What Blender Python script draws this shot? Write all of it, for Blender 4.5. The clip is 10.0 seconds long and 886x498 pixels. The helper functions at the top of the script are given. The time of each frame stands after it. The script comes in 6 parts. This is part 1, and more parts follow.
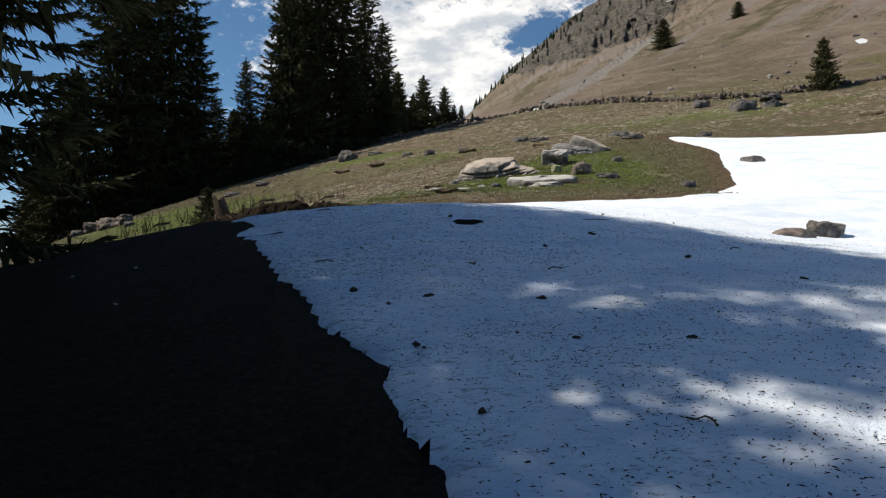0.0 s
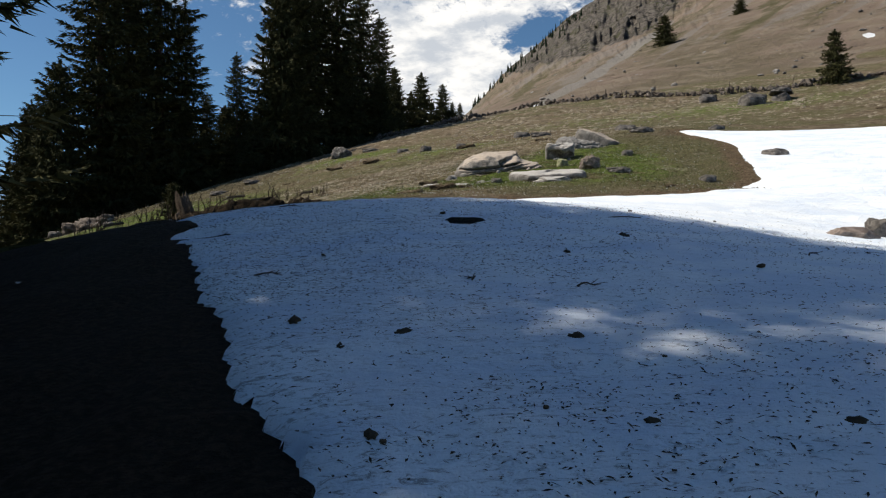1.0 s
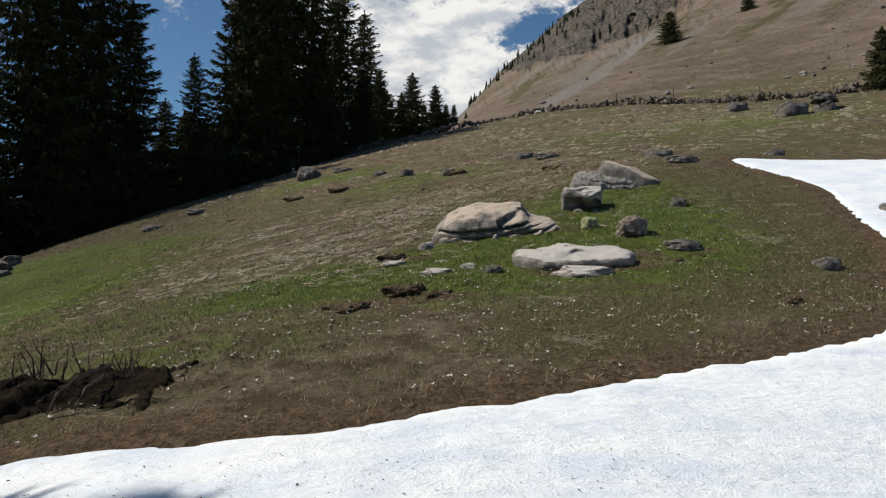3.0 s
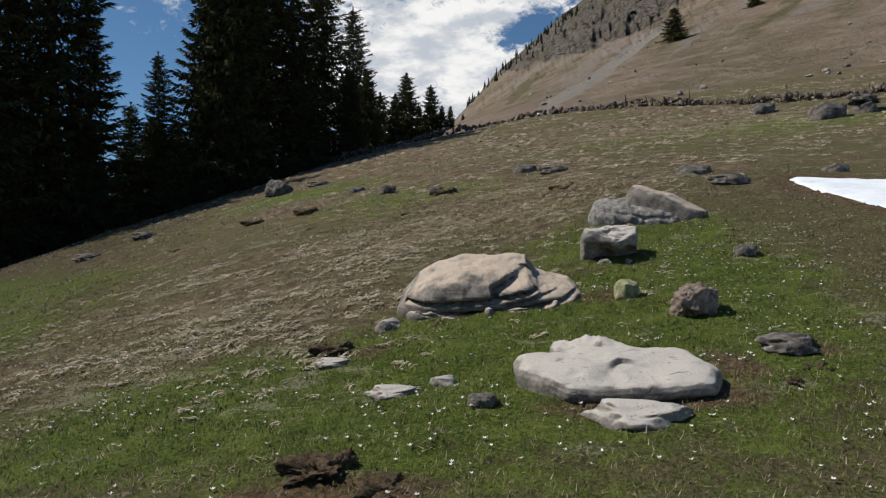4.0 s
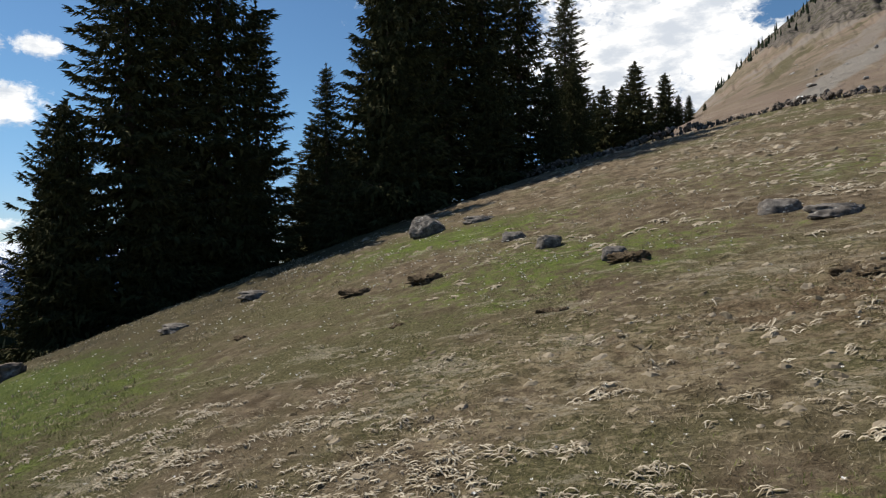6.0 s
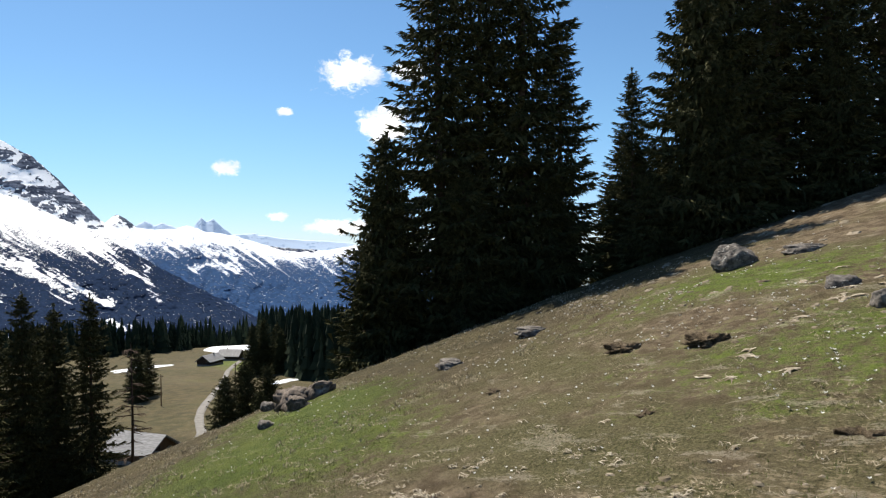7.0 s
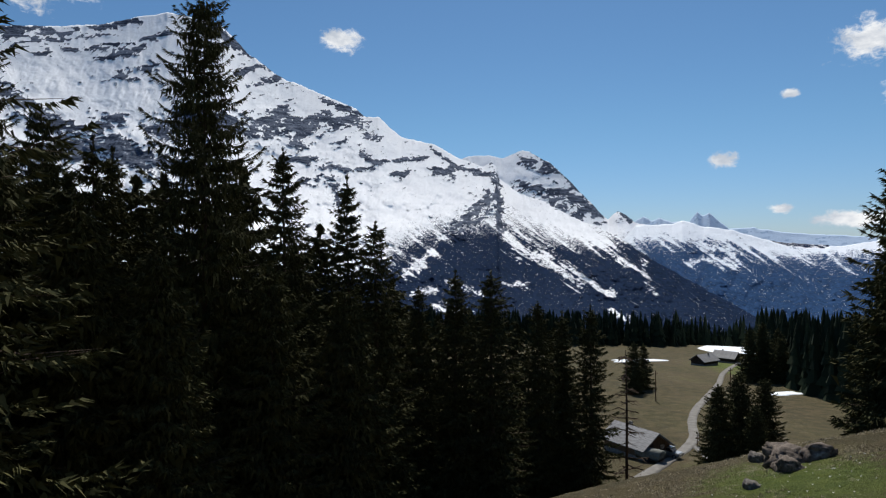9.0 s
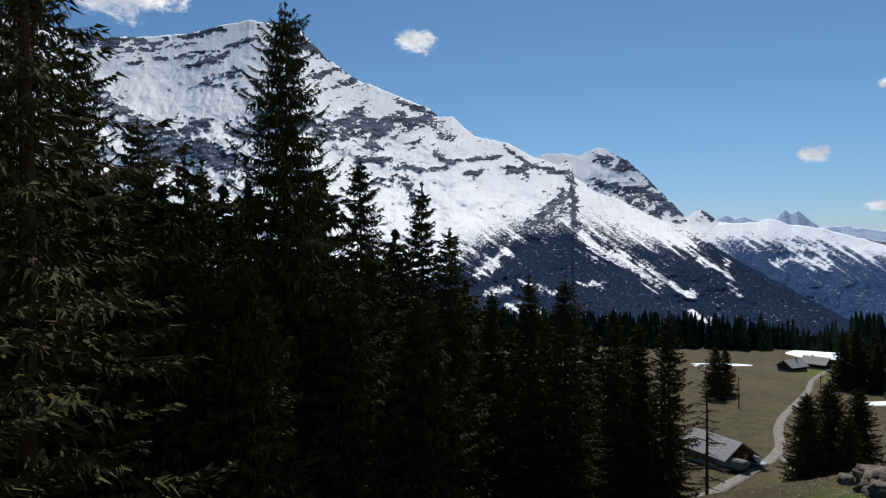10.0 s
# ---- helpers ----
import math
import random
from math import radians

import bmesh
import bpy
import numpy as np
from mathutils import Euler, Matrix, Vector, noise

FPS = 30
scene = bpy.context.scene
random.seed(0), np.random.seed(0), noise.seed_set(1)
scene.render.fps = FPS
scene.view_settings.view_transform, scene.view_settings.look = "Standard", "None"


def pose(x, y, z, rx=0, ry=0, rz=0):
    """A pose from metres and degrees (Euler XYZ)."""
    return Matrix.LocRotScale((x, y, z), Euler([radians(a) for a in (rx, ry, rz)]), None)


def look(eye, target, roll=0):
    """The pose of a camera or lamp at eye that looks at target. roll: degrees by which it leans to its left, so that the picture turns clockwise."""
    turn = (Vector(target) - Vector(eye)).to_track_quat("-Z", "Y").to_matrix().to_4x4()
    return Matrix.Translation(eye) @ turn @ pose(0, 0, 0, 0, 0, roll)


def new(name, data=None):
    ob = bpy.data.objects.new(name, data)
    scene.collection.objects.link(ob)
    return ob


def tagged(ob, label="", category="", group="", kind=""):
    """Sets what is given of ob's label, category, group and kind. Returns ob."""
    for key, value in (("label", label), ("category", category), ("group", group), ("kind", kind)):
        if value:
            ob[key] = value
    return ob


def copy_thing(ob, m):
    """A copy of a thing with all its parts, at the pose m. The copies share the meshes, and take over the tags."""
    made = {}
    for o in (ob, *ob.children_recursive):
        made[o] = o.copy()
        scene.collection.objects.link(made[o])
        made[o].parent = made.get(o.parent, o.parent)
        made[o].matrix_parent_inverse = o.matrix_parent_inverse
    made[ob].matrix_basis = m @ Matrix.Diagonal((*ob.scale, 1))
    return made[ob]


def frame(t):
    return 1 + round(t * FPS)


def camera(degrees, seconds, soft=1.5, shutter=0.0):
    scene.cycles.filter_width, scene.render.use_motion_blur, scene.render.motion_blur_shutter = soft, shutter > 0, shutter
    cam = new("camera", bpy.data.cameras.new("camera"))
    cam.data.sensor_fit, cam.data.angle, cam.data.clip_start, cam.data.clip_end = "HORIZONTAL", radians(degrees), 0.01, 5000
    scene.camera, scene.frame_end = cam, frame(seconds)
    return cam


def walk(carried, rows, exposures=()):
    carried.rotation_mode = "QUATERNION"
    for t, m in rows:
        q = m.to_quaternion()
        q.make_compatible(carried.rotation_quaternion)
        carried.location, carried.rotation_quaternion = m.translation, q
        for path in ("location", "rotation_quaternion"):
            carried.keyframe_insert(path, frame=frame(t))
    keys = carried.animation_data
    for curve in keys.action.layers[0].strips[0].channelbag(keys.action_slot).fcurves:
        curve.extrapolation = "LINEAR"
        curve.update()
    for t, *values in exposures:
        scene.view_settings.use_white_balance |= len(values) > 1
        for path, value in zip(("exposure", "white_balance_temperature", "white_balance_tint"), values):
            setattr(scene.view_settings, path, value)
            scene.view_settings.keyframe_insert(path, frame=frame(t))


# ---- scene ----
cam = camera(66.3, 10.0, soft=1.2)
PATH = [
    (0, 0.000, 0.000, 3.000, 0.00, 0.10, 0.10),
    (0.5, 0.035, 0.780, 2.987, 0.02, 0.11, 0.21),
    (1, 0.091, 1.861, 3.066, -0.07, 0.07, 0.25),
    (1.5, 0.187, 3.220, 3.523, -0.15, 0.03, 0.28),
    (2, 0.312, 4.783, 4.075, -0.24, -0.05, 0.38),
    (2.5, 0.472, 6.651, 4.664, -0.31, -0.06, 0.39),
    (2.7, 0.536, 7.444, 4.935, -0.36, -0.15, 0.30),
    (3.8, 1.049, 12.482, 6.213, -0.40, -0.15, 0.64),
    (4, 1.153, 13.433, 6.458, -0.41, -0.12, 0.66),
    (4.5, 1.447, 15.877, 7.016, -0.45, -0.14, 0.66),
    (5, 1.733, 18.356, 7.548, 1.23, -0.16, 0.67),
    (5.2, 1.854, 19.351, 7.740, 4.37, -0.12, 0.75),
    (6.3, 2.638, 23.545, 8.999, 26.36, -0.23, 0.61),
    (6.5, 2.709, 24.200, 9.234, 31.73, -0.24, 0.66),
    (6.7, 2.813, 24.664, 9.448, 38.06, -0.29, 0.81),
    (7, 2.905, 25.200, 9.750, 47.50, -0.04, 0.72),
    (7.2, 3.030, 25.508, 9.972, 54.13, -0.19, 0.48),
    (7.5, 3.066, 25.518, 10.265, 63.05, -0.03, 0.51),
    (8, 3.103, 25.607, 10.655, 69.93, -0.09, 0.43),
    (8.5, 3.058, 25.605, 11.012, 76.28, -0.14, 0.43),
    (9, 3.205, 25.464, 11.398, 87.66, -0.12, 0.37),
    (9.5, 3.444, 25.470, 11.680, 93.67, -0.14, 0.34),
    (10, 3.485, 25.443, 11.855, 93.85, -0.17, 0.34),
]
EXPOSURES = [(0.0, 0.25, 6850, 10), (1.5, 0.2, 6850, 10), (2.5, 0.0, 6850, 10), (4.5, 0.06, 6700, 10), (5.2, 0.06, 6700, 10), (6.5, 0.76, 6900, 10), (7.0, 0.88, 6950, 10), (7.5, 0.54, 6700, 10), (8.0, 0.2, 6550, 10), (9.0, 0.08, 6500, 10), (10.0, 0.08, 6500, 10)]
walk(cam, [(t, pose(x, y, z, 90 + pitch, roll, yaw)) for t, x, y, z, yaw, pitch, roll in PATH], EXPOSURES)

# ---- light ----
SUN_YAW, SUN_UP = 80.0, 51.0
to_sun = Vector((-math.sin(radians(SUN_YAW)) * math.cos(radians(SUN_UP)), math.cos(radians(SUN_YAW)) * math.cos(radians(SUN_UP)), math.sin(radians(SUN_UP))))
sun = new("sun", bpy.data.lights.new("sun", "SUN"))
sun.data.energy, sun.data.angle, sun.data.color = 4.6, radians(0.5), (1.0, 0.95, 0.86)
sun.matrix_world = look(to_sun * 50, (0, 0, 0))


def put(nt, socket, value):
    if isinstance(value, bpy.types.NodeSocket):
        nt.links.new(value, socket)
    elif value is not None:
        socket.default_value = value


def mth(nt, op, a, b=None, c=None, clamp=False):
    n = nt.nodes.new("ShaderNodeMath")
    n.operation, n.use_clamp = op, clamp
    for i, v in enumerate((a, b, c)):
        put(nt, n.inputs[i], v)
    return n.outputs[0]


def smooth(nt, v, lo, hi, out_lo=0.0, out_hi=1.0):
    n = nt.nodes.new("ShaderNodeMapRange")
    n.interpolation_type = "SMOOTHSTEP"
    for i, x in enumerate((v, lo, hi, out_lo, out_hi)):
        put(nt, n.inputs[i], x)
    return n.outputs[0]


def mixc(nt, fac, a, b):
    n = nt.nodes.new("ShaderNodeMix")
    n.data_type = "RGBA"
    put(nt, n.inputs[0], fac)
    put(nt, n.inputs[6], (*a, 1) if isinstance(a, tuple) else a)
    put(nt, n.inputs[7], (*b, 1) if isinstance(b, tuple) else b)
    return n.outputs[2]


def noise_of(nt, vec, scale, detail=4.0, rough=0.55, warp=0.0):
    n = nt.nodes.new("ShaderNodeTexNoise")
    put(nt, n.inputs["Vector"], vec)
    n.inputs["Scale"].default_value, n.inputs["Detail"].default_value = scale, detail
    n.inputs["Roughness"].default_value, n.inputs["Distortion"].default_value = rough, warp
    return n.outputs[0]


def stretch(nt, vec, x, y, z, turn=0.0):
    n = nt.nodes.new("ShaderNodeMapping")
    put(nt, n.inputs[0], vec)
    n.inputs[2].default_value = (0, 0, radians(turn))
    n.inputs[3].default_value = (x, y, z)
    return n.outputs[0]


world = bpy.data.worlds.new("sky")
scene.world = world
world.use_nodes = True
wt = world.node_tree
wt.nodes.clear()
sky = wt.nodes.new("ShaderNodeTexSky")
sky.sky_type, sky.sun_disc = "NISHITA", False
sky.sun_elevation, sky.sun_rotation = radians(SUN_UP), radians(360 - SUN_YAW)
sky.altitude, sky.air_density, sky.dust_density, sky.ozone_density = 1500, 1.1, 0.5, 3.0
way = wt.nodes.new("ShaderNodeTexCoord").outputs["Generated"]
sep = wt.nodes.new("ShaderNodeSeparateXYZ")
wt.links.new(way, sep.inputs[0])
yaw_of = mth(wt, "MULTIPLY", mth(wt, "ARCTAN2", mth(wt, "MULTIPLY", sep.outputs[0], -1.0), sep.outputs[1]), 57.2958)
up_of = mth(wt, "MULTIPLY", mth(wt, "ARCSINE", sep.outputs[2]), 57.2958)
# clouds: yaw, height and half sizes in degrees
CLOUDS = [(0, 17, 17, 10), (4, 14, 13, 8), (8, 26, 26, 9), (-4, 12.5, 9, 4.5), (-14, 24, 9, 6), (55.5, 14.3, 2.9, 1.7), (52.0, 10.3, 2.9, 1.7), (50, 14.6, 1.8, 0.9), (65.2, 6.7, 1.2, 0.8),
          (60.5, 11.3, 0.8, 0.4), (96.0, 16.9, 2.2, 1.1), (118.5, 19.0, 4.2, 2.2), (95.4, 22.5, 2, 1), (61.1, 2.8, 1.0, 0.5), (55, 1.9, 5, 0.8)]
blob = None
for a, e, w, h in CLOUDS:
    dx = mth(wt, "DIVIDE", mth(wt, "SUBTRACT", yaw_of, a), w)
    dy = mth(wt, "DIVIDE", mth(wt, "SUBTRACT", up_of, e), h)
    f = mth(wt, "SUBTRACT", 1.0, mth(wt, "SQRT", mth(wt, "ADD", mth(wt, "MULTIPLY", dx, dx), mth(wt, "MULTIPLY", dy, dy))))
    blob = f if blob is None else mth(wt, "MAXIMUM", blob, f)
# a window of blue in the cloud bank
gx = mth(wt, "DIVIDE", mth(wt, "ADD", yaw_of, 7.6), 4.2)
gy = mth(wt, "DIVIDE", mth(wt, "SUBTRACT", mth(wt, "ADD", up_of, mth(wt, "MULTIPLY", yaw_of, 0.18)), 16.1), 1.7)
gap = mth(wt, "SUBTRACT", 1.0, mth(wt, "SQRT", mth(wt, "ADD", mth(wt, "MULTIPLY", gx, gx), mth(wt, "MULTIPLY", gy, gy))), clamp=True)
blob = mth(wt, "SUBTRACT", mth(wt, "MULTIPLY", blob, 1.4), mth(wt, "MULTIPLY", gap, 1.6))
puff = noise_of(wt, stretch(wt, way, 1, 1, 1.7), 9.0, 8.0, 0.62, 0.3)
fluff = noise_of(wt, stretch(wt, way, 1, 1, 1.7), 34.0, 5.0, 0.6)
wisp = noise_of(wt, stretch(wt, way, 1, 1, 1.5), 85.0, 5.0, 0.65, 0.6)
body = mth(wt, "ADD", blob, mth(wt, "ADD", mth(wt, "MULTIPLY", mth(wt, "SUBTRACT", puff, 0.5), 1.7), mth(wt, "ADD", mth(wt, "MULTIPLY", mth(wt, "SUBTRACT", fluff, 0.5), 1.7), mth(wt, "MULTIPLY", mth(wt, "SUBTRACT", wisp, 0.5), 1.5))))
cover = smooth(wt, body, 0.02, 0.85)
lumps = noise_of(wt, stretch(wt, way, 1, 1, 2.4), 13.0, 6.0, 0.6)
cloud_tint = mixc(wt, smooth(wt, lumps, 0.36, 0.6), (8.0, 8.8, 10.0), (14.0, 14.2, 14.4))
back = wt.nodes.new("ShaderNodeBackground")
clear = wt.nodes.new("ShaderNodeMix")
clear.data_type, clear.blend_type = "RGBA", "MULTIPLY"
clear.inputs[0].default_value = 1.0
wt.links.new(sky.outputs[0], clear.inputs[6])
wt.links.new(mixc(wt, smooth(wt, up_of, -1.0, 11.0), (0.72, 0.90, 1.26), (0.75, 1.03, 1.18)), clear.inputs[7])
wt.links.new(mixc(wt, cover, clear.outputs[2], cloud_tint), back.inputs[0])
back.inputs[1].default_value = 0.062
wt.links.new(back.outputs[0], wt.nodes.new("ShaderNodeOutputWorld").inputs[0])


# ---- materials ----
def material(name):
    m = bpy.data.materials.new(name)
    m.use_nodes = True
    nt = m.node_tree
    b = nt.nodes["Principled BSDF"]
    return m, nt, b


def place_of(nt):
    return nt.nodes.new("ShaderNodeNewGeometry").outputs["Position"]


def local_of(nt):
    return nt.nodes.new("ShaderNodeTexCoord").outputs["Object"]


def bumped(nt, b, height, strength=0.5, distance=0.05):
    n = nt.nodes.new("ShaderNodeBump")
    n.inputs["Strength"].default_value, n.inputs["Distance"].default_value = strength, distance
    nt.links.new(height, n.inputs["Height"])
    nt.links.new(n.outputs[0], b.inputs["Normal"])


def attr(nt, name):
    n = nt.nodes.new("ShaderNodeAttribute")
    n.attribute_name = name
    return n.outputs["Fac"]


def finish(b, rough=0.9, spec=0.2, metal=0.0):
    b.inputs["Roughness"].default_value, b.inputs["Specular IOR Level"].default_value, b.inputs["Metallic"].default_value = rough, spec, metal


def ground_material():
    m, nt, b = material("alpine_meadow")
    p = place_of(nt)
    wide, big, mid, fine = noise_of(nt, p, 0.05, 5, 0.6), noise_of(nt, p, 0.35, 5), noise_of(nt, p, 2.2, 6, 0.65), noise_of(nt, p, 22, 5, 0.7)
    tuft, tiny = noise_of(nt, p, 7.5, 6, 0.72, 0.4), noise_of(nt, p, 90, 3, 0.7)
    streak = noise_of(nt, stretch(nt, p, 2.4, 6.5, 3.0, 22), 1.0, 6, 0.72, 0.8)
    dry = mixc(nt, smooth(nt, mid, 0.35, 0.65), (0.096, 0.071, 0.045), (0.222, 0.174, 0.119))
    olive = mixc(nt, smooth(nt, fine, 0.35, 0.65), (0.070, 0.068, 0.030), (0.172, 0.153, 0.081))
    base = mixc(nt, smooth(nt, mth(nt, "ADD", big, mth(nt, "MULTIPLY", mth(nt, "SUBTRACT", wide, 0.5), 0.8)), 0.40, 0.62), dry, olive)
    green = mixc(nt, smooth(nt, mth(nt, "ADD", fine, mth(nt, "MULTIPLY", mth(nt, "SUBTRACT", mid, 0.5), 0.6)), 0.3, 0.7), (0.052, 0.086, 0.016), (0.150, 0.192, 0.040))
    g = mth(nt, "ADD", attr(nt, "green"), mth(nt, "ADD", mth(nt, "MULTIPLY", mth(nt, "SUBTRACT", mid, 0.5), 1.1), mth(nt, "MULTIPLY", mth(nt, "SUBTRACT", tuft, 0.5), 0.8)))
    base = mixc(nt, smooth(nt, g, 0.35, 0.75), base, green)
    base = mixc(nt, mth(nt, "MULTIPLY", smooth(nt, tuft, 0.42, 0.30), 0.6), base, (0.040, 0.032, 0.018))
    straw = smooth(nt, mth(nt, "ADD", mth(nt, "ADD", mth(nt, "MULTIPLY", streak, 0.6), mth(nt, "MULTIPLY", tuft, 0.4)), mth(nt, "MULTIPLY", mth(nt, "SUBTRACT", attr(nt, "straw"), 0.5), 0.13)), 0.545, 0.625)
    base = mixc(nt, mth(nt, "MULTIPLY", straw, 0.8), base, mixc(nt, fine, (0.22, 0.175, 0.105), (0.40, 0.335, 0.225)))
    dash = noise_of(nt, stretch(nt, p, 0.7, 1.8, 1.4, 12), 1.0, 8, 0.76, 0.4)
    pale = mth(nt, "MULTIPLY", smooth(nt, mth(nt, "ADD", dash, mth(nt, "ADD", mth(nt, "MULTIPLY", mth(nt, "SUBTRACT", big, 0.5), 0.25), mth(nt, "MULTIPLY", attr(nt, "straw"), 0.05))), 0.585, 0.62), smooth(nt, fine, 0.36, 0.52))
    base = mixc(nt, mth(nt, "MULTIPLY", pale, 0.36), base, mixc(nt, tiny, (0.36, 0.31, 0.235), (0.60, 0.545, 0.45)))
    soil = mixc(nt, smooth(nt, mth(nt, "ADD", mth(nt, "MULTIPLY", tuft, 0.5), mth(nt, "MULTIPLY", fine, 0.5)), 0.38, 0.62), (0.070, 0.048, 0.030), (0.215, 0.155, 0.098))
    base = mixc(nt, smooth(nt, mth(nt, "ADD", attr(nt, "mud"), mth(nt, "MULTIPLY", mth(nt, "SUBTRACT", mid, 0.5), 0.8)), 0.35, 0.7), base, soil)
    # grass viewed against the sun: its dimness is mixed in as darker colour
    base = mixc(nt, mth(nt, "MULTIPLY", attr(nt, "backlit_dim"), smooth(nt, mid, 0.25, 0.55, 0.55, 1.0)), base, mixc(nt, smooth(nt, mth(nt, "ADD", mth(nt, "MULTIPLY", tuft, 0.5), mth(nt, "MULTIPLY", big, 0.5)), 0.42, 0.58), (0.030, 0.032, 0.013), (0.086, 0.068, 0.037)))
    # deep shade beside the spruces is put into the ground colour as near-black
    base = mixc(nt, attr(nt, "tree_shade"), base, mixc(nt, smooth(nt, fine, 0.4, 0.65), (0.012, 0.010, 0.007), (0.040, 0.031, 0.020)))
    base = mixc(nt, mth(nt, "MULTIPLY", smooth(nt, tiny, 0.5, 0.75), 0.55), base, (0.03, 0.028, 0.012))
    nt.links.new(base, b.inputs["Base Color"])
    bumped(nt, b, mth(nt, "ADD", mth(nt, "ADD", mth(nt, "MULTIPLY", fine, 0.6), mth(nt, "MULTIPLY", tiny, 0.3)), mth(nt, "ADD", mth(nt, "MULTIPLY", streak, 0.8), mth(nt, "MULTIPLY", tuft, 1.2))), 1.0, 0.09)
    finish(b, 0.95, 0.1)
    return m


def slope_material():
    m, nt, b = material("dry_mountain_slope")
    p = place_of(nt)
    big, mid, fine = noise_of(nt, p, 0.03, 6, 0.6), noise_of(nt, p, 0.20, 7, 0.7), noise_of(nt, p, 0.75, 6, 0.75)
    grass = mixc(nt, smooth(nt, big, 0.40, 0.60), (0.198, 0.150, 0.118), (0.136, 0.112, 0.074))
    grass = mixc(nt, mth(nt, "MULTIPLY", smooth(nt, mid, 0.5, 0.62), 0.7), grass, (0.235, 0.190, 0.140))
    grass = mixc(nt, mth(nt, "MULTIPLY", smooth(nt, mid, 0.42, 0.34), 0.7), grass, (0.080, 0.062, 0.036))
    grass = mixc(nt, mth(nt, "MULTIPLY", smooth(nt, fine, 0.58, 0.66), 0.6), grass, (0.065, 0.052, 0.032))
    grass = mixc(nt, mth(nt, "MULTIPLY", smooth(nt, fine, 0.37, 0.31), 0.8), grass, (0.38, 0.355, 0.32))
    streak = mth(nt, "ADD", attr(nt, "streak"), mth(nt, "MULTIPLY", mth(nt, "SUBTRACT", mid, 0.5), 0.7))
    grass = mixc(nt, mth(nt, "MULTIPLY", smooth(nt, streak, 0.03, 0.30), 0.8), grass, mixc(nt, fine, (0.150, 0.130, 0.112), (0.260, 0.232, 0.205)))
    grass = mixc(nt, mth(nt, "MULTIPLY", smooth(nt, streak, -0.08, -0.30), 0.75), grass, (0.082, 0.078, 0.036))
    lay = noise_of(nt, stretch(nt, p, 0.35, 0.35, 0.16), 1.0, 7, 0.75)
    rock = mixc(nt, smooth(nt, lay, 0.43, 0.57), (0.022, 0.019, 0.017), (0.165, 0.145, 0.124))
    rock = mixc(nt, mth(nt, "MULTIPLY", smooth(nt, noise_of(nt, p, 0.09, 6, 0.7), 0.53, 0.60), 0.8), rock, (0.055, 0.055, 0.026))
    scree = mixc(nt, fine, (0.165, 0.150, 0.132), (0.27, 0.25, 0.222))
    c = mixc(nt, smooth(nt, mth(nt, "ADD", attr(nt, "scree"), mth(nt, "MULTIPLY", mth(nt, "SUBTRACT", mid, 0.5), 0.8)), 0.35, 0.65), grass, scree)
    c = mixc(nt, smooth(nt, mth(nt, "ADD", attr(nt, "rock"), mth(nt, "MULTIPLY", mth(nt, "SUBTRACT", mid, 0.5), 0.9)), 0.38, 0.6), c, rock)
    c = mixc(nt, smooth(nt, mth(nt, "ADD", attr(nt, "snow"), mth(nt, "MULTIPLY", mth(nt, "SUBTRACT", mid, 0.5), 0.7)), 0.5, 0.55), c, (0.82, 0.84, 0.86))
    nt.links.new(c, b.inputs["Base Color"])
    bumped(nt, b, mth(nt, "ADD", mid, mth(nt, "MULTIPLY", fine, 0.4)), 1.0, 1.6)
    finish(b, 0.95, 0.1)
    return m


def snow_material():
    m, nt, b = material("old_wet_snow")
    p = place_of(nt)
    soft, cup, grain = noise_of(nt, p, 1.1, 4), noise_of(nt, stretch(nt, p, 5, 9, 5, 20), 1.0, 4, 0.6), noise_of(nt, p, 55, 4, 0.65)
    drift = noise_of(nt, stretch(nt, p, 0.8, 2.2, 1.0, 35), 1.0, 5, 0.6, 0.6)
    c = mixc(nt, smooth(nt, mth(nt, "ADD", mth(nt, "MULTIPLY", soft, 0.5), mth(nt, "MULTIPLY", drift, 0.5)), 0.36, 0.60), (0.68, 0.76, 0.87), (0.85, 0.895, 0.94))
    sx_ = nt.nodes.new("ShaderNodeSeparateXYZ")
    nt.links.new(p, sx_.inputs[0])
    lean_ = mth(nt, "MAXIMUM", smooth(nt, sx_.outputs[0], -1.0, 3.5), smooth(nt, sx_.outputs[1], 8.0, 12.0))
    dirt = mth(nt, "MULTIPLY", smooth(nt, noise_of(nt, stretch(nt, p, 10, 24, 14, 40), 1.0, 6, 0.8, 1.2), mth(nt, "ADD", 0.50, mth(nt, "MULTIPLY", lean_, 0.06)), mth(nt, "ADD", 0.62, mth(nt, "MULTIPLY", lean_, 0.10))), smooth(nt, soft, 0.30, 0.55))
    c = mixc(nt, mth(nt, "MULTIPLY", dirt, 0.72), c, (0.17, 0.16, 0.15))
    nt.links.new(c, b.inputs["Base Color"])
    bumped(nt, b, mth(nt, "ADD", mth(nt, "MULTIPLY", cup, 1.0), mth(nt, "MULTIPLY", grain, 0.3)), 0.8, 0.06)
    finish(b, 0.7, 0.25)
    return m


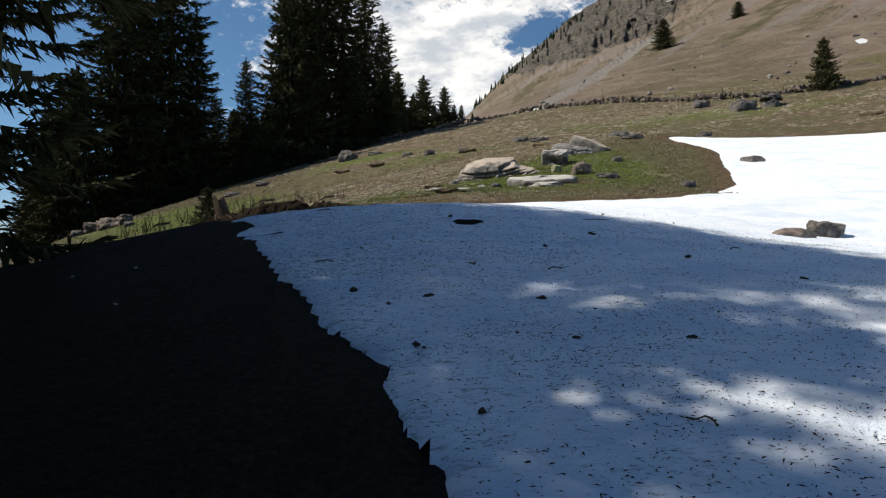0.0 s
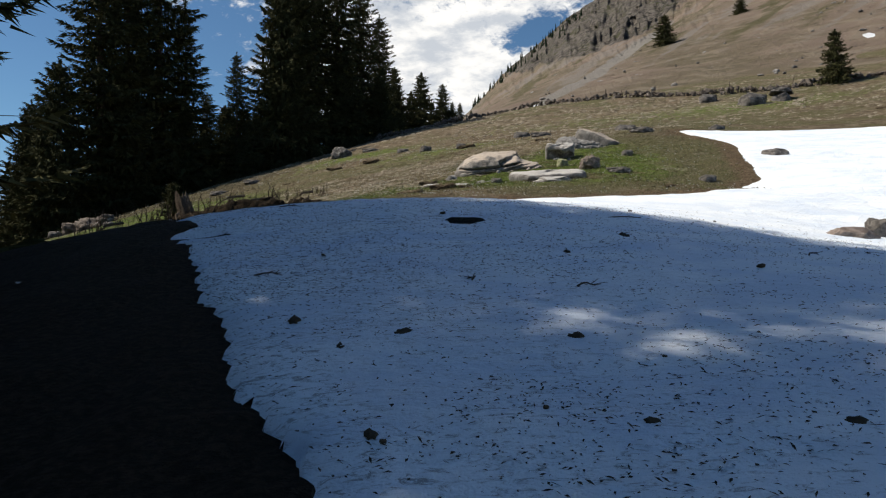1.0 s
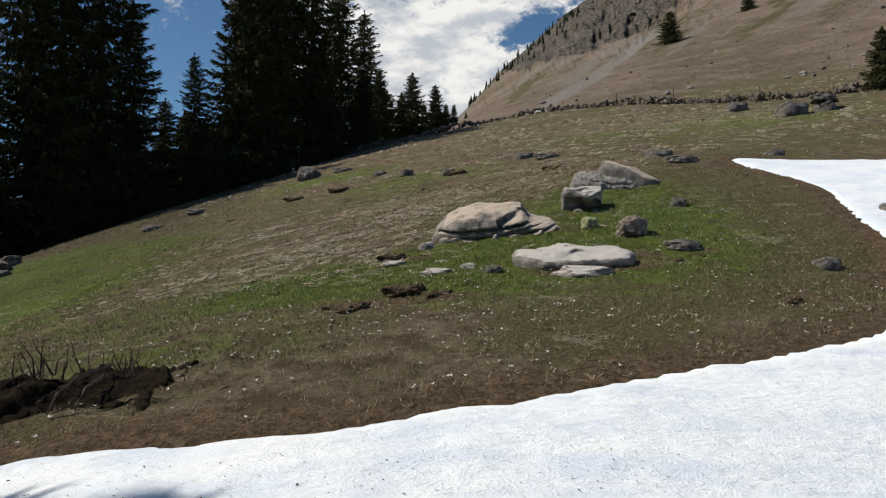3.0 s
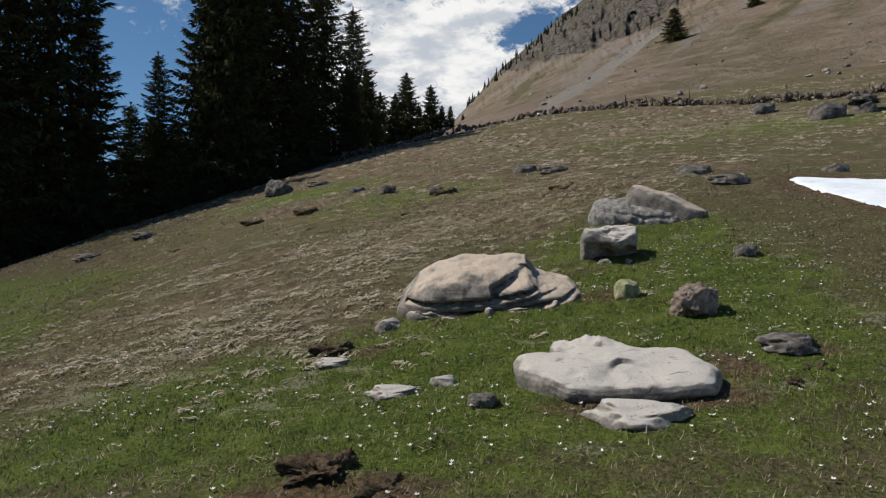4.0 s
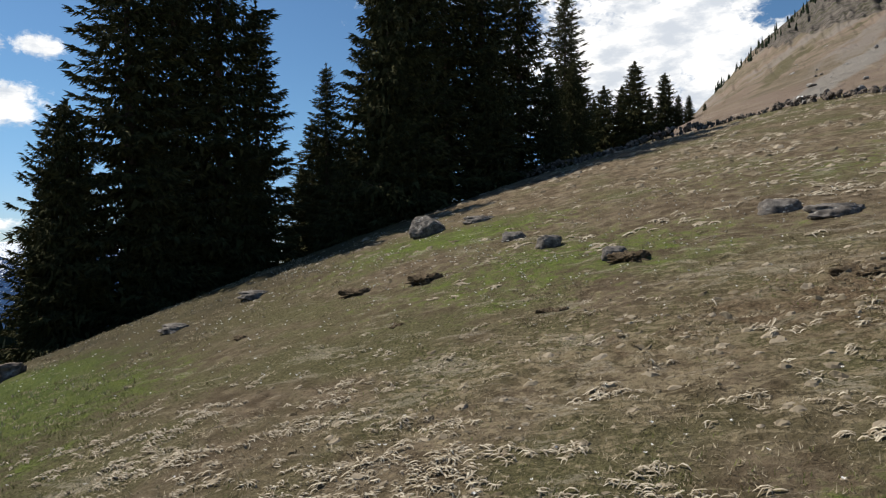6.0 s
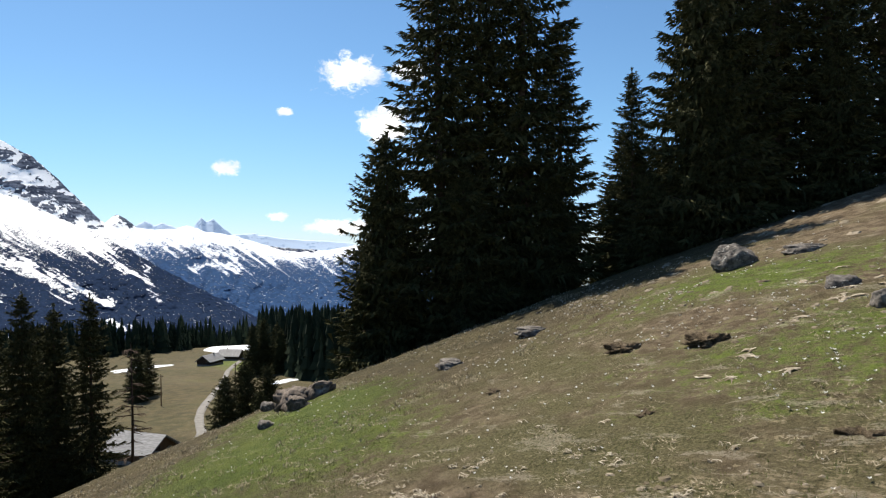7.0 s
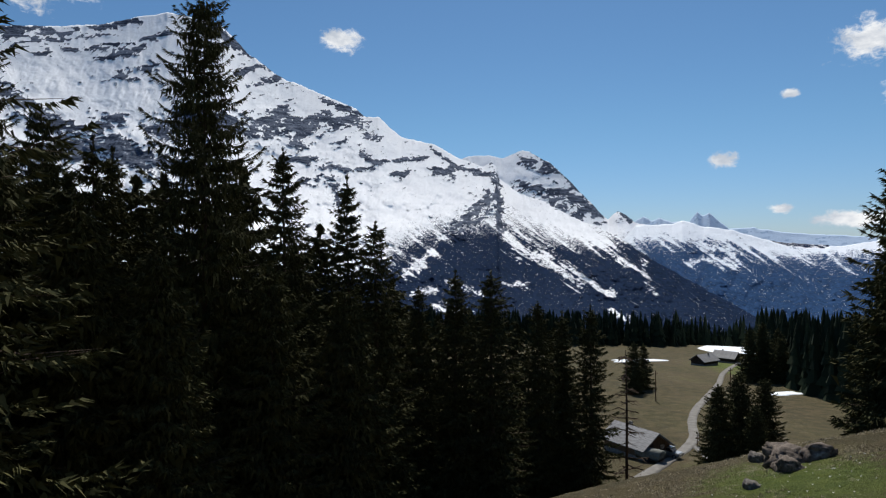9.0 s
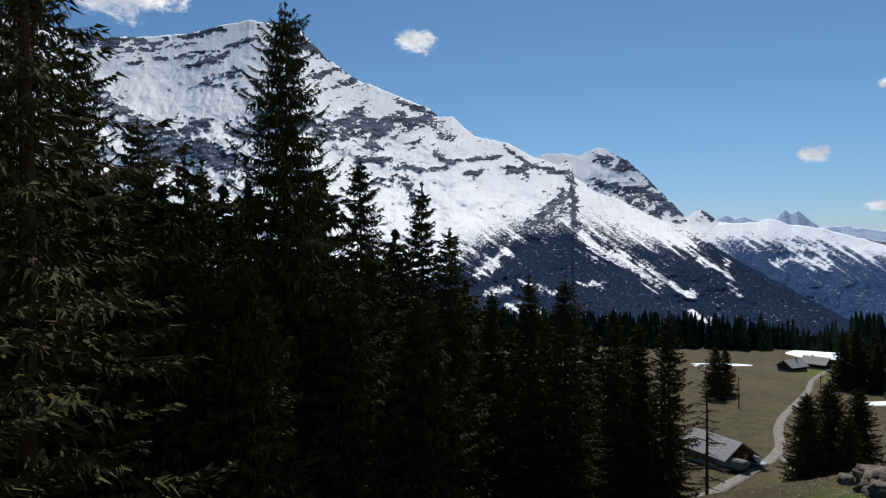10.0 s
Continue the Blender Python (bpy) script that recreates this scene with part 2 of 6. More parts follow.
def rock_material(name, dark, light, tan=None, lichen=0.3, layers=False):
    m, nt, b = material(name)
    p = local_of(nt)
    big, mid, fine = noise_of(nt, p, 1.6, 5, 0.6), noise_of(nt, p, 7, 6, 0.65), noise_of(nt, p, 45, 4, 0.7)
    c = mixc(nt, smooth(nt, mid, 0.35, 0.65), dark, light)
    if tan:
        # faces turned upward take the third tone, its border broken by noise
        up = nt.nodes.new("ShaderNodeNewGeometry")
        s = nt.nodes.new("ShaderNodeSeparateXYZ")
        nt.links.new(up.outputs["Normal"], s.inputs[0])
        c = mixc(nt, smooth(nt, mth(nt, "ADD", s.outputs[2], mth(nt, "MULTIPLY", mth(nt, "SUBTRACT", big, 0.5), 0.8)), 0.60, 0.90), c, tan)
    c = mixc(nt, mth(nt, "MULTIPLY", smooth(nt, noise_of(nt, p, 4.5, 6, 0.7), 0.56, 0.66), lichen), c, (0.50, 0.49, 0.45))
    c = mixc(nt, mth(nt, "MULTIPLY", smooth(nt, noise_of(nt, p, 11, 5, 0.7), 0.60, 0.68), lichen), c, (0.07, 0.065, 0.06))
    lay = noise_of(nt, stretch(nt, p, 1.2, 1.2, 17 if layers else 5), 1.0, 5, 0.65, 0.3)
    c = mixc(nt, mth(nt, "MULTIPLY", smooth(nt, lay, 0.60, 0.66), 0.55), c, (0.075, 0.065, 0.055))
    vor = nt.nodes.new("ShaderNodeTexVoronoi")
    vor.feature = "DISTANCE_TO_EDGE"
    vor.inputs["Scale"].default_value = 1.0
    bent = nt.nodes.new("ShaderNodeVectorMath")
    bent.operation = "MULTIPLY_ADD"
    wob = nt.nodes.new("ShaderNodeTexNoise")
    put(nt, wob.inputs["Vector"], p)
    wob.inputs["Scale"].default_value, wob.inputs["Detail"].default_value = 3.0, 5.0
    nt.links.new(wob.outputs["Color"], bent.inputs[0])
    bent.inputs[1].default_value = (0.55, 0.55, 0.55)
    nt.links.new(stretch(nt, p, 0.9, 2.4, 3.2 if layers else 1.6, 24), bent.inputs[2])
    nt.links.new(bent.outputs[0], vor.inputs["Vector"])
    crack = mth(nt, "MULTIPLY", smooth(nt, vor.outputs["Distance"], 0.012 if layers else 0.022, 0.0), smooth(nt, big, 0.52, 0.64))
    c = mixc(nt, mth(nt, "MULTIPLY", crack, 0.55), c, (0.06, 0.052, 0.045))
    c = mixc(nt, mth(nt, "MULTIPLY", smooth(nt, fine, 0.56, 0.70), 0.45), c, tuple(0.55 * v for v in dark))
    nt.links.new(c, b.inputs["Base Color"])
    bumped(nt, b, mth(nt, "ADD", mth(nt, "ADD", mth(nt, "MULTIPLY", mid, 0.6), mth(nt, "MULTIPLY", fine, 0.35)), mth(nt, "ADD", mth(nt, "MULTIPLY", lay, -0.6), mth(nt, "MULTIPLY", crack, -0.8))), 0.65, 0.035)
    finish(b, 0.88, 0.2)
    return m


def plain_material(name, a, c2, scale=8.0, rough=0.85, spec=0.2, bump=0.3, dist=0.01, metal=0.0, sx=1.0, sy=1.0, sz=1.0, shift=0.25):
    """Two tones broken by noise at two scales, and a tone of its own for each object."""
    m, nt, b = material(name)
    p = stretch(nt, local_of(nt), sx, sy, sz)
    n1, n2 = noise_of(nt, p, scale, 5, 0.65), noise_of(nt, p, scale * 6, 4, 0.7)
    c = mixc(nt, smooth(nt, mth(nt, "ADD", n1, mth(nt, "MULTIPLY", mth(nt, "SUBTRACT", n2, 0.5), 0.5)), 0.3, 0.7), a, c2)
    rnd = nt.nodes.new("ShaderNodeObjectInfo").outputs["Random"]
    c = mixc(nt, mth(nt, "MULTIPLY", rnd, shift), c, tuple(0.5 * v for v in a))
    nt.links.new(c, b.inputs["Base Color"])
    bumped(nt, b, mth(nt, "ADD", n1, n2), bump, dist)
    finish(b, rough, spec, metal)
    return m


def island_material(name, a, c2, rough=0.8, spec=0.2):
    m, nt, b = material(name)
    r = nt.nodes.new("ShaderNodeNewGeometry").outputs["Random Per Island"]
    p = place_of(nt)
    c = mixc(nt, r, a, c2)
    c = mixc(nt, mth(nt, "MULTIPLY", noise_of(nt, p, 1.3, 4), 0.35), c, tuple(0.45 * v for v in a))
    nt.links.new(c, b.inputs["Base Color"])
    finish(b, rough, spec)
    return m


def massif_material(name, rock_a, rock_b, tree_tone, snow_tone=(0.91, 0.93, 0.96), grain=0.004):
    m, nt, b = material(name)
    p = place_of(nt)
    big, mid, fine = noise_of(nt, p, grain, 7, 0.65), noise_of(nt, p, grain * 6, 6, 0.7), noise_of(nt, p, grain * 30, 4, 0.7)
    geo = nt.nodes.new("ShaderNodeNewGeometry")
    s = nt.nodes.new("ShaderNodeSeparateXYZ")
    nt.links.new(geo.outputs["Normal"], s.inputs[0])
    lay = noise_of(nt, stretch(nt, p, grain * 2, grain * 2, grain * 16), 1.0, 6, 0.7, 0.6)
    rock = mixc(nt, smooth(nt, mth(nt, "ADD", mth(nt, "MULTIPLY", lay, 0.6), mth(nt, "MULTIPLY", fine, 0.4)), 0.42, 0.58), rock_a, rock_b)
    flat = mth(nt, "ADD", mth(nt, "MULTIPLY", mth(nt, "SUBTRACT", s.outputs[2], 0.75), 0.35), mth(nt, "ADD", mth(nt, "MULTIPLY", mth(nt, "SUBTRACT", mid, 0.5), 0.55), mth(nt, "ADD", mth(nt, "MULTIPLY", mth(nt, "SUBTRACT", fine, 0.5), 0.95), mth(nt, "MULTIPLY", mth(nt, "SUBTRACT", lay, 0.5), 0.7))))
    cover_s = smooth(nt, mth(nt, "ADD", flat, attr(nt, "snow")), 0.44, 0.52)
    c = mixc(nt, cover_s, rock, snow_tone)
    trees = noise_of(nt, stretch(nt, p, grain * 62, grain * 62, grain * 20), 1.0, 4, 0.75)
    clump = noise_of(nt, p, grain * 22, 4, 0.7)
    wood = mth(nt, "ADD", attr(nt, "wood"), mth(nt, "ADD", mth(nt, "MULTIPLY", mth(nt, "SUBTRACT", trees, 0.5), 2.4), mth(nt, "MULTIPLY", mth(nt, "SUBTRACT", clump, 0.5), 1.8)))
    c = mixc(nt, smooth(nt, wood, 0.46, 0.58), c, mixc(nt, smooth(nt, mth(nt, "ADD", mth(nt, "MULTIPLY", trees, 0.5), mth(nt, "MULTIPLY", clump, 0.5)), 0.38, 0.62), tree_tone, tuple(2.8 * v for v in tree_tone)))
    nt.links.new(c, b.inputs["Base Color"])
    bumped(nt, b, mth(nt, "ADD", mid, mth(nt, "ADD", mth(nt, "MULTIPLY", fine, 0.6), mth(nt, "MULTIPLY", lay, 0.5))), 0.40, 10.0)
    finish(b, 1.0, 0.0)
    return m


M_GROUND, M_SLOPE, M_SNOW = ground_material(), slope_material(), snow_material()
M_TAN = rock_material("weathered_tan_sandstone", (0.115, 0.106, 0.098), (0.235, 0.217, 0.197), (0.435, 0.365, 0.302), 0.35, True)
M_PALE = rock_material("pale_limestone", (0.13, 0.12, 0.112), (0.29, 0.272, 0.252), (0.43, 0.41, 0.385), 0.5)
M_GREY = rock_material("grey_lichened_rock", (0.060, 0.054, 0.050), (0.18, 0.163, 0.148), None, 0.6)
M_ASH = rock_material("ash_grey_rock", (0.11, 0.105, 0.10), (0.25, 0.24, 0.23), None, 0.5)
M_RUST = rock_material("dark_brown_weathered_rock", (0.055, 0.044, 0.036), (0.185, 0.152, 0.128), None, 0.4)
M_BROWN = rock_material("reddish_brown_rock", (0.13, 0.10, 0.085), (0.27, 0.22, 0.19), None, 0.3)
M_LICHEN = rock_material("yellow_lichen_rock", (0.16, 0.16, 0.10), (0.36, 0.37, 0.20), None, 0.6)
M_BARK = plain_material("spruce_bark", (0.065, 0.045, 0.032), (0.12, 0.09, 0.07), 6, 0.95, 0.1, 0.8, 0.03, sz=0.3)
M_NEEDLE = island_material("spruce_needles", (0.035, 0.039, 0.016), (0.100, 0.096, 0.042), 0.85, 0.05)
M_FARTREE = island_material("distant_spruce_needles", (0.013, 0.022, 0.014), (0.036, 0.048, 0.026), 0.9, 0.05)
M_GRASS = island_material("fresh_short_grass", (0.055, 0.085, 0.016), (0.205, 0.215, 0.058), 0.7, 0.2)
M_STRAW = island_material("matted_dead_grass", (0.22, 0.175, 0.11), (0.50, 0.44, 0.32), 0.9, 0.1)
M_PALESTRAW = island_material("bleached_straw", (0.20, 0.16, 0.11), (0.58, 0.52, 0.41), 0.9, 0.1)
M_SOD = plain_material("bare_sod", (0.060, 0.044, 0.028), (0.20, 0.155, 0.105), 9, 0.95, 0.1, 1.0, 0.04)
# sod for the bank, with its shade put into the colour as near-black
M_EARTH = plain_material("shade_dark_rooty_earth", (0.012, 0.009, 0.006), (0.045, 0.033, 0.022), 9, 0.95, 0.05, 1.0, 0.04)
M_PETAL = island_material("white_crocus_petals", (0.70, 0.70, 0.68), (0.86, 0.86, 0.84), 0.6, 0.2)
M_TURF = island_material("bleached_turf", (0.13, 0.105, 0.068), (0.37, 0.315, 0.24), 0.95, 0.05)
M_LITTER = island_material("needle_litter", (0.030, 0.024, 0.018), (0.10, 0.075, 0.05), 0.95, 0.1)
M_TWIG = plain_material("dead_twig", (0.06, 0.045, 0.035), (0.15, 0.115, 0.085), 20, 0.95, 0.1)
M_TIMBER = plain_material("weathered_brown_timber", (0.085, 0.052, 0.032), (0.16, 0.105, 0.065), 3, 0.9, 0.15, 0.5, 0.02, sz=0.2)
M_DARKWOOD = plain_material("sun_blackened_timber", (0.028, 0.02, 0.015), (0.07, 0.05, 0.038), 3, 0.9, 0.15)
M_SHINGLE = plain_material("grey_shingle_roof", (0.17, 0.17, 0.175), (0.33, 0.33, 0.335), 2.5, 0.7, 0.3, 0.5, 0.03, sx=0.4, sz=3)
M_STONEBASE = plain_material("rubble_stone_plinth", (0.16, 0.15, 0.14), (0.34, 0.32, 0.30), 2.5, 0.95, 0.1, 0.8, 0.05)
M_GRAVEL = plain_material("pale_gravel_track", (0.15, 0.142, 0.13), (0.23, 0.22, 0.205), 0.6, 0.95, 0.1, 0.4, 0.03)
M_CARGLASS = plain_material("dark_car_glass", (0.012, 0.014, 0.016), (0.02, 0.022, 0.025), 2, 0.08, 0.6, 0.0)
M_CARPAINT = plain_material("silver_car_paint", (0.40, 0.41, 0.42), (0.46, 0.47, 0.48), 2, 0.3, 0.5, 0.0, metal=0.5)
M_TYRE = plain_material("black_rubber", (0.015, 0.015, 0.015), (0.025, 0.025, 0.025), 10)
M_TARP = plain_material("faded_green_tarpaulin", (0.085, 0.095, 0.085), (0.17, 0.18, 0.165), 2, 0.7, 0.3, 0.4, 0.05)
# the blue haze of distance is painted into these rock, tree and snow tones
M_MASSIF = massif_material("snowy_limestone_haze_tinted", (0.030, 0.040, 0.064), (0.175, 0.200, 0.255), (0.008, 0.0135, 0.028))
M_FARHILL = massif_material("haze_tinted_forest_ridge", (0.06, 0.085, 0.12), (0.16, 0.20, 0.27), (0.015, 0.032, 0.070), (0.80, 0.85, 0.92), 0.003)
M_FARPEAK = massif_material("haze_blue_distant_peak", (0.33, 0.45, 0.62), (0.41, 0.53, 0.70), (0.3, 0.4, 0.5), (0.50, 0.62, 0.78), 0.003)


# ---- shape helpers ----
_table = np.random.RandomState(7).rand(256, 256)


def vnoise(x, y, seed=0):
    """Smooth value noise, about -1 to 1."""
    x, y = np.asarray(x, float) + 17.31 * seed, np.asarray(y, float) - 9.73 * seed
    ix, iy = np.floor(x).astype(int), np.floor(y).astype(int)
    fx, fy = x - ix, y - iy
    fx, fy = fx * fx * (3 - 2 * fx), fy * fy * (3 - 2 * fy)
    a, b = _table[ix % 256, iy % 256], _table[(ix + 1) % 256, iy % 256]
    c, d = _table[ix % 256, (iy + 1) % 256], _table[(ix + 1) % 256, (iy + 1) % 256]
    return 2 * ((a * (1 - fx) + b * fx) * (1 - fy) + (c * (1 - fx) + d * fx) * fy) - 1


def fbm(x, y, octaves=4, gain=0.5, seed=0):
    v, amp, tot = 0.0, 1.0, 0.0
    for k in range(octaves):
        v, tot = v + amp * vnoise(np.asarray(x) * 2 ** k, np.asarray(y) * 2 ** k, seed + k), tot + amp
        amp *= gain
    return v / tot


def ridged(x, y, octaves=5, seed=0):
    v, amp, tot = 0.0, 1.0, 0.0
    for k in range(octaves):
        v, tot = v + amp * (1 - 2 * np.abs(vnoise(np.asarray(x) * 2 ** k, np.asarray(y) * 2 ** k, seed + k))), tot + amp
        amp *= 0.55
    return v / tot


def step01(lo, hi, v):
    s = np.clip((np.asarray(v, float) - lo) / (hi - lo), 0, 1)
    return s * s * (3 - 2 * s)


# ---- the lie of the land ----
SWELL = [-0.05, 0.16, 0.03, -0.21, 0.31, 0.46, 0.15, -0.58, 0.12, 1.36, -0.01, -0.2, 0.59, 0.25, -1.04, -0.03, 2.01, -0.55, -1.82, -0.16, 0.13, -0.36, -0.09, -0.52, 0.55, -0.38,
         -0.48, -0.03, 0.22, 0.93, -0.22, 1.14, -0.55, -1.07, -0.37, -0.22, 0.55, 0.47, -0.28, -0.59, -0.45, -0.51, -0.24, 0.2, 0.97, 0.83, 0.73, 0.12, -0.44, -0.05, 0.06, 0.33,
         0.42, 0.31, -0.01, -0.21]


def hill(x, y):
    """The pasture: a tilted plane with broad swells every 12 m."""
    x, y = np.asarray(x, float), np.asarray(y, float)
    z = -0.07 + 4.42 * x / 20 + 7.61 * y / 40
    k = 0
    for cy in range(-12, 73, 12):
        for cx in range(-30, 43, 12):
            z = z + SWELL[k] * np.exp(-((x - cx) ** 2 + (y - cy) ** 2) / 242.0)
            k += 1
    z = z + 0.32 * np.exp(-((x + 1) / 5.0) ** 2 - ((y - 10.2) / 2.4) ** 2) + 0.22 * np.exp(-((x - 8) ** 2 + (y - 31) ** 2) / 16.0) - 0.3 * np.exp(-((x - 8) ** 2 + (y - 19.6) ** 2) / 4.0)
    return z - 0.30 * np.exp(-((x - 7) ** 2 + (y - 11) ** 2) / 15.0)


def mountain(x, y):
    """The slope above the stone wall, up to its ridge."""
    y = np.maximum(np.asarray(y, float), 30.0)
    th = np.clip(np.asarray(x, float) / y, -0.8, 1.3)
    foot = (hill(np.clip(th * 60, -30, 45), np.full_like(y, 60.0)) - 3) / 60
    crest = np.interp(th, [-0.6, -0.1, 0.0, 0.0507, 0.1016, 0.139, 0.18, 0.231, 0.65, 1.3], [-0.05, 0.04, 0.15, 0.2149, 0.269, 0.298, 0.3356, 0.369, 0.66, 0.95])
    s = np.clip(np.log(y / 60) / math.log(10), 0, 1)
    return 3 + np.minimum(y, 600) * (foot + (crest - foot) * s) - 0.5 * np.maximum(y - 600, 0)


def valley(x, y):
    d = (np.asarray(x, float) - 3) * -0.92 + (np.asarray(y, float) - 25.6) * 0.39
    z = -22.9 - 0.077 * (np.minimum(d, 420) - 118) - 0.35 * np.clip(d - 420, 0, 700)
    return z, step01(26, 85, d) * step01(5, -30, x)


def land(x, y):
    x, y = np.asarray(x, float), np.asarray(y, float)
    z = hill(x, y)
    w = step01(58, 86, y)
    z = z * (1 - w) + mountain(x, y) * w
    v, w = valley(x, y)
    return z * (1 - w) + v * w


def churn(x, y):
    """Where cattle have trodden the turf into lumps."""
    return np.exp(-(((x - 4.5) / 3.5) ** 2 + ((y - 33) / 3.2) ** 2)) + 0.6 * np.exp(-(((x + 0.5) / 4) ** 2 + ((y - 31) / 2.5) ** 2)) + 0.5 * np.exp(-(((x + 3) / 4) ** 2 + ((y - 24.5) / 3) ** 2))


def relief(x, y):
    """Hummocks and tufts of the pasture."""
    near = 1 - step01(60, 140, np.hypot(x, y - 25))
    return near * (0.055 * fbm(x / 1.5, y / 1.5, 3, 0.55, 3) + 0.042 * fbm(x / 0.42, y / 0.36, 2, 0.6, 11) + 0.022 * fbm(x / 0.27, y / 0.20, 2, 0.6, 13)) + 0.10 * near * fbm(x / 6, y / 6, 2, 0.5, 5) + churn(x, y) * 0.13 * np.abs(fbm(x / 0.45, y / 0.30, 3, 0.6, 15))


# outline of the snow field, and bare holes in it (x, y, half width, half depth)
SNOW_EDGE = [(0.25, -9), (0.2, 1.2), (-0.03, 2.65), (-0.01, 2.86), (-0.12, 3.1), (-0.31, 3.26), (-0.43, 3.64), (-0.40, 4.0), (-0.48, 4.28), (-0.80, 4.81), (-1.02, 5.52), (-1.25, 6.07),
             (-1.62, 6.5), (-1.98, 7.57), (-2.75, 8.75), (-2.55, 9.2), (-3.2, 10.3), (-3.7, 11.7), (-4.7, 12.4), (-5.0, 13.1), (-3.7, 13.6), (-2.4, 13.85), (-0.73, 13.93), (1.07, 14.48), (2.27, 14.87), (4.24, 15.82), (5.53, 16.45),
             (7.24, 17.87), (8.19, 18.6), (8.53, 19.21), (8.21, 19.47), (7.72, 19.45), (8.51, 20.05), (8.85, 20.43), (8.98, 20.93), (9.39, 22.75), (10.32, 25.26), (10.54, 27.68), (9.97, 29.6), (10.3, 31.0), (10.7, 31.4), (13.2, 31.0),
             (18, 30.5), (27, 30), (36, 31), (38, -9)]
SNOW_HOLES = [(0.29, 8.84, 0.10, 0.08), (0.46, 9.02, 0.08, 0.08), (-2.25, 8.68, 0.24, 0.06), (-2.6, 11.85, 0.20, 0.05)]


def snow_depth(x, y):
    """Distance in metres inside the snow's edge (minus: outside)."""
    x, y = np.asarray(x, float), np.asarray(y, float)
    best, inside = np.full(x.shape, 1e9), np.zeros(x.shape, bool)
    for (ax, ay), (bx, by) in zip(SNOW_EDGE, SNOW_EDGE[1:] + SNOW_EDGE[:1]):
        ex, ey = bx - ax, by - ay
        s = np.clip(((x - ax) * ex + (y - ay) * ey) / (ex * ex + ey * ey), 0, 1)
        best = np.minimum(best, np.hypot(x - ax - s * ex, y - ay - s * ey))
        inside ^= ((ay > y) != (by > y)) & (x < ex * (y - ay) / (ey if abs(ey) > 1e-9 else 1e-9) + ax)
    d = np.where(inside, best, -best) + 0.10 * fbm(x / 0.5, y / 0.5, 4, 0.6, 21) + 0.12 * fbm(x / 1.7, y / 1.7, 2, 0.5, 25) * np.clip(y / 8, 0.2, 1)
    for hx, hy, a, b in SNOW_HOLES:
        d = np.minimum(d, (np.hypot((x - hx) / a, (y - hy) / b) - 1) * min(a, b) + 0.04 * vnoise(x * 9, y * 9, 4))
    return d


def surf(x, y):
    """Top of the bare ground; under the snow it lies deeper."""
    x, y = np.asarray(x, float), np.asarray(y, float)
    return land(x, y) + relief(x, y) * (1 - 0.8 * step01(-0.3, 0.5, snow_depth(x, y))) - 0.16 * step01(-0.02, 0.4, snow_depth(x, y))


def at_ground(x, y):
    return float(surf(np.array([x]), np.array([y]))[0])


def mesh_of(name, verts, faces, mat, soft=True):
    me = bpy.data.meshes.new(name)
    me.from_pydata(np.asarray(verts).tolist(), [], np.asarray(faces).tolist() if not isinstance(faces, list) else faces)
    me.materials.append(mat)
    if soft:
        me.polygons.foreach_set("use_smooth", np.ones(len(me.polygons), bool))
    me.update()
    return me


def give(me, name, values):
    a = me.attributes.new(name, "FLOAT", "POINT")
    a.data.foreach_set("value", np.asarray(values, np.float32).ravel())


def grid_faces(nx, ny):
    i = np.arange(nx * ny).reshape(ny, nx)
    return np.stack([i[:-1, :-1], i[:-1, 1:], i[1:, 1:], i[1:, :-1]], -1).reshape(-1, 4)


def part(name, data, mat=None, parent=None, label="", soft=False):
    """Links a bmesh or a mesh as one object under a thing or a part."""
    if isinstance(data, bmesh.types.BMesh):
        me = bpy.data.meshes.new(name)
        data.to_mesh(me)
        data.free()
        me.materials.append(mat)
        if soft:
            me.polygons.foreach_set("use_smooth", np.ones(len(me.polygons), bool))
    else:
        me = data
    ob = new(name, me)
    if parent:
        ob.parent = parent
    return tagged(ob, label) if label else ob


def box(sx, sy, sz, x=0, y=0, z=0, bevel=0.0, bm=None, turn=None):
    """A box from its base at z upwards."""
    bm = bm or bmesh.new()
    m = Matrix.Translation((x, y, z + sz / 2)) @ (turn or Matrix()) @ Matrix.Diagonal((sx, sy, sz, 1))
    made = bmesh.ops.create_cube(bm, size=1, matrix=m)["verts"]
    if bevel:
        edges = {e for v in made for e in v.link_edges}
        bmesh.ops.bevel(bm, geom=list(edges), offset=bevel, segments=2, affect="EDGES")
    return bm


def rod(points, r0, r1, sides=6, bm=None):
    """A tapered round bar along points."""
    bm = bm or bmesh.new()
    rings, n = [], len(points)
    for i, p in enumerate(points):
        p = Vector(p)
        d = (Vector(points[min(i + 1, n - 1)]) - Vector(points[max(i - 1, 0)])).normalized()
        a = d.orthogonal().normalized()
        b = d.cross(a)
        r = r0 + (r1 - r0) * i / (n - 1)
        rings.append([bm.verts.new(p + r * (a * math.cos(2 * math.pi * k / sides) + b * math.sin(2 * math.pi * k / sides))) for k in range(sides)])
    for lo, hi in zip(rings, rings[1:]):
        for k in range(sides):
            bm.faces.new((lo[k], lo[(k + 1) % sides], hi[(k + 1) % sides], hi[k]))
    bm.faces.new(rings[0][::-1])
    bm.faces.new(rings[-1])
    return bm


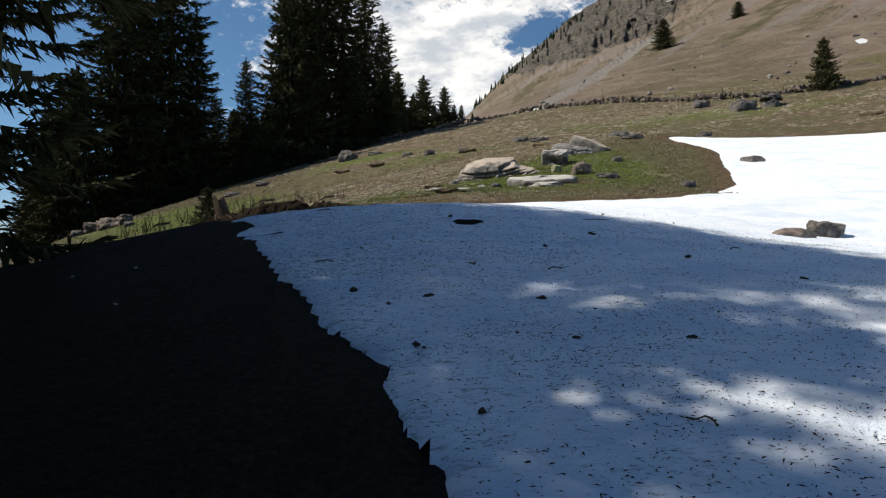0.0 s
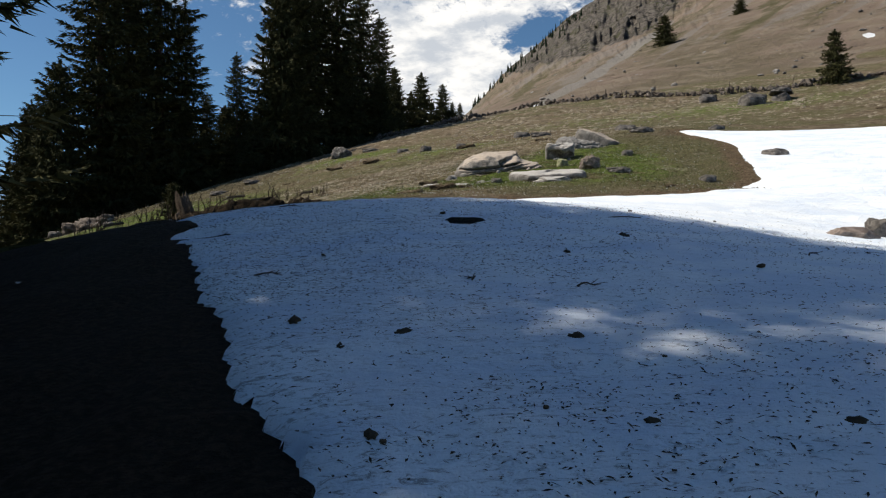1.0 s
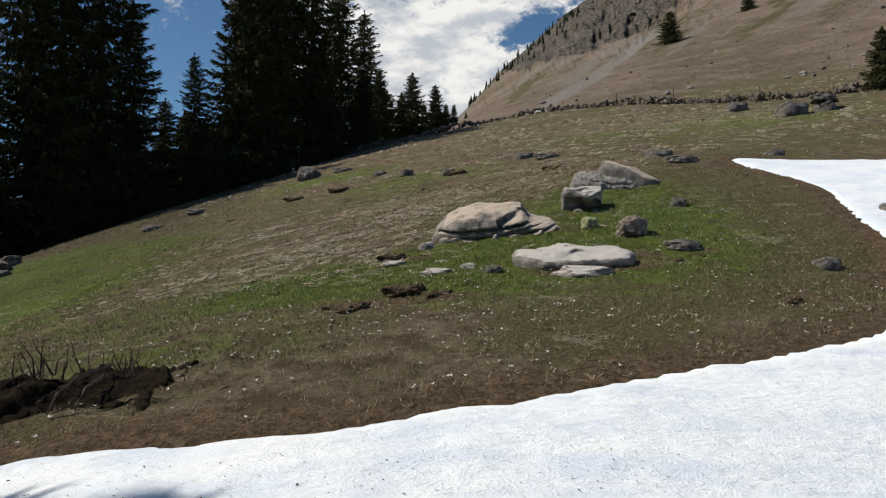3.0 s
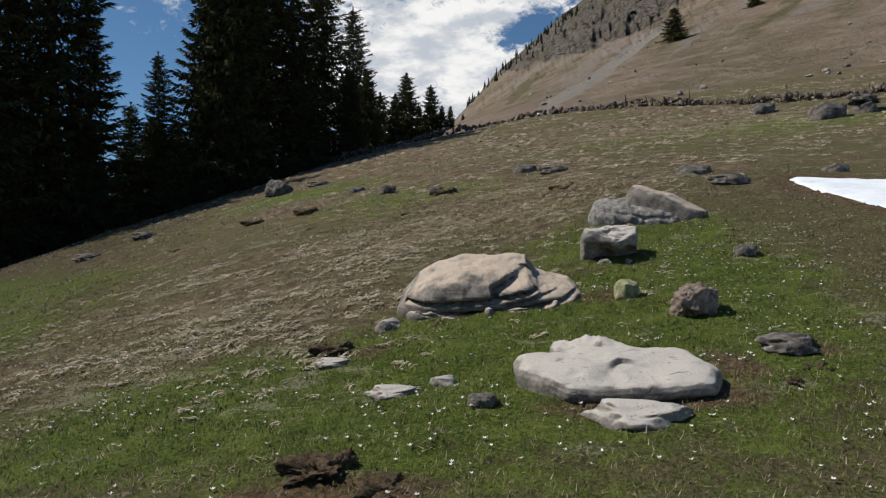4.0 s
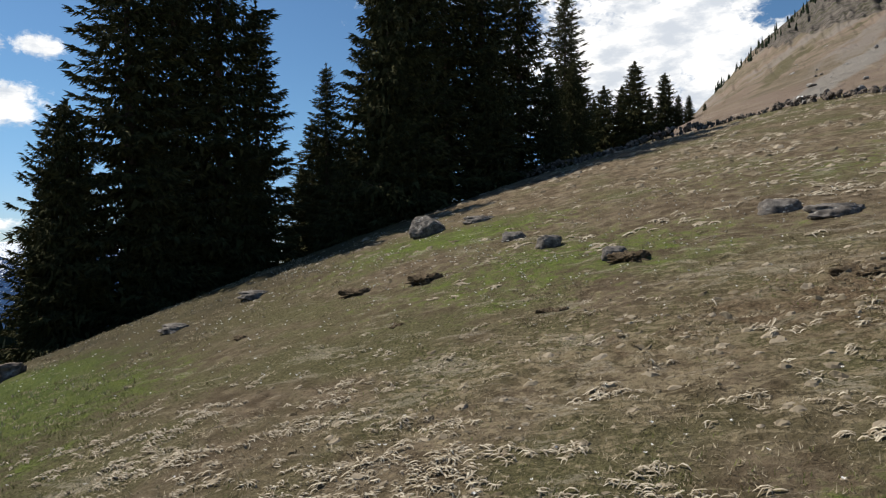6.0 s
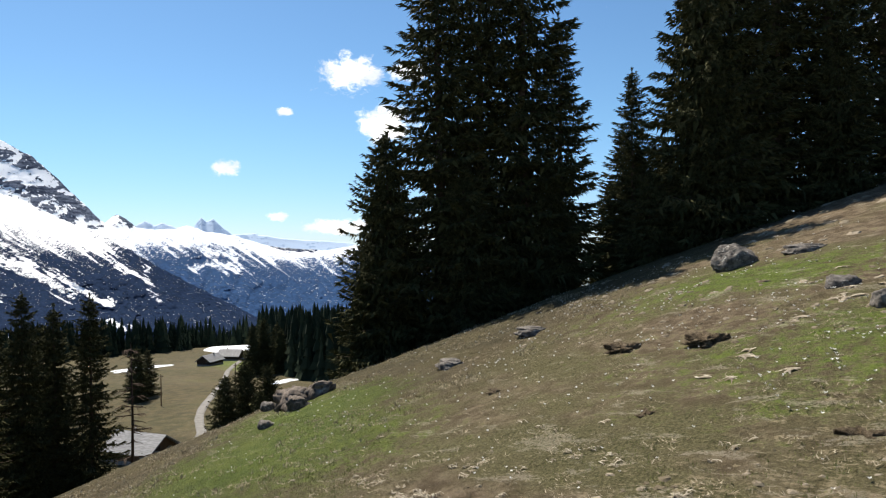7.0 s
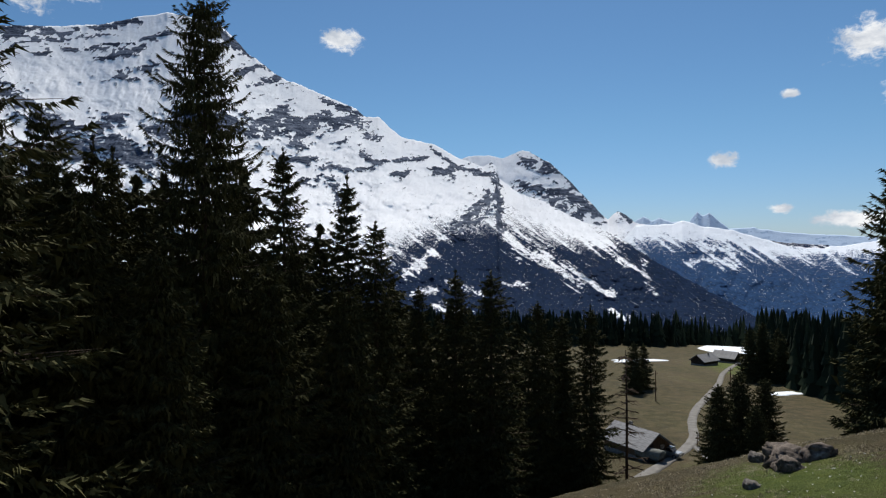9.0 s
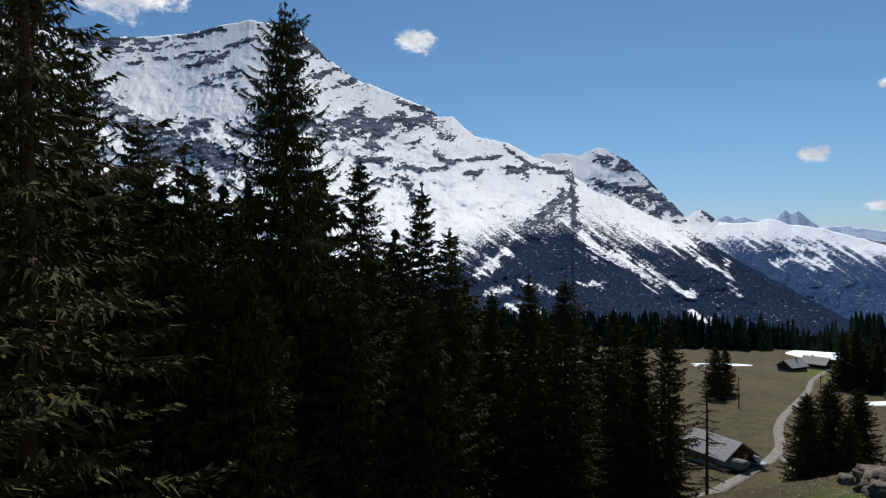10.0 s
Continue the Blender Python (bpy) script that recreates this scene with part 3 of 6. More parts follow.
# ---- ground sheet ----
def spread(lo, hi, step, far_lo, far_hi, grow):
    mid = np.arange(lo, hi + step / 2, step)
    out, s, v = [], step, mid[-1]
    while v < far_hi:
        s *= grow
        v += s
        out.append(v)
    back_, s, v = [], step, lo
    while v > far_lo:
        s *= grow
        v -= s
        back_.append(v)
    return np.concatenate([back_[::-1], mid, out])


gxs, gys = spread(-22, 9, 0.115, -3600, 3600, 1.06), spread(13, 44, 0.115, -3600, 3600, 1.06)
GX, GY = np.meshgrid(gxs, gys)
GZ = surf(GX, GY)
GZ = GZ - 3.5 * step01(71, 82, GY) * step01(0.0, 0.04, GX / np.maximum(GY, 1)) - 250 * step01(600, 1500, np.hypot(GX, GY))
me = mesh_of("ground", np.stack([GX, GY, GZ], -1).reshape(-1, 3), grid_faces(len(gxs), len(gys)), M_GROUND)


def patches(x, y, spots):
    v = np.zeros(np.shape(x))
    for cx, cy, rx, ry, amount in spots:
        v = np.maximum(v, amount * np.exp(-(((x - cx) / rx) ** 2 + ((y - cy) / ry) ** 2)))
    return v


GREEN_SPOTS = [(3.6, 22.5, 4.2, 4.5, 1.0), (0.8, 20.8, 3.0, 3.2, 1.0), (-16, 36.5, 5.5, 3.0, 1.0), (-12, 28, 6, 6, 0.95), (-3, 17, 4, 3, 0.5), (0, 38, 7, 5, 0.6), (12, 46, 20, 6, 0.5), (5, 26.5, 3.5, 2.5, 0.8), (-5, 20.5, 4, 4, 0.55), (-9, 24, 5, 5, 0.5), (-5, 44, 6, 3, 0.7), (-235, 140, 20, 10, 0.8), (-120, 85, 14, 8, 0.7), (-150, 98, 20, 8, 0.6), (-215, 112, 22, 8, 0.5), (-13, 33.5, 6, 4, 0.95), (-1.8, 21.2, 3.2, 2.6, 0.95), (5.6, 24.2, 2.2, 2.2, 0.9),
               (-260, 150, 22, 18, 1.0), (-92, 70, 10, 7, 1.0), (-8, 42, 4, 3, 0.5), (20, 48, 14, 4, 0.6)]
SD = snow_depth(GX, GY)
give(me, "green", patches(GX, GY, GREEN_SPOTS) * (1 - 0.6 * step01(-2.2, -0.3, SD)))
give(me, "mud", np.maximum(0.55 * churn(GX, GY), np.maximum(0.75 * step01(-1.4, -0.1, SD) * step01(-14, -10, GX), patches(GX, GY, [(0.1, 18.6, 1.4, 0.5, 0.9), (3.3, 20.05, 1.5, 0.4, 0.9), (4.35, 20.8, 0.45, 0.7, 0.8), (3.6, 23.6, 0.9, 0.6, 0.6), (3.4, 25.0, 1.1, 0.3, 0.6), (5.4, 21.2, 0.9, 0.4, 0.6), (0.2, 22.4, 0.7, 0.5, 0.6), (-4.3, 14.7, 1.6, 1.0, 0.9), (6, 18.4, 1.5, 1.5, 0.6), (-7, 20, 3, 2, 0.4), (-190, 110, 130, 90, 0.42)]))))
# where the bare ground left of the snow is painted shade-dark
give(me, "tree_shade", step01(13.6, 12.6, GY) * step01(1.5, 0.5, GX) * step01(-24, -18, GX))
# painted backlit dimming over the left crest and the valley, less on green spots
give(me, "backlit_dim", np.maximum(0.8 * step01(-6, -12, GX) * step01(24, 30, GY), 0.85 * step01(-40, -70, GX)) * (1 - 0.7 * patches(GX, GY, GREEN_SPOTS)))
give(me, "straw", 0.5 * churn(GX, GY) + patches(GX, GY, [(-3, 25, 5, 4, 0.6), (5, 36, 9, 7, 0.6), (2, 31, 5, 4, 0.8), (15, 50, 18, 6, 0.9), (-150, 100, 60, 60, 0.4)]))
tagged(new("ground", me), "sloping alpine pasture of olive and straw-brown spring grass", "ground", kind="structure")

# ---- snow field ----
sx, sy = np.arange(-6, 13.05, 0.11), np.arange(-9, 32.6, 0.13)
sx = np.concatenate([sx, np.arange(13.2, 38.5, 0.4)])
SX, SY = np.meshgrid(sx, sy)
D = snow_depth(SX, SY)
SZ = land(SX, SY) + 0.2 * relief(SX, SY) + 0.025 * fbm(SX / 0.9, SY / 0.5, 3, 0.5, 31) * step01(0, 0.5, D) + 0.012 * fbm(SX / 0.3, SY / 0.18, 2, 0.5, 33) * step01(0, 0.2, D)
SZ = SZ - 0.22 * (1 - step01(-0.10, 0.03, D)) + 0.03 * step01(0.0, 0.3, D)
quads = grid_faces(len(sx), len(sy))
quads = quads[(D.ravel()[quads] > -0.09).all(1)]
used = np.unique(quads)
remap = np.zeros(D.size, int)
remap[used] = np.arange(len(used))
me = mesh_of("snow_field", np.stack([SX, SY, SZ], -1).reshape(-1, 3)[used], remap[quads], M_SNOW)
tagged(new("snow_field", me), "melting old snow field flecked with needles and dirt", "snow", kind="structure")

# ---- mountain slope above the wall ----
ths, ms = np.concatenate([np.linspace(0.02, 0.4, 300), np.linspace(0.404, 1.25, 120)]), np.geomspace(60, 640, 200)
TH, MY = np.meshgrid(ths, ms)
MX = TH * MY
MZ = land(MX, MY)
EL = (MZ - 3) / MY
crag = step01(-0.012, 0.012, EL - np.interp(TH, [0.02, 0.08, 0.13, 0.2, 0.26, 0.31, 0.36, 0.42], [0.5, 0.262, 0.262, 0.286, 0.305, 0.333, 0.36, 0.55]) + 0.012 * fbm(TH * 60, EL * 60, 4, 0.6, 41))
gully = np.exp(-((EL - np.interp(TH, [0.1, 0.13, 0.22, 0.334, 0.4], [0.19, 0.205, 0.25, 0.334, 0.38])) / (0.004 + 0.02 * TH)) ** 2) * step01(0.10, 0.15, TH) * (1 - step01(0.32, 0.36, TH))
rough_ = step01(100, 260, MY)
blocky = fbm(TH * 55, EL * 42, 2, 0.5, 53) + 0.55 * np.sign(vnoise(TH * 130 + 2 * EL, EL * 95, 57)) * np.abs(vnoise(TH * 130 + 2 * EL, EL * 95, 57)) ** 0.4 + 0.45 * vnoise(TH * 300, EL * 210, 59)
MZ = MZ + rough_ * (3.0 * fbm(MX / 60, MY / 60, 4, 0.5, 51) + 1.1 * fbm(TH * 120, EL * 120, 3, 0.6, 65)) + (1 - rough_) * 0.5 * fbm(MX / 9, MY / 9, 4, 0.5, 55) * step01(66, 90, MY)
MZ = MZ - 3.0 * gully * rough_ - 1.2 * (1 - step01(63, 70, MY)) * step01(0.62, 0.3, TH) - 1.2 * (1 - step01(58, 62, MY))
out_ = 1 + 0.055 * crag * blocky + 0.004 * rough_ * vnoise(TH * 260, EL * 260, 67)
MX, MZ = MX * out_, 3 + (MZ - 3) * out_
MY = MY * out_
me = mesh_of("mountain_slope", np.stack([MX, MY, MZ], -1).reshape(-1, 3), grid_faces(len(ths), len(ms)), M_SLOPE)
give(me, "rock", crag)
give(me, "streak", fbm((EL - 0.63 * TH) * 75, TH * 9, 5, 0.62, 71) * step01(75, 140, MY))
give(me, "scree", gully + 0.3 * step01(0.05, 0.2, TH) * step01(0.28, 0.2, TH) * step01(150, 300, MY))
give(me, "snow", patches(TH, EL, [(0.618, 0.3075, 0.010, 0.005, 1.0), (0.137, 0.209, 0.005, 0.002, 1.0), (0.335, 0.366, 0.006, 0.004, 1.0)]))
tagged(new("mountain_slope", me), "steep brown mountain slope with a grey crag and scree gully", "mountain", kind="structure")


# ---- snow mountains across the valley ----
EYE_X, EYE_Y, EYE_Z = 3.3, 25.5, 11.0


# rock bands, snow gullies and clearings: paths of (yaw, height) and a half width, in degrees
BANDS_A = [(((122.3, 15.2), (119.5, 15.5), (117.1, 15.6)), 0.48), (((117.1, 15.6), (114.5, 16.2), (112.0, 17.1)), 0.31), (((119.7, 14.7), (116.1, 15.3), (113.0, 16.1)), 0.11), (((116.7, 14.5), (114.0, 15.0), (111.5, 15.8), (109.1, 16.7)), 0.18),
          (((114.7, 14.0), (113.0, 14.6), (111.5, 15.2)), 0.31), (((118.8, 13.9), (117.7, 14.1)), 0.18), (((113.1, 13.1), (111.9, 13.3), (110.6, 14.1)), 0.48), (((120.1, 11.1), (118.4, 10.1), (117.8, 9.3)), 0.75),
          (((118.0, 8.8), (115.3, 9.1), (112.9, 9.9)), 0.35), (((118.2, 6.1), (116.8, 7.4), (114.5, 7.9), (111.5, 7.0), (108.9, 6.4)), 1.19), (((110.4, 8.8), (108.4, 9.9), (105.7, 10.2), (102.5, 9.7)), 1.10), (((105.9, 17.1), (105.0, 16.3), (103.5, 15.3)), 0.40),
          (((104.6, 13.8), (102.9, 14.6), (101.9, 14.8)), 0.22), (((102.3, 13.6), (100.7, 13.9)), 0.35)]
BANDS_B = [(((103.8, 13.1), (102.7, 13.4)), 0.22), (((101.9, 10.3), (100.7, 11.1), (100.0, 9.7), (99.6, 8.5)), 0.75), (((99.5, 9.4), (97.8, 10.5), (94.8, 10.4)), 0.79), (((97.9, 12.3), (95.6, 11.4), (94.3, 11.1)), 0.22),
          (((94.7, 9.9), (93.2, 9.1)), 0.31), (((96.5, 8.5), (95.5, 9.2)), 0.26), (((101.0, 7.2), (98.0, 7.3)), 0.26), (((98.0, 6.6), (93.5, 6.7)), 0.31),
          (((94.6, 7.9), (93.0, 7.1)), 0.40), (((93.0, 7.3), (89.0, 7.5)), 0.20), (((91.7, 6.4), (90.7, 6.4)), 0.26), (((100.7, 5.0), (98.3, 5.7), (97.6, 6.1)), 0.31),
          (((97.2, 5.7), (96.6, 4.4), (96.5, 3.6)), 0.35), (((88.6, 8.4), (86.6, 6.9)), 0.13)]
BANDS_C = [(((88.4, 6.5), (87.0, 6.2)), 0.40), (((86.9, 6.9), (83.6, 6.1)), 0.24), (((83.5, 7.0), (83.2, 5.4), (83.0, 3.1), (82.7, 1.3)), 0.48), (((83.7, 4.3), (84.8, 2.9), (86.7, 1.6)), 0.75),
          (((81.0, 7.3), (78.7, 6.6)), 0.44), (((80.8, 4.9), (78.5, 4.6), (76.3, 3.8), (74.6, 2.5)), 0.70), (((78.3, 3.5), (75.9, 2.1)), 0.44), (((77.7, 6.0), (76.4, 4.8), (74.9, 3.3)), 0.31),
          (((73.4, 2.8), (72.0, 2.1)), 0.31), (((80.2, 7.9), (78.6, 6.9), (77.7, 6.0)), 0.22), (((92.3, 10.2), (90.9, 9.2)), 0.18), (((117.0, 5.3), (111.5, 5.5), (104.4, 6.9)), 0.70)]
GULLIES = [(((81.7, 4.1), (78.2, 2.2), (75.6, 1.1), (73.3, -0.1)), 0.57), (((83.1, 2.1), (80.9, -0.3), (77.8, -2.1), (76.2, -3.0)), 0.53), (((75.8, -2.8), (73.7, -4.0)), 0.20), (((90.8, -2.3), (89.1, -0.9), (88.0, 0.6)), 0.35),
          (((71.2, -1.5), (70.4, -3.8)), 0.26), (((73.6, -5.4), (71.8, -6.1)), 0.22), (((73.2, -0.8), (71.9, -1.7)), 0.35), (((88.6, -5.1), (85.5, -5.6)), 0.31),
          (((82.3, -3.0), (80.8, -3.1)), 0.22), (((87.2, -2.9), (84.4, -4.0)), 0.26), (((90.2, -4.0), (88.3, -3.6)), 0.26)]
CLEARINGS = [(((67.7, -1.2), (66.3, -1.1), (64.5, -1.5)), 0.31), (((65.2, -0.3), (64.5, -0.8)), 0.22), (((66.9, 0.4), (65.8, -0.3)), 0.26), (((69.0, 1.1), (66.7, 0.9), (64.8, 0.8), (61.0, -0.2)), 0.48)]


def along(u, v, lines, soften=0.0):
    """Nearness to the nearest of the lines: 1 on it, 0 at its half width."""
    best = np.full(u.shape, -9.0)
    for path, half in lines:
        for (ax, ay), (bx, by) in zip(path, path[1:]):
            ex, ey = bx - ax, by - ay
            s = np.clip(((u - ax) * ex + (v - ay) * ey) / (ex * ex + ey * ey), 0, 1)
            best = np.maximum(best, 1 - np.hypot(u - ax - s * ex, v - ay - s * ey) / (half + soften))
    return best


def massif(name, label, yaws, sil, foot_deg, r_near, r_far, mat, wood_line, amp, seed, snow_bias, rows=130, bands=(), open_=(), soft_=2.2, loose=0.0):
    """A mountain seen across the valley: its slope from foot to crest, stepped where the rock bands run."""
    az = np.radians(np.arange(yaws[0], yaws[1], yaws[2]))
    s = np.linspace(0, 1.12, rows)
    A, S = np.meshgrid(az, s)
    u = np.degrees(A)
    crest = np.interp(u, [q[0] for q in sil], [q[1] for q in sil])
    crest = crest + 0.12 * fbm(u / 0.6, 0 * u, 4, 0.65, seed + 5) * step01(0.93, 1.0, S)
    top, foot = np.tan(np.radians(crest)), math.tan(radians(foot_deg))
    el = foot + (top - foot) * np.minimum(S, 1) ** 0.9 - 0.5 * np.maximum(S - 1, 0)
    deg = np.degrees(np.arctan(el))
    wu, wv = u + 0.25 * fbm(u / 1.2, deg / 1.2, 3, 0.5, seed + 41), deg + 0.26 * fbm(u / 1.1, deg / 0.7, 3, 0.55, seed + 43)
    jag = fbm(u / 0.55 + 0.4 * deg, deg / 0.24, 5, 0.7, seed + 21)
    grit = fbm(u / 0.30 + 0.5 * deg, deg / 0.20, 3, 0.7, seed + 23)
    near = along(wu, wv, bands) if bands else np.full(u.shape, -9.0)
    near = near + 0.7 * fbm(u / 1.6, deg / 1.1, 3, 0.6, seed + 45)
    halo = along(wu, wv, bands, 0.9) if bands else np.full(u.shape, -9.0)
    bits = fbm((u - 0.5 * deg) / 0.9, (deg + 0.16 * u) / 0.22, 5, 0.65, seed + 13)
    cliff = step01(0.05, 0.28, np.maximum(np.maximum(0.8 * near, -0.9) + 1.5 * jag + 0.7 * grit, bits * 1.5 - 0.66 + 0.40 * np.clip(halo, 0, 1) + 0.5 * grit + loose))
    rib = fbm((u * 0.92 + deg * 0.38) / 4.0, (deg * 0.92 - u * 0.38) / 2.6, 5, 0.55, seed) + 0.30 * ridged(u / 1.3 + deg * 0.3, deg / 2.0, 4, seed + 9)
    fade = np.sin(np.pi * np.clip(S, 0, 1) ** 0.8) * 0.85 + 0.15
    r_far = np.interp(u, [q[0] for q in r_far], [q[1] for q in r_far])
    r = r_near + (r_far - r_near) * np.minimum(S, 1.12) ** 1.05 + amp * 1.4 * rib * fade - amp * 0.22 * (cliff - 0.3) * fade + amp * 0.08 * fbm(u / 0.4, deg / 0.4, 3, 0.6, seed + 47) * fade
    el = el + 0.003 * rib * fade * amp / 60 * step01(1.0, 0.8, S)
    X, Y, Z = EYE_X - r * np.sin(A), EYE_Y + r * np.cos(A), EYE_Z + r * el
    m_ = mesh_of(name, np.stack([X, Y, Z], -1).reshape(-1, 3), grid_faces(len(az), rows)[:, ::-1], mat)
    line = np.interp(u, [q[0] for q in wood_line], [q[1] for q in wood_line])
    fall = fbm((deg - 0.72 * u) / 0.30, (deg * 0.72 + u) / 3.5, 4, 0.6, seed + 27)
    wood = step01(soft_, -soft_, deg - line + 0.9 * fbm(u / 1.4, deg / 1.4, 3, 0.6, seed + 7)) * (0.62 + 0.38 * step01(0.0, -2.5, deg - line))
    wood = wood - 1.1 * np.clip(fall - 0.08, 0, 1) * step01(-5.5, -0.5, deg - line)
    if open_:
        wood = wood - 0.62 * step01(-0.5, 1.1, along(wu, wv, open_) + 2.2 * fall + 1.3 * grit)
    give(m_, "wood", np.clip(wood, -0.5, 1.0) - 0.9 * step01(0.2, 0.6, cliff) * step01(-3.0, 1.5, deg - line))
    give(m_, "snow", snow_bias - 0.66 * cliff)
    return tagged(new(name, m_), label, "mountain", kind="structure")


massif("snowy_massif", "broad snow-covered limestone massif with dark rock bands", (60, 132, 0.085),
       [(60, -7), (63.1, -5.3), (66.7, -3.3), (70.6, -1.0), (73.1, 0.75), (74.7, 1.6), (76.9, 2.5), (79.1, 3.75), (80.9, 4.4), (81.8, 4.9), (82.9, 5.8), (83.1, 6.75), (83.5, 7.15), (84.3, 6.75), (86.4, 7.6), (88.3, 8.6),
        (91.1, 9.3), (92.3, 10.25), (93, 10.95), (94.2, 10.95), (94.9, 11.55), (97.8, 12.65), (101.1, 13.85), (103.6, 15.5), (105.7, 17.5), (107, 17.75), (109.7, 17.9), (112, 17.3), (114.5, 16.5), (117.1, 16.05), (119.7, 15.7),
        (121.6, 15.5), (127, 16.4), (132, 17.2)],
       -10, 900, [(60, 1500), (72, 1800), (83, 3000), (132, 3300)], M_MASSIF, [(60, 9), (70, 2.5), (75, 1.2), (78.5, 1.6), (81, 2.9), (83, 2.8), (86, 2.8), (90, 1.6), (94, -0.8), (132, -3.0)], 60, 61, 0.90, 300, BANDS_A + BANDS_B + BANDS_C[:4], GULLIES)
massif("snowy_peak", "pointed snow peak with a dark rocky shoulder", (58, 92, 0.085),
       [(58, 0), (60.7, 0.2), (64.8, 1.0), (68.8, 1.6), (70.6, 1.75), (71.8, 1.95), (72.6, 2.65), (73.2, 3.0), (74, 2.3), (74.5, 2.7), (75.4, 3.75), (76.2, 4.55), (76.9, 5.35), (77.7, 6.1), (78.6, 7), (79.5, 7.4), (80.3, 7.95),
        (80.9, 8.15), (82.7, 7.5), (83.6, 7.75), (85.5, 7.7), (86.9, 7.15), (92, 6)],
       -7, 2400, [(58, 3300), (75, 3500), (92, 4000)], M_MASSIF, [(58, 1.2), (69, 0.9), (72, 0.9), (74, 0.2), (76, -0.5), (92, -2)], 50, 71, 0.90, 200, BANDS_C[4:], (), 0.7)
massif("forest_ridge", "wooded ridge coloured haze-blue, with snow along its crest", (40, 76, 0.1),
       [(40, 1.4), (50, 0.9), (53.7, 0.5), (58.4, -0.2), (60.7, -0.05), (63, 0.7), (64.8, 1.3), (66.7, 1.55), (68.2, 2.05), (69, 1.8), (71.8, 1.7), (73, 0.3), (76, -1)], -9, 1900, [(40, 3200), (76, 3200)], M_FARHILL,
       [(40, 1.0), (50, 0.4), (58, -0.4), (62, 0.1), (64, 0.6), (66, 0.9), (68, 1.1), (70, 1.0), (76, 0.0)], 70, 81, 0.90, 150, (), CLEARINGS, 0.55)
massif("far_peak", "distant twin peaks coloured faint haze-blue", (55, 78, 0.1),
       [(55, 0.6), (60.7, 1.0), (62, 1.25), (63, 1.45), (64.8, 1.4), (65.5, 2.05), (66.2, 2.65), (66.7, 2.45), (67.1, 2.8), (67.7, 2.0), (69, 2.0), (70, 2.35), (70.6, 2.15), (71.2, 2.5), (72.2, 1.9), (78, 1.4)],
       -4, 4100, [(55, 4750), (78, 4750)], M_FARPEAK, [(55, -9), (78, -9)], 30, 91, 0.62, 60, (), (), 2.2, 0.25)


# ---- spruces ----
def spruce_parts(height, radius, seed, whorl=0.42, spray=0.34, per_m=9.0, bare=0.04, ragged=0.3, limbs=True, core=11, core_size=1.0, fat=0.17, taper=0.64):
    """Trunk and crown meshes of one spruce: drooping limbs in whorls, hung with many small needle sprays."""
    rs = np.random.RandomState(seed)
    tv = rod([(0.05 * math.sin(k), 0.05 * math.cos(1.7 * k), height * k / 8) for k in range(9)], height * 0.0135 + 0.03, 0.012, 7)
    tris = []
    up = np.array([0, 0, 1.0])
    h = height * bare
    while h < height * 0.975:
        f = h / height
        reach = radius * ((1 - f) ** taper) * (0.75 + 0.25 * min(1, f * 6)) + 0.22
        count = int(5.5 + 2.5 * (1 - f) + rs.rand())
        spin = rs.rand() * 6.28
        for k in range(count):
            a = spin + 6.283 * k / count + rs.normal(0, 0.25)
            length = float(reach * np.clip(1 + rs.normal(0, ragged) * 0.7, 0.35, 1.5))
            rise = (0.55 * f - 0.22) + rs.normal(0, 0.08)
            sag = 0.34 + 0.12 * rs.rand()
            d = np.array([math.cos(a), math.sin(a), 0.0])
            side = np.array([-d[1], d[0], 0.0])
            root = np.array([0, 0, h + rs.normal(0, 0.14)])
            n = max(6, int((length + 0.35) * per_m * 2))
            s = rs.rand(n) ** 0.6 * 0.96 + 0.04
            along = s * length
            drop = rise * along - sag * along * s * 0.9 + 0.34 * along * s ** 3
            off = rs.normal(0, 1, n) * (0.10 * length + 0.10) * (1.15 - s)
            base = root + d * along[:, None] + up * (drop - np.abs(off) * 0.25)[:, None] + side * off[:, None]
            hang = rs.normal(-0.62, 0.38, n) + 0.5 * s ** 4
            q = d * (0.30 + 0.45 * rs.rand(n) + 0.5 * s ** 3)[:, None] + side * (np.sign(off) * 0.35 + rs.normal(0, 0.35, n))[:, None] + up * hang[:, None]
            q /= np.linalg.norm(q, axis=1)[:, None]
            ln = spray * (0.55 + 0.9 * rs.rand(n)) * (0.62 + 0.38 * (1 - f))
            w = np.cross(q, rs.normal(0, 1, (n, 3)))
            w *= (ln * fat / np.linalg.norm(w, axis=1))[:, None]
            root_side = base - q * (ln * 0.15)[:, None]
            tris.append(np.stack([root_side + w, root_side - w, base + q * ln[:, None]], 1))
            if core:
                m_ = core
                q0 = rs.rand(m_) * 0.55 + 0.12
                bs = root + d * (q0 * length)[:, None] + side * (rs.normal(0, 0.16, m_) * length)[:, None] + up * (rise * q0 * length - sag * length * q0 ** 2 + 0.05)[:, None]
                dn = d * (0.5 * rs.rand(m_))[:, None] + side * rs.normal(0, 0.5, m_)[:, None] - up
                sz_ = core_size * (0.15 + 0.075 * length) * (0.7 + 0.6 * rs.rand(m_))
                ww = np.cross(dn, rs.normal(0, 1, (m_, 3)))
                ww *= (sz_ * 0.26 / np.linalg.norm(ww, axis=1))[:, None]
                tris.append(np.stack([bs + ww, bs - ww, bs + dn * sz_[:, None]], 1))
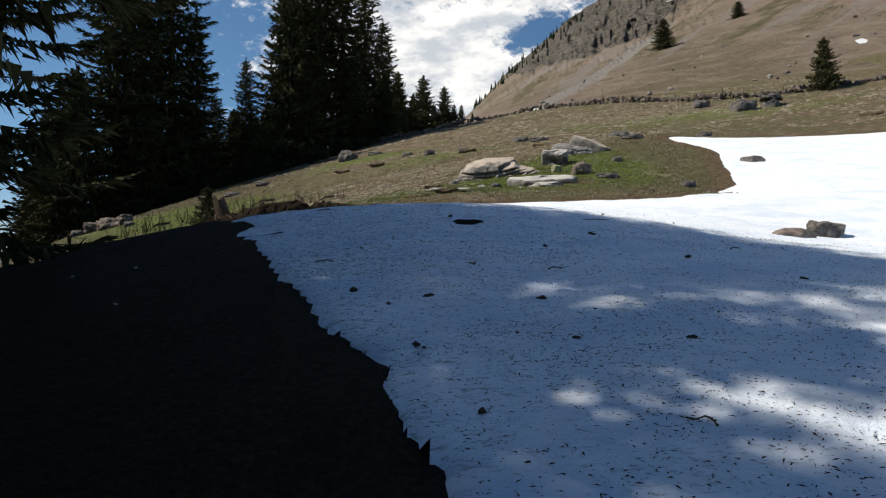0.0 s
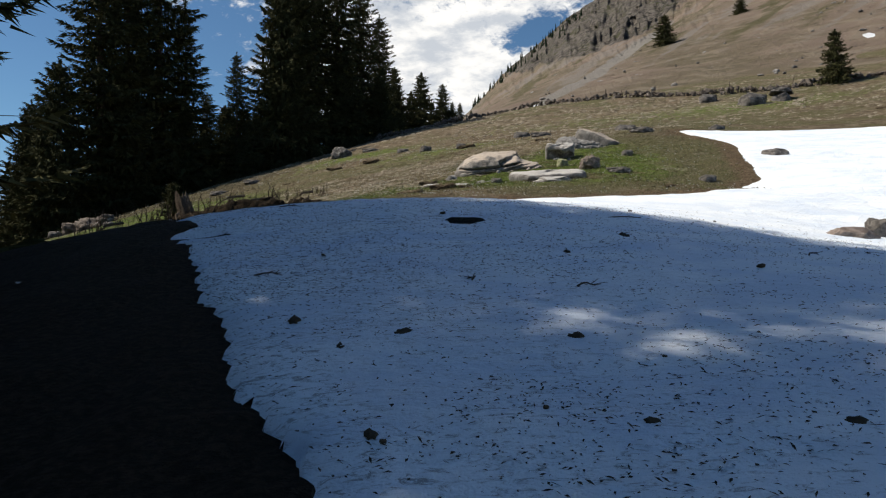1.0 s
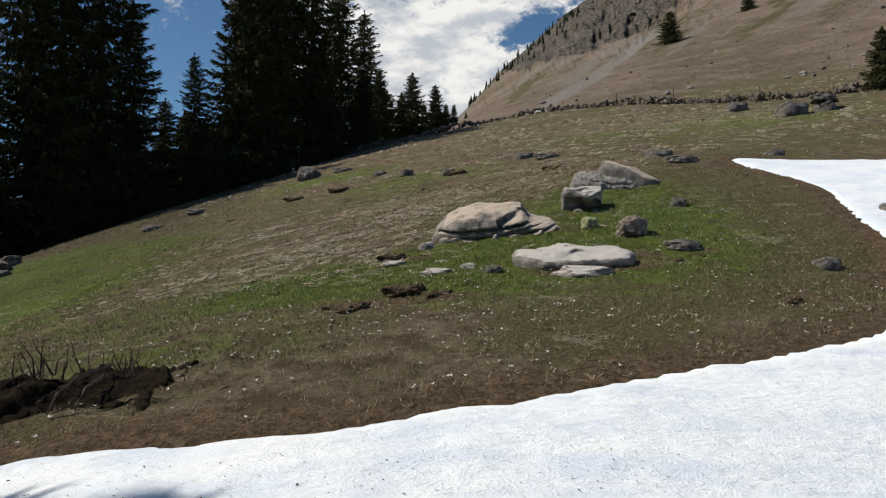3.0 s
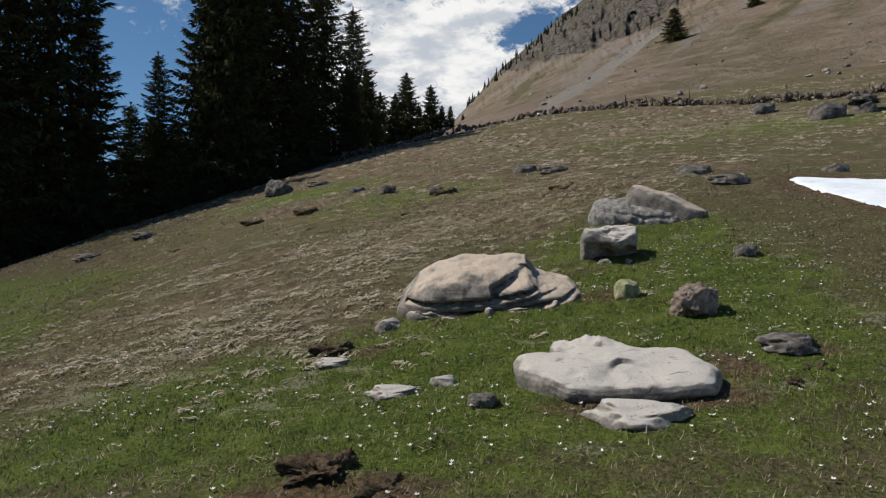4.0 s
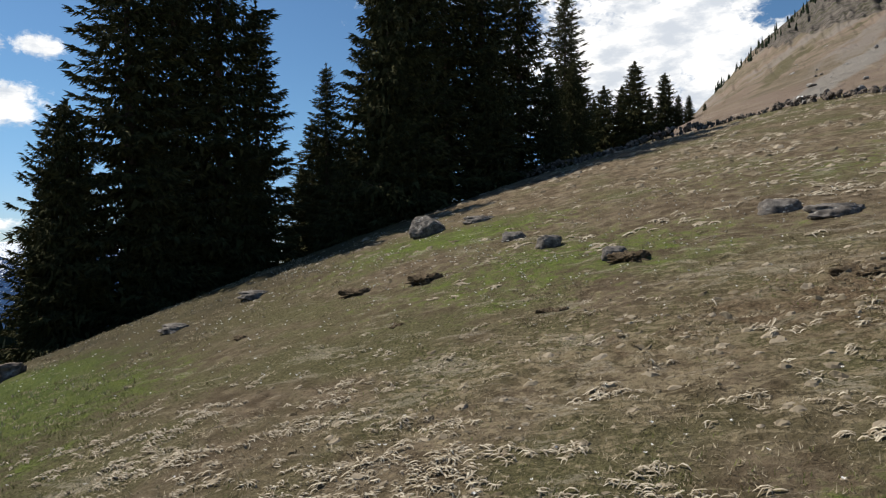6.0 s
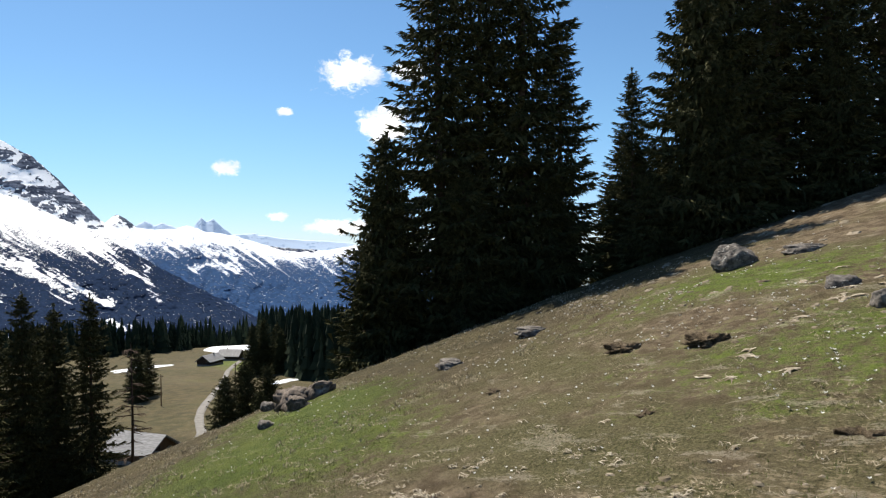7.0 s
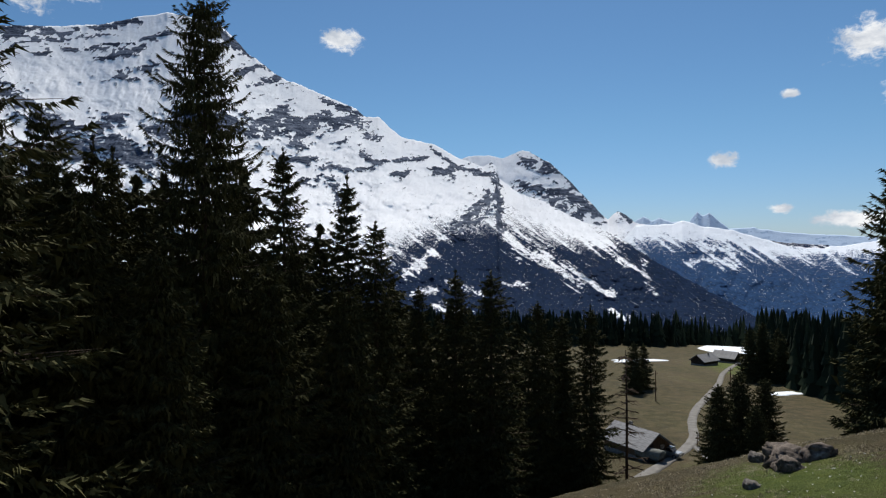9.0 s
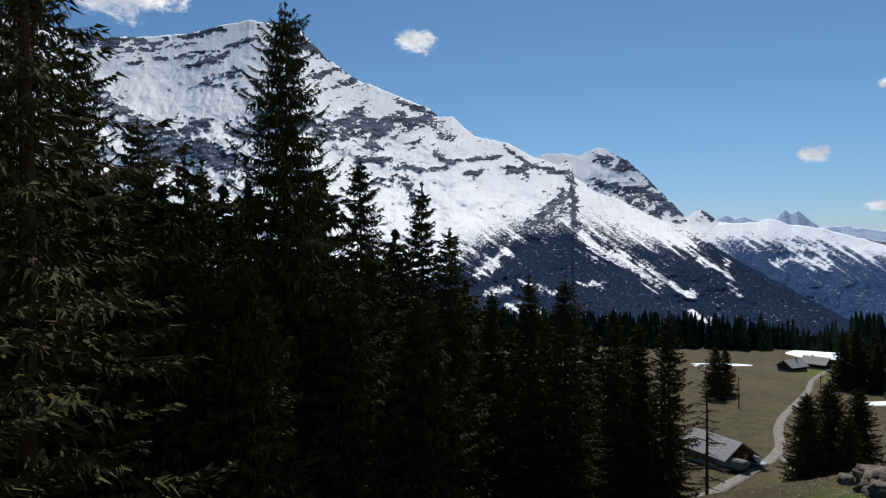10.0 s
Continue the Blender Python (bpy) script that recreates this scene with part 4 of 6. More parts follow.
            if limbs and k % 2:
                rod([root, root + d * length * 0.5 + up * (rise * length * 0.5 - sag * length * 0.22), root + d * length * 0.92 + up * (rise * length * 0.92 - sag * length * 0.76 + 0.26 * length)],
                    0.012 + 0.009 * length, 0.006, 3, tv)
        h += whorl * (0.7 + 0.6 * rs.rand()) * (0.62 + 0.38 * (1 - f))
    n = 60
    b = np.stack([rs.normal(0, 0.03, n), rs.normal(0, 0.03, n), height * (0.93 + 0.07 * rs.rand(n))], 1)
    q = rs.normal(0, 0.6, (n, 3)) + up * 0.7
    q *= (spray * 0.7 / np.linalg.norm(q, axis=1))[:, None]
    w = np.cross(q, rs.normal(0, 1, (n, 3))) * 0.22
    tris.append(np.stack([b + w, b - w, b + q], 1))
    v = np.concatenate(tris).reshape(-1, 3)
    crown = mesh_of("crown", v, np.arange(len(v)).reshape(-1, 3), M_NEEDLE, False)
    trunk = bpy.data.meshes.new("trunk")
    tv.to_mesh(trunk)
    tv.free()
    trunk.materials.append(M_BARK)
    return trunk, crown


def spruce(meshes, name="spruce_tree"):
    ob = new(name)
    ob.empty_display_size = 0.3
    part("trunk", meshes[0], parent=ob)
    part("crown", meshes[1], parent=ob)
    return ob


BIG = "tall dark green spruce with drooping ragged branches on the pasture"
models = {"tall": (22.0, spruce(spruce_parts(22.0, 3.5, 1, 0.38, 0.38, 11.0, core=6, core_size=1.05))), "broad": (16.0, spruce(spruce_parts(16.0, 3.8, 2, 0.34, 0.40, 11.0, 0.01, core=11, core_size=1.2))),
          "slim": (23.0, spruce(spruce_parts(23.0, 2.8, 3, 0.40, 0.38, 12.0, 0.04, 0.5, core=6, core_size=1.05))), "young": (6.0, spruce(spruce_parts(6.0, 1.7, 4, 0.24, 0.26, 12.0, 0.01))),
          "plain": (18.0, spruce(spruce_parts(18.0, 3.3, 5, 0.50, 0.60, 7.0, 0.02, 0.35, False, 14, 1.3))), "open": (28.0, spruce(spruce_parts(28.0, 5.6, 6, 0.46, 0.30, 24.0, 0.02, 0.5, True, 24, 0.85, 0.13, 0.55))),
          "thin": (26.0, spruce(spruce_parts(26.0, 4.1, 7, 0.80, 0.36, 8.0, 0.06, 0.8, True, 4, 0.9)))}
used_models = set()


def plant(kind, x, y, height, label, group, turn=0.0, wide=1.0, sink=0.15, z=None):
    h0, first = models[kind]
    z = at_ground(x, y) - sink if z is None else z
    k = height / h0
    m = Matrix.Translation((x, y, z)) @ Matrix.Rotation(radians(turn), 4, "Z")
    if kind in used_models:
        ob = copy_thing(first, m)
    else:
        used_models.add(kind)
        ob = first
        ob.matrix_basis = m
    ob.scale = (k * wide, k * wide, k)
    return tagged(ob, label, "tree", group)


def from_eye(yaw, dist):
    return EYE_X - dist * math.sin(radians(yaw)), EYE_Y + dist * math.cos(radians(yaw))


# clump on the left shoulder of the pasture
for i, (kind, x, y, h, w) in enumerate([("slim", -23.9, 49.6, 24, 1.15), ("tall", -23.0, 51.9, 25, 0.9), ("slim", -21.3, 53.4, 25, 1.1), ("slim", -19.9, 54.8, 16, 1.05), ("broad", -25.4, 47.2, 13, 0.95), ("broad", -28.6, 49.4, 12.5, 0.8), ("slim", -30.6, 52.4, 13.5, 1.3), ("slim", -32.6, 53.2, 11.5, 1.3), ("broad", -31.6, 51.4, 7.0, 0.9),
                                        ("broad", -26.3, 46.8, 8.5, 0.9), ("broad", -22.0, 49.5, 9, 1.0), ("broad", -19.6, 53.6, 8, 0.9)]):
    plant(kind, x, y, h, BIG, "spruces of the near clump", 47 * i, w)
# clump further up by the wall
for i, (kind, x, y, h, w) in enumerate([("slim", -16.3, 56.2, 10.6, 1.1), ("broad", -12.9, 57.0, 16, 0.85), ("tall", -12.2, 58.7, 20, 1.0), ("slim", -11.0, 61.0, 22, 1.1), ("slim", -9.3, 63.2, 21, 1.15), ("slim", -7.6, 66.2, 18.5, 1.05),
                                        ("slim", -7.4, 84.0, 17.0, 1.2), ("broad", -4.6, 70.0, 7.5, 0.8), ("broad", -12.0, 56.6, 9, 0.9), ("broad", -8.3, 61.5, 9, 0.9), ("young", -14.6, 54.8, 4.5, 1.1), ("broad", -5.5, 65.5, 7, 0.9)]):
    plant(kind, x, y, h, BIG, "spruces of the upper clump", 61 * i + 20, w)
for i, (x, y, h) in enumerate([(-20.8, 62.3, 10.8), (-19.3, 63.6, 9.0), (-18.0, 65.0, 6.0), (-22.5, 64, 6.0), (-16.8, 64, 5.0), (-24.5, 62, 5.0), (-15.2, 66, 7), (-18.6, 60.5, 8.0), (-17.2, 61.2, 7.2), (-16.0, 62.3, 7.5), (-20.2, 60.0, 7.0)]):
    plant("slim" if h > 8 else "plain", x, y, h, "slender spruce standing behind the clumps", "spruces behind", 71 * i, 1.5 if h > 8 else 1.3)
for i, (x, y, top) in enumerate([(-3.2, 113.0, 32.0), (0.3, 120, 31.9), (3.4, 124, 29.5), (-7.0, 112, 29.0), (5.6, 128, 29.0), (-1.6, 118, 28.5), (-10.5, 114, 30), (8.5, 130, 28.0), (-5.0, 115, 29.5), (2.0, 121, 29.0), (-8.6, 115, 28.0), (6.8, 127, 27.5)]):
    z = float(land(x, y)) - 0.3
    plant("plain", x, y, top - z, "small spruce beyond the end of the stone wall", "spruces beyond the wall", 83 * i, 1.25, z=z)
plant("young", 29.9, 53.2, 4.2, "lone small spruce standing at the stone wall", "young spruces", 15, 1.0)
for x, y, h, w in [(43.0, 132.0, 6.0, 1.3), (62.0, 142.0, 4.0, 1.4)]:
    plant("young", x, y, h, "lone small conifer on the mountain slope", "young spruces", 35 + x, w, z=float(land(x, y)) - 0.2)
plant("young", -5.9, 17.0, 1.3, "spruce sapling beside the old stump", "young spruces", 60, 1.1)
# trees beside the start of the flight
for i, (kind, x, y, h, w) in enumerate([("thin", -15.4, 12.0, 28.5, 1.0), ("thin", -11.3, 10.6, 23, 1.2), ("open", -9.5, 9.9, 24.5, 0.85), ("broad", -9.6, 6.2, 17, 0.75), ("thin", -9.4, 0.8, 26, 1.2), ("thin", -15.5, 9.5, 28, 1.2), ("thin", -9.0, -3.2, 26, 1.2),
                                        ("broad", -15, 5.5, 20, 0.75), ("thin", -14.5, 7.4, 25, 1.0), ("thin", -13.5, 2.6, 26, 1.1), ("plain", -12, -10, 26, 0.75), ("tall", -10.6, 4.6, 17.6, 0.9), ("tall", -13.0, 9.6, 21.5, 0.9)]):
    plant(kind, x, y, h, "large spruce with hanging branches shading the snow", "spruces by the snow", 39 * i, w)
# wood below the pasture, seen against the snow mountain
for i, (kind, yaw, dist, top, w) in enumerate([("slim", 114.9, 34, 7.1, 0.9), ("slim", 113.6, 36, 6.4, 0.85), ("open", 107.0, 35, 19.0, 0.8), ("tall", 100.9, 40, 7.0, 0.85), ("slim", 95.7, 44, 4.2, 0.85),
                                               ("tall", 93.4, 40, 0.35, 0.9), ("tall", 89.8, 46, -5.0, 0.8), ("slim", 86.7, 46, -3.7, 1.0), ("slim", 83.7, 46, -3.7, 1.1), ("tall", 79.8, 52, -6.2, 0.8), ("slim", 77.8, 56, -7.0, 1.0),
                                               ("slim", 75.5, 52, -6.5, 0.9), ("plain", 118, 46, 5.0, 1.1), ("plain", 110, 50, 4.0, 1.1), ("plain", 104, 48, 4.5, 1.1), ("plain", 98, 52, 0.0, 1.1), ("plain", 91.5, 58, -6.5, 1.0),
                                               ("plain", 88.2, 60, -7.5, 1.0), ("plain", 85.2, 62, -7.5, 1.0), ("plain", 81.6, 62, -8.0, 1.0), ("open", 128.5, 30, 14, 0.8), ("plain", 133, 40, 12, 1.1), ("broad", 121, 32, 6.0, 0.8),
                                               ("broad", 102, 34, -3.0, 0.8), ("broad", 110.5, 30, -2.0, 0.8), ("broad", 96.0, 36, -5.0, 0.8), ("broad", 116, 30, 1.5, 0.8), ("plain", 106, 42, 2.0, 1.1), ("plain", 92, 50, -4.5, 1.1),
                                               ("plain", 100, 46, -1.5, 1.1), ("plain", 78.5, 60, -8.5, 1.0), ("open", 122.5, 38, 15, 0.75), ("open", 118.2, 44, 9.5, 0.75), ("open", 125.5, 33, 19, 0.75), ("plain", 112.0, 44, 3.5, 1.1), ("plain", 116.5, 40, 3.5, 1.1)]):
    x, y = from_eye(yaw, dist)
    z0 = at_ground(x, y) - 0.2
    z1 = 11.86 + dist * math.tan(radians(top + (1.1 if top < 5 else 0.4)))
    plant(kind, x, y, z1 - z0, "dark spruce of the wood below the pasture", "spruces of the lower wood", 57 * i, w * (20.0 / max(z1 - z0, 9)) ** 0.35)
# single groups down in the valley
for i, (x, y, h) in enumerate([(-93, 69, 13.5), (-96, 73.5, 15), (-97, 78.0, 14), (-90, 73, 11), (-180, 85, 14), (-187, 90, 13), (-176, 84, 8), (-209, 132, 17), (-211, 137, 19), (-216, 145, 17), (-205, 140, 15),
                               (-62, 70, 15), (-66, 74, 16), (-60, 76, 17), (-70, 80, 15), (-68, 86, 17)]):
    plant("broad" if i < 4 else "plain", x, y, h, "dark spruce in a small group on the valley meadow", "valley spruces", 43 * i, 1.05 if i < 4 else 1.25)


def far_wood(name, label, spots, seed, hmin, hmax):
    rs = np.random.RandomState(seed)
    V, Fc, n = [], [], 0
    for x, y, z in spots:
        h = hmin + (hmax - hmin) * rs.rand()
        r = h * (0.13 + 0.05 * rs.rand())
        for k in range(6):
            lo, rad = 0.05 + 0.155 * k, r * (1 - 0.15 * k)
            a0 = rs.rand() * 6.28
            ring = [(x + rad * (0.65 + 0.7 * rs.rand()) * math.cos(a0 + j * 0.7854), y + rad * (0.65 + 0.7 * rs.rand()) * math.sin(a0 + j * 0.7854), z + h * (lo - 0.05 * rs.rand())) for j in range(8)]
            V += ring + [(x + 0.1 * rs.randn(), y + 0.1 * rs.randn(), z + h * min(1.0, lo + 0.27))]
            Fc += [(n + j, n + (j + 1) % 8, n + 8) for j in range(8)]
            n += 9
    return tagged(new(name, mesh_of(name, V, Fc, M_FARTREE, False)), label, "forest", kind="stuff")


rs = np.random.RandomState(5)
spots = []
while len(spots) < 1900:
    yaw, dist = 50 + 62 * rs.rand(), 200 + 330 * rs.rand()
    edge = np.interp(yaw, [50, 54, 57.5, 60.5, 62, 63, 66, 70, 76, 82, 90, 112], [120, 150, 190, 225, 300, 420, 420, 385, 375, 360, 330, 280])
    if dist > edge * (1 + 0.03 * rs.rand()) and dist < edge + 20 + 140 * rs.rand() ** 1.5:
        x, y = from_eye(yaw, dist)
        spots.append((x, y, float(land(x, y)) - 0.5))
near_edge = [q for q in spots if math.degrees(math.atan2(EYE_X - q[0], q[1] - EYE_Y)) < 63.5]
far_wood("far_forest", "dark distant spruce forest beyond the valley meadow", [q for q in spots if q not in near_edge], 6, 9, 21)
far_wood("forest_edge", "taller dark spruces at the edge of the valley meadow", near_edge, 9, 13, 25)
spots = []
for i in range(100):
    th = 0.045 + 0.165 * rs.rand() ** 1.2
    y = 470 + 130 * rs.rand() if rs.rand() < 0.75 else 380 + 150 * rs.rand()
    x = th * y
    spots.append((x, y, float(land(x, y)) - 1.0))
far_wood("ridge_trees", "sparse dark conifers along the mountain ridge", spots, 8, 3, 7.5)


# ---- rocks ----
def rock_mesh(name, size, seed, mat, detail=4, boxy=0.6, cuts=(), rough_=0.10, layers=0.0):
    """A boulder of that size, resting on z = 0 with a third of its height below."""
    bm = bmesh.new()
    bmesh.ops.create_icosphere(bm, subdivisions=detail, radius=1)
    rs_ = random.Random(seed)
    shift = Vector((rs_.uniform(-50, 50), rs_.uniform(-50, 50), rs_.uniform(-50, 50)))
    planes = [(Vector(n).normalized(), o) for n, o in cuts]
    for _ in range(7):
        planes.append((Vector((rs_.uniform(-1, 1), rs_.uniform(-1, 1), rs_.uniform(-0.3, 1))).normalized(), rs_.uniform(0.74, 0.98)))
    for v in bm.verts:
        p = Vector([math.copysign(abs(c) ** boxy, c) for c in v.co])
        for n, o in planes:
            over = p.dot(n) - o
            if over > 0:
                p -= n * over * 0.93
        q = p * 1.6 + shift
        p *= 1 + rough_ * noise.fractal(q, 0.9, 2.1, 5) + 0.35 * rough_ * noise.fractal(q * 5, 0.8, 2.0, 3)
        if layers:
            w = math.sin(p.z * 9 + 1.5 * noise.noise(q * 0.7))
            p.x *= 1 + layers * math.copysign(abs(w) ** 0.35, w)
            p.y *= 1 + layers * math.copysign(abs(w) ** 0.35, w)
        v.co = Vector((p.x * size[0] / 2, p.y * size[1] / 2, p.z * size[2] / 2 + size[2] * 0.22))
    me = bpy.data.meshes.new(name)
    bm.to_mesh(me)
    bm.free()
    me.materials.append(mat)
    me.polygons.foreach_set("use_smooth", np.ones(len(me.polygons), bool))
    return me


def lay(name, me, x, y, turn=0.0, sink=0.0, label="", group="", tilt=(0, 0), k=1.0, category="rock"):
    ob = new(name, me)
    ob.matrix_basis = Matrix.Translation((x, y, at_ground(x, y) - sink)) @ Euler((radians(tilt[0]), radians(tilt[1]), radians(turn))).to_matrix().to_4x4() @ Matrix.Diagonal((k, k, k, 1))
    return tagged(ob, label, category, group)


def loft(name, length, spine, depth, mat, seed, square=4.0, slant=0.2, undercut=0.0, grooves=(), rough_=0.03, nu=110, nv=84, brow=0.62):
    """A long block: sections along x, spine gives (place -1..1, height); grooves are (path of (place, height), width, depth)."""
    s_ = np.linspace(-1, 1, nu)
    h_ = np.interp(s_, [q[0] for q in spine], [q[1] for q in spine])
    ph = np.linspace(0, 2 * math.pi, nv, endpoint=False)
    SS, PH = np.meshgrid(s_, ph, indexing="ij")
    H = np.repeat(h_[:, None], nv, 1)
    bw = depth / 2 * np.clip(1 - np.abs(SS) ** 5, 0.02, 1) ** 0.4
    c_, n_ = np.cos(PH), np.sin(PH)
    far_ = (np.abs(c_) ** square + np.abs(n_) ** square) ** (-1 / square)
    Yv, Zv = c_ * far_, n_ * far_
    front = np.clip(-Yv, 0, 1)
    z = H * np.where(Zv > 0, Zv, 0.5 * Zv) * (1 - slant * np.clip(0.5 - 0.5 * Yv, 0, 1) * (Zv > 0))
    y = bw * Yv
    y = y + undercut * depth * front * step01(brow, 0.6 * brow, z / np.maximum(H, 0.05)) * step01(1, 0.75, np.abs(SS))
    x = SS * length / 2
    for path, width, deep in grooves:
        px, pz = np.array([q[0] for q in path]) * length / 2, np.array([q[1] for q in path])
        along = (x >= px.min() - 0.02) & (x <= px.max() + 0.02)
        off = np.abs(z - np.interp(x, px, pz) - 0.015 * fbm(x * 6, x * 0, 3, 0.5, seed + 3)) / width
        y = y + deep * front ** 0.3 * (Yv < 0) * np.exp(-off ** 2) * along
    pts = np.stack([x, y, z], -1).reshape(-1, 3) + seed
    k = np.array([noise.fractal(Vector(q) * 2.4, 0.95, 2.1, 6) for q in pts]).reshape(x.shape) * rough_ * 1.6
    y = y * (1 + 1.6 * k)
    z = z + 1.1 * k * (0.4 + np.abs(Zv))
    x = x + 0.8 * k + 0.05 * length * fbm(y * 1.4, z * 2.0, 2, 0.5, seed + 5) * np.abs(SS) ** 3
    v = np.stack([x, y, z], -1).reshape(-1, 3)
    faces = []
    for a in range(nu - 1):
        for b in range(nv):
            faces.append((a * nv + b, (a + 1) * nv + b, (a + 1) * nv + (b + 1) % nv, a * nv + (b + 1) % nv))
    faces += [tuple(range(nv)), tuple((nu - 1) * nv + b for b in range(nv))[::-1]]
    return mesh_of(name, v, faces, mat)


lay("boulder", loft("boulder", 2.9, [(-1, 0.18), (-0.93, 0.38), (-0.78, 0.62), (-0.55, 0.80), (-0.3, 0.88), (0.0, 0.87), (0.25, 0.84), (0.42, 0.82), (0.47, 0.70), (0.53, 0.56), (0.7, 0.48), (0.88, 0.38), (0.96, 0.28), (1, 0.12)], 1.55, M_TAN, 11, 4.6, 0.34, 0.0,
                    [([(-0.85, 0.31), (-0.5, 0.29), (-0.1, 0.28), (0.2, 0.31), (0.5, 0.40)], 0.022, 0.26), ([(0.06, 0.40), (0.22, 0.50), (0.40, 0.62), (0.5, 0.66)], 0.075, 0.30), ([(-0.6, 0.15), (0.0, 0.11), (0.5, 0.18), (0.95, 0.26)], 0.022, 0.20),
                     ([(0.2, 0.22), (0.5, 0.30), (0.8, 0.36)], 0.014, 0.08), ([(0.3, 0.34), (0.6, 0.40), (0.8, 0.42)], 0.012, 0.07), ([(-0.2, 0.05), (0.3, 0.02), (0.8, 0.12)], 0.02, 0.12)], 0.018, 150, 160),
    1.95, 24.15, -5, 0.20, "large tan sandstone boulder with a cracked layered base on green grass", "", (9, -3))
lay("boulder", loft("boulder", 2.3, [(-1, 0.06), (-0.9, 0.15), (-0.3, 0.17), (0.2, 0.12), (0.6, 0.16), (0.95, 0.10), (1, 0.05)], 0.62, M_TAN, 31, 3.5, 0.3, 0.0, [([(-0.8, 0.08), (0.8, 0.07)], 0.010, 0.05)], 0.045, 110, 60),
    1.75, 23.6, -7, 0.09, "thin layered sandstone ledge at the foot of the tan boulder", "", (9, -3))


def hewn(name, plan, height, mat, seed, under=0.0, rough_=0.02, nu=150, nv=64):
    """A block with a many-sided plan: corners given as (x, y); its front leans in below the brow by under metres."""
    ph = np.linspace(0, 2 * math.pi, nu, endpoint=False)
    reach = np.full(nu, 9.0)
    for (ax, ay), (bx, by) in zip(plan, plan[1:] + plan[:1]):
        nx, ny = by - ay, ax - bx
        ln = math.hypot(nx, ny)
        off = (ax * nx + ay * ny) / ln
        facing = (np.cos(ph) * nx + np.sin(ph) * ny) / ln
        reach = np.where(facing > 0.02, np.minimum(reach, off / np.maximum(facing, 0.02)), reach)
    reach = 0.25 * np.roll(reach, 1) + 0.5 * reach + 0.25 * np.roll(reach, -1)
    s = np.linspace(0, 1, nv)
    k_ = np.interp(s, [0, 0.2, 0.42, 0.52, 0.58, 0.64, 0.72, 0.86, 1.0], [0.97, 0.98, 1.0, 1.0, 0.965, 0.89, 0.72, 0.35, 0.01])
    z_ = np.interp(s, [0, 0.2, 0.42, 0.52, 0.58, 0.64, 0.72, 0.86, 1.0], [-0.5, 0.12, 0.62, 0.80, 0.92, 0.985, 1.0, 1.03, 1.04])
    PH, K = np.meshgrid(ph, k_)
    R, Z = np.repeat(reach[None], nv, 0), np.repeat(z_[:, None], nu, 1)
    x, y, z = K * R * np.cos(PH), K * R * np.sin(PH), Z * height
    front = step01(0.1, -0.6, np.sin(PH)) * step01(-0.95, -0.35, np.cos(PH))
    y = y + under * front * step01(0.72, 0.1, Z) * step01(1.05, 0.99, np.where(Z < 0.75, 0.0, 2.0))
    z = z * (1 - 0.12 * front * (Z > 0.5))
    pts = np.stack([x, y, z], -1).reshape(-1, 3) + seed
    big = np.array([noise.fractal(Vector(q) * 1.3, 0.9, 2.1, 4) for q in pts]).reshape(x.shape)
    chip = np.array([noise.ridged_multi_fractal(Vector(q) * Vector((2.2, 2.2, 3.5)), 0.9, 2.1, 4, 0.9, 2.0) for q in pts]).reshape(x.shape)
    grow = 1 + rough_ * 2.2 * big - rough_ * 0.55 * (chip - 1)
    v = np.stack([x * grow, y * grow, z + rough_ * (1.6 * big - 0.7 * (chip - 1))], -1).reshape(-1, 3)
    i = np.arange(nu * nv).reshape(nv, nu)
    j = np.roll(i, -1, 1)
    faces = np.stack([i[:-1], j[:-1], j[1:], i[1:]], -1).reshape(-1, 4).tolist() + [list(range(nu))[::-1], i[-1].tolist()]
    return mesh_of(name, v, faces, mat)


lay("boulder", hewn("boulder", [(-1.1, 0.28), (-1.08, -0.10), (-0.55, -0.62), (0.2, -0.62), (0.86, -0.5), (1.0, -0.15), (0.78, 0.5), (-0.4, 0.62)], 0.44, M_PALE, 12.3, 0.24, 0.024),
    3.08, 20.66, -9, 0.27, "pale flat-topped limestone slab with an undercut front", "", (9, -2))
lay("boulder", loft("boulder", 1.15, [(-1, 0.12), (-0.85, 0.22), (0.3, 0.26), (0.9, 0.20), (1, 0.1)], 0.7, M_PALE, 19, 5.0, 0.10, 0.2, (), 0.04, 60, 48), 3.0, 21.5, -14, 0.16, "smaller pale slab tucked behind the flat-topped one", "", (8, -2))
two_tone = new("boulder")
two_tone.matrix_basis = Matrix.Translation((5.75, 28.3, at_ground(5.75, 28.3))) @ Euler((radians(8), 0, radians(-12))).to_matrix().to_4x4()
part("block", loft("block", 2.1, [(-1, 0.25), (-0.85, 0.52), (-0.4, 0.62), (0.2, 0.58), (0.7, 0.36), (1, 0.10)], 1.35, M_ASH, 13, 3.2, 0.35, 0.0, [([(-0.8, 0.35), (0.6, 0.15)], 0.03, 0.06)], 0.04), parent=two_tone).location = (-0.25, 0, -0.22)
plank = part("slab", loft("slab", 1.75, [(-1, 0.18), (-0.95, 0.36), (0.0, 0.42), (0.9, 0.34), (1, 0.16)], 0.95, M_TAN, 14, 5.0, 0.05, 0.0, (), 0.014, 60, 48), parent=two_tone, label="smooth tan slab leaning on the grey block")
plank.matrix_basis = Matrix.Translation((0.36, 0.0, 0.03)) @ Euler((radians(-6), radians(20), radians(-20))).to_matrix().to_4x4()
tagged(two_tone, "half grey, half tan sloping boulder in the pasture", "boulder")
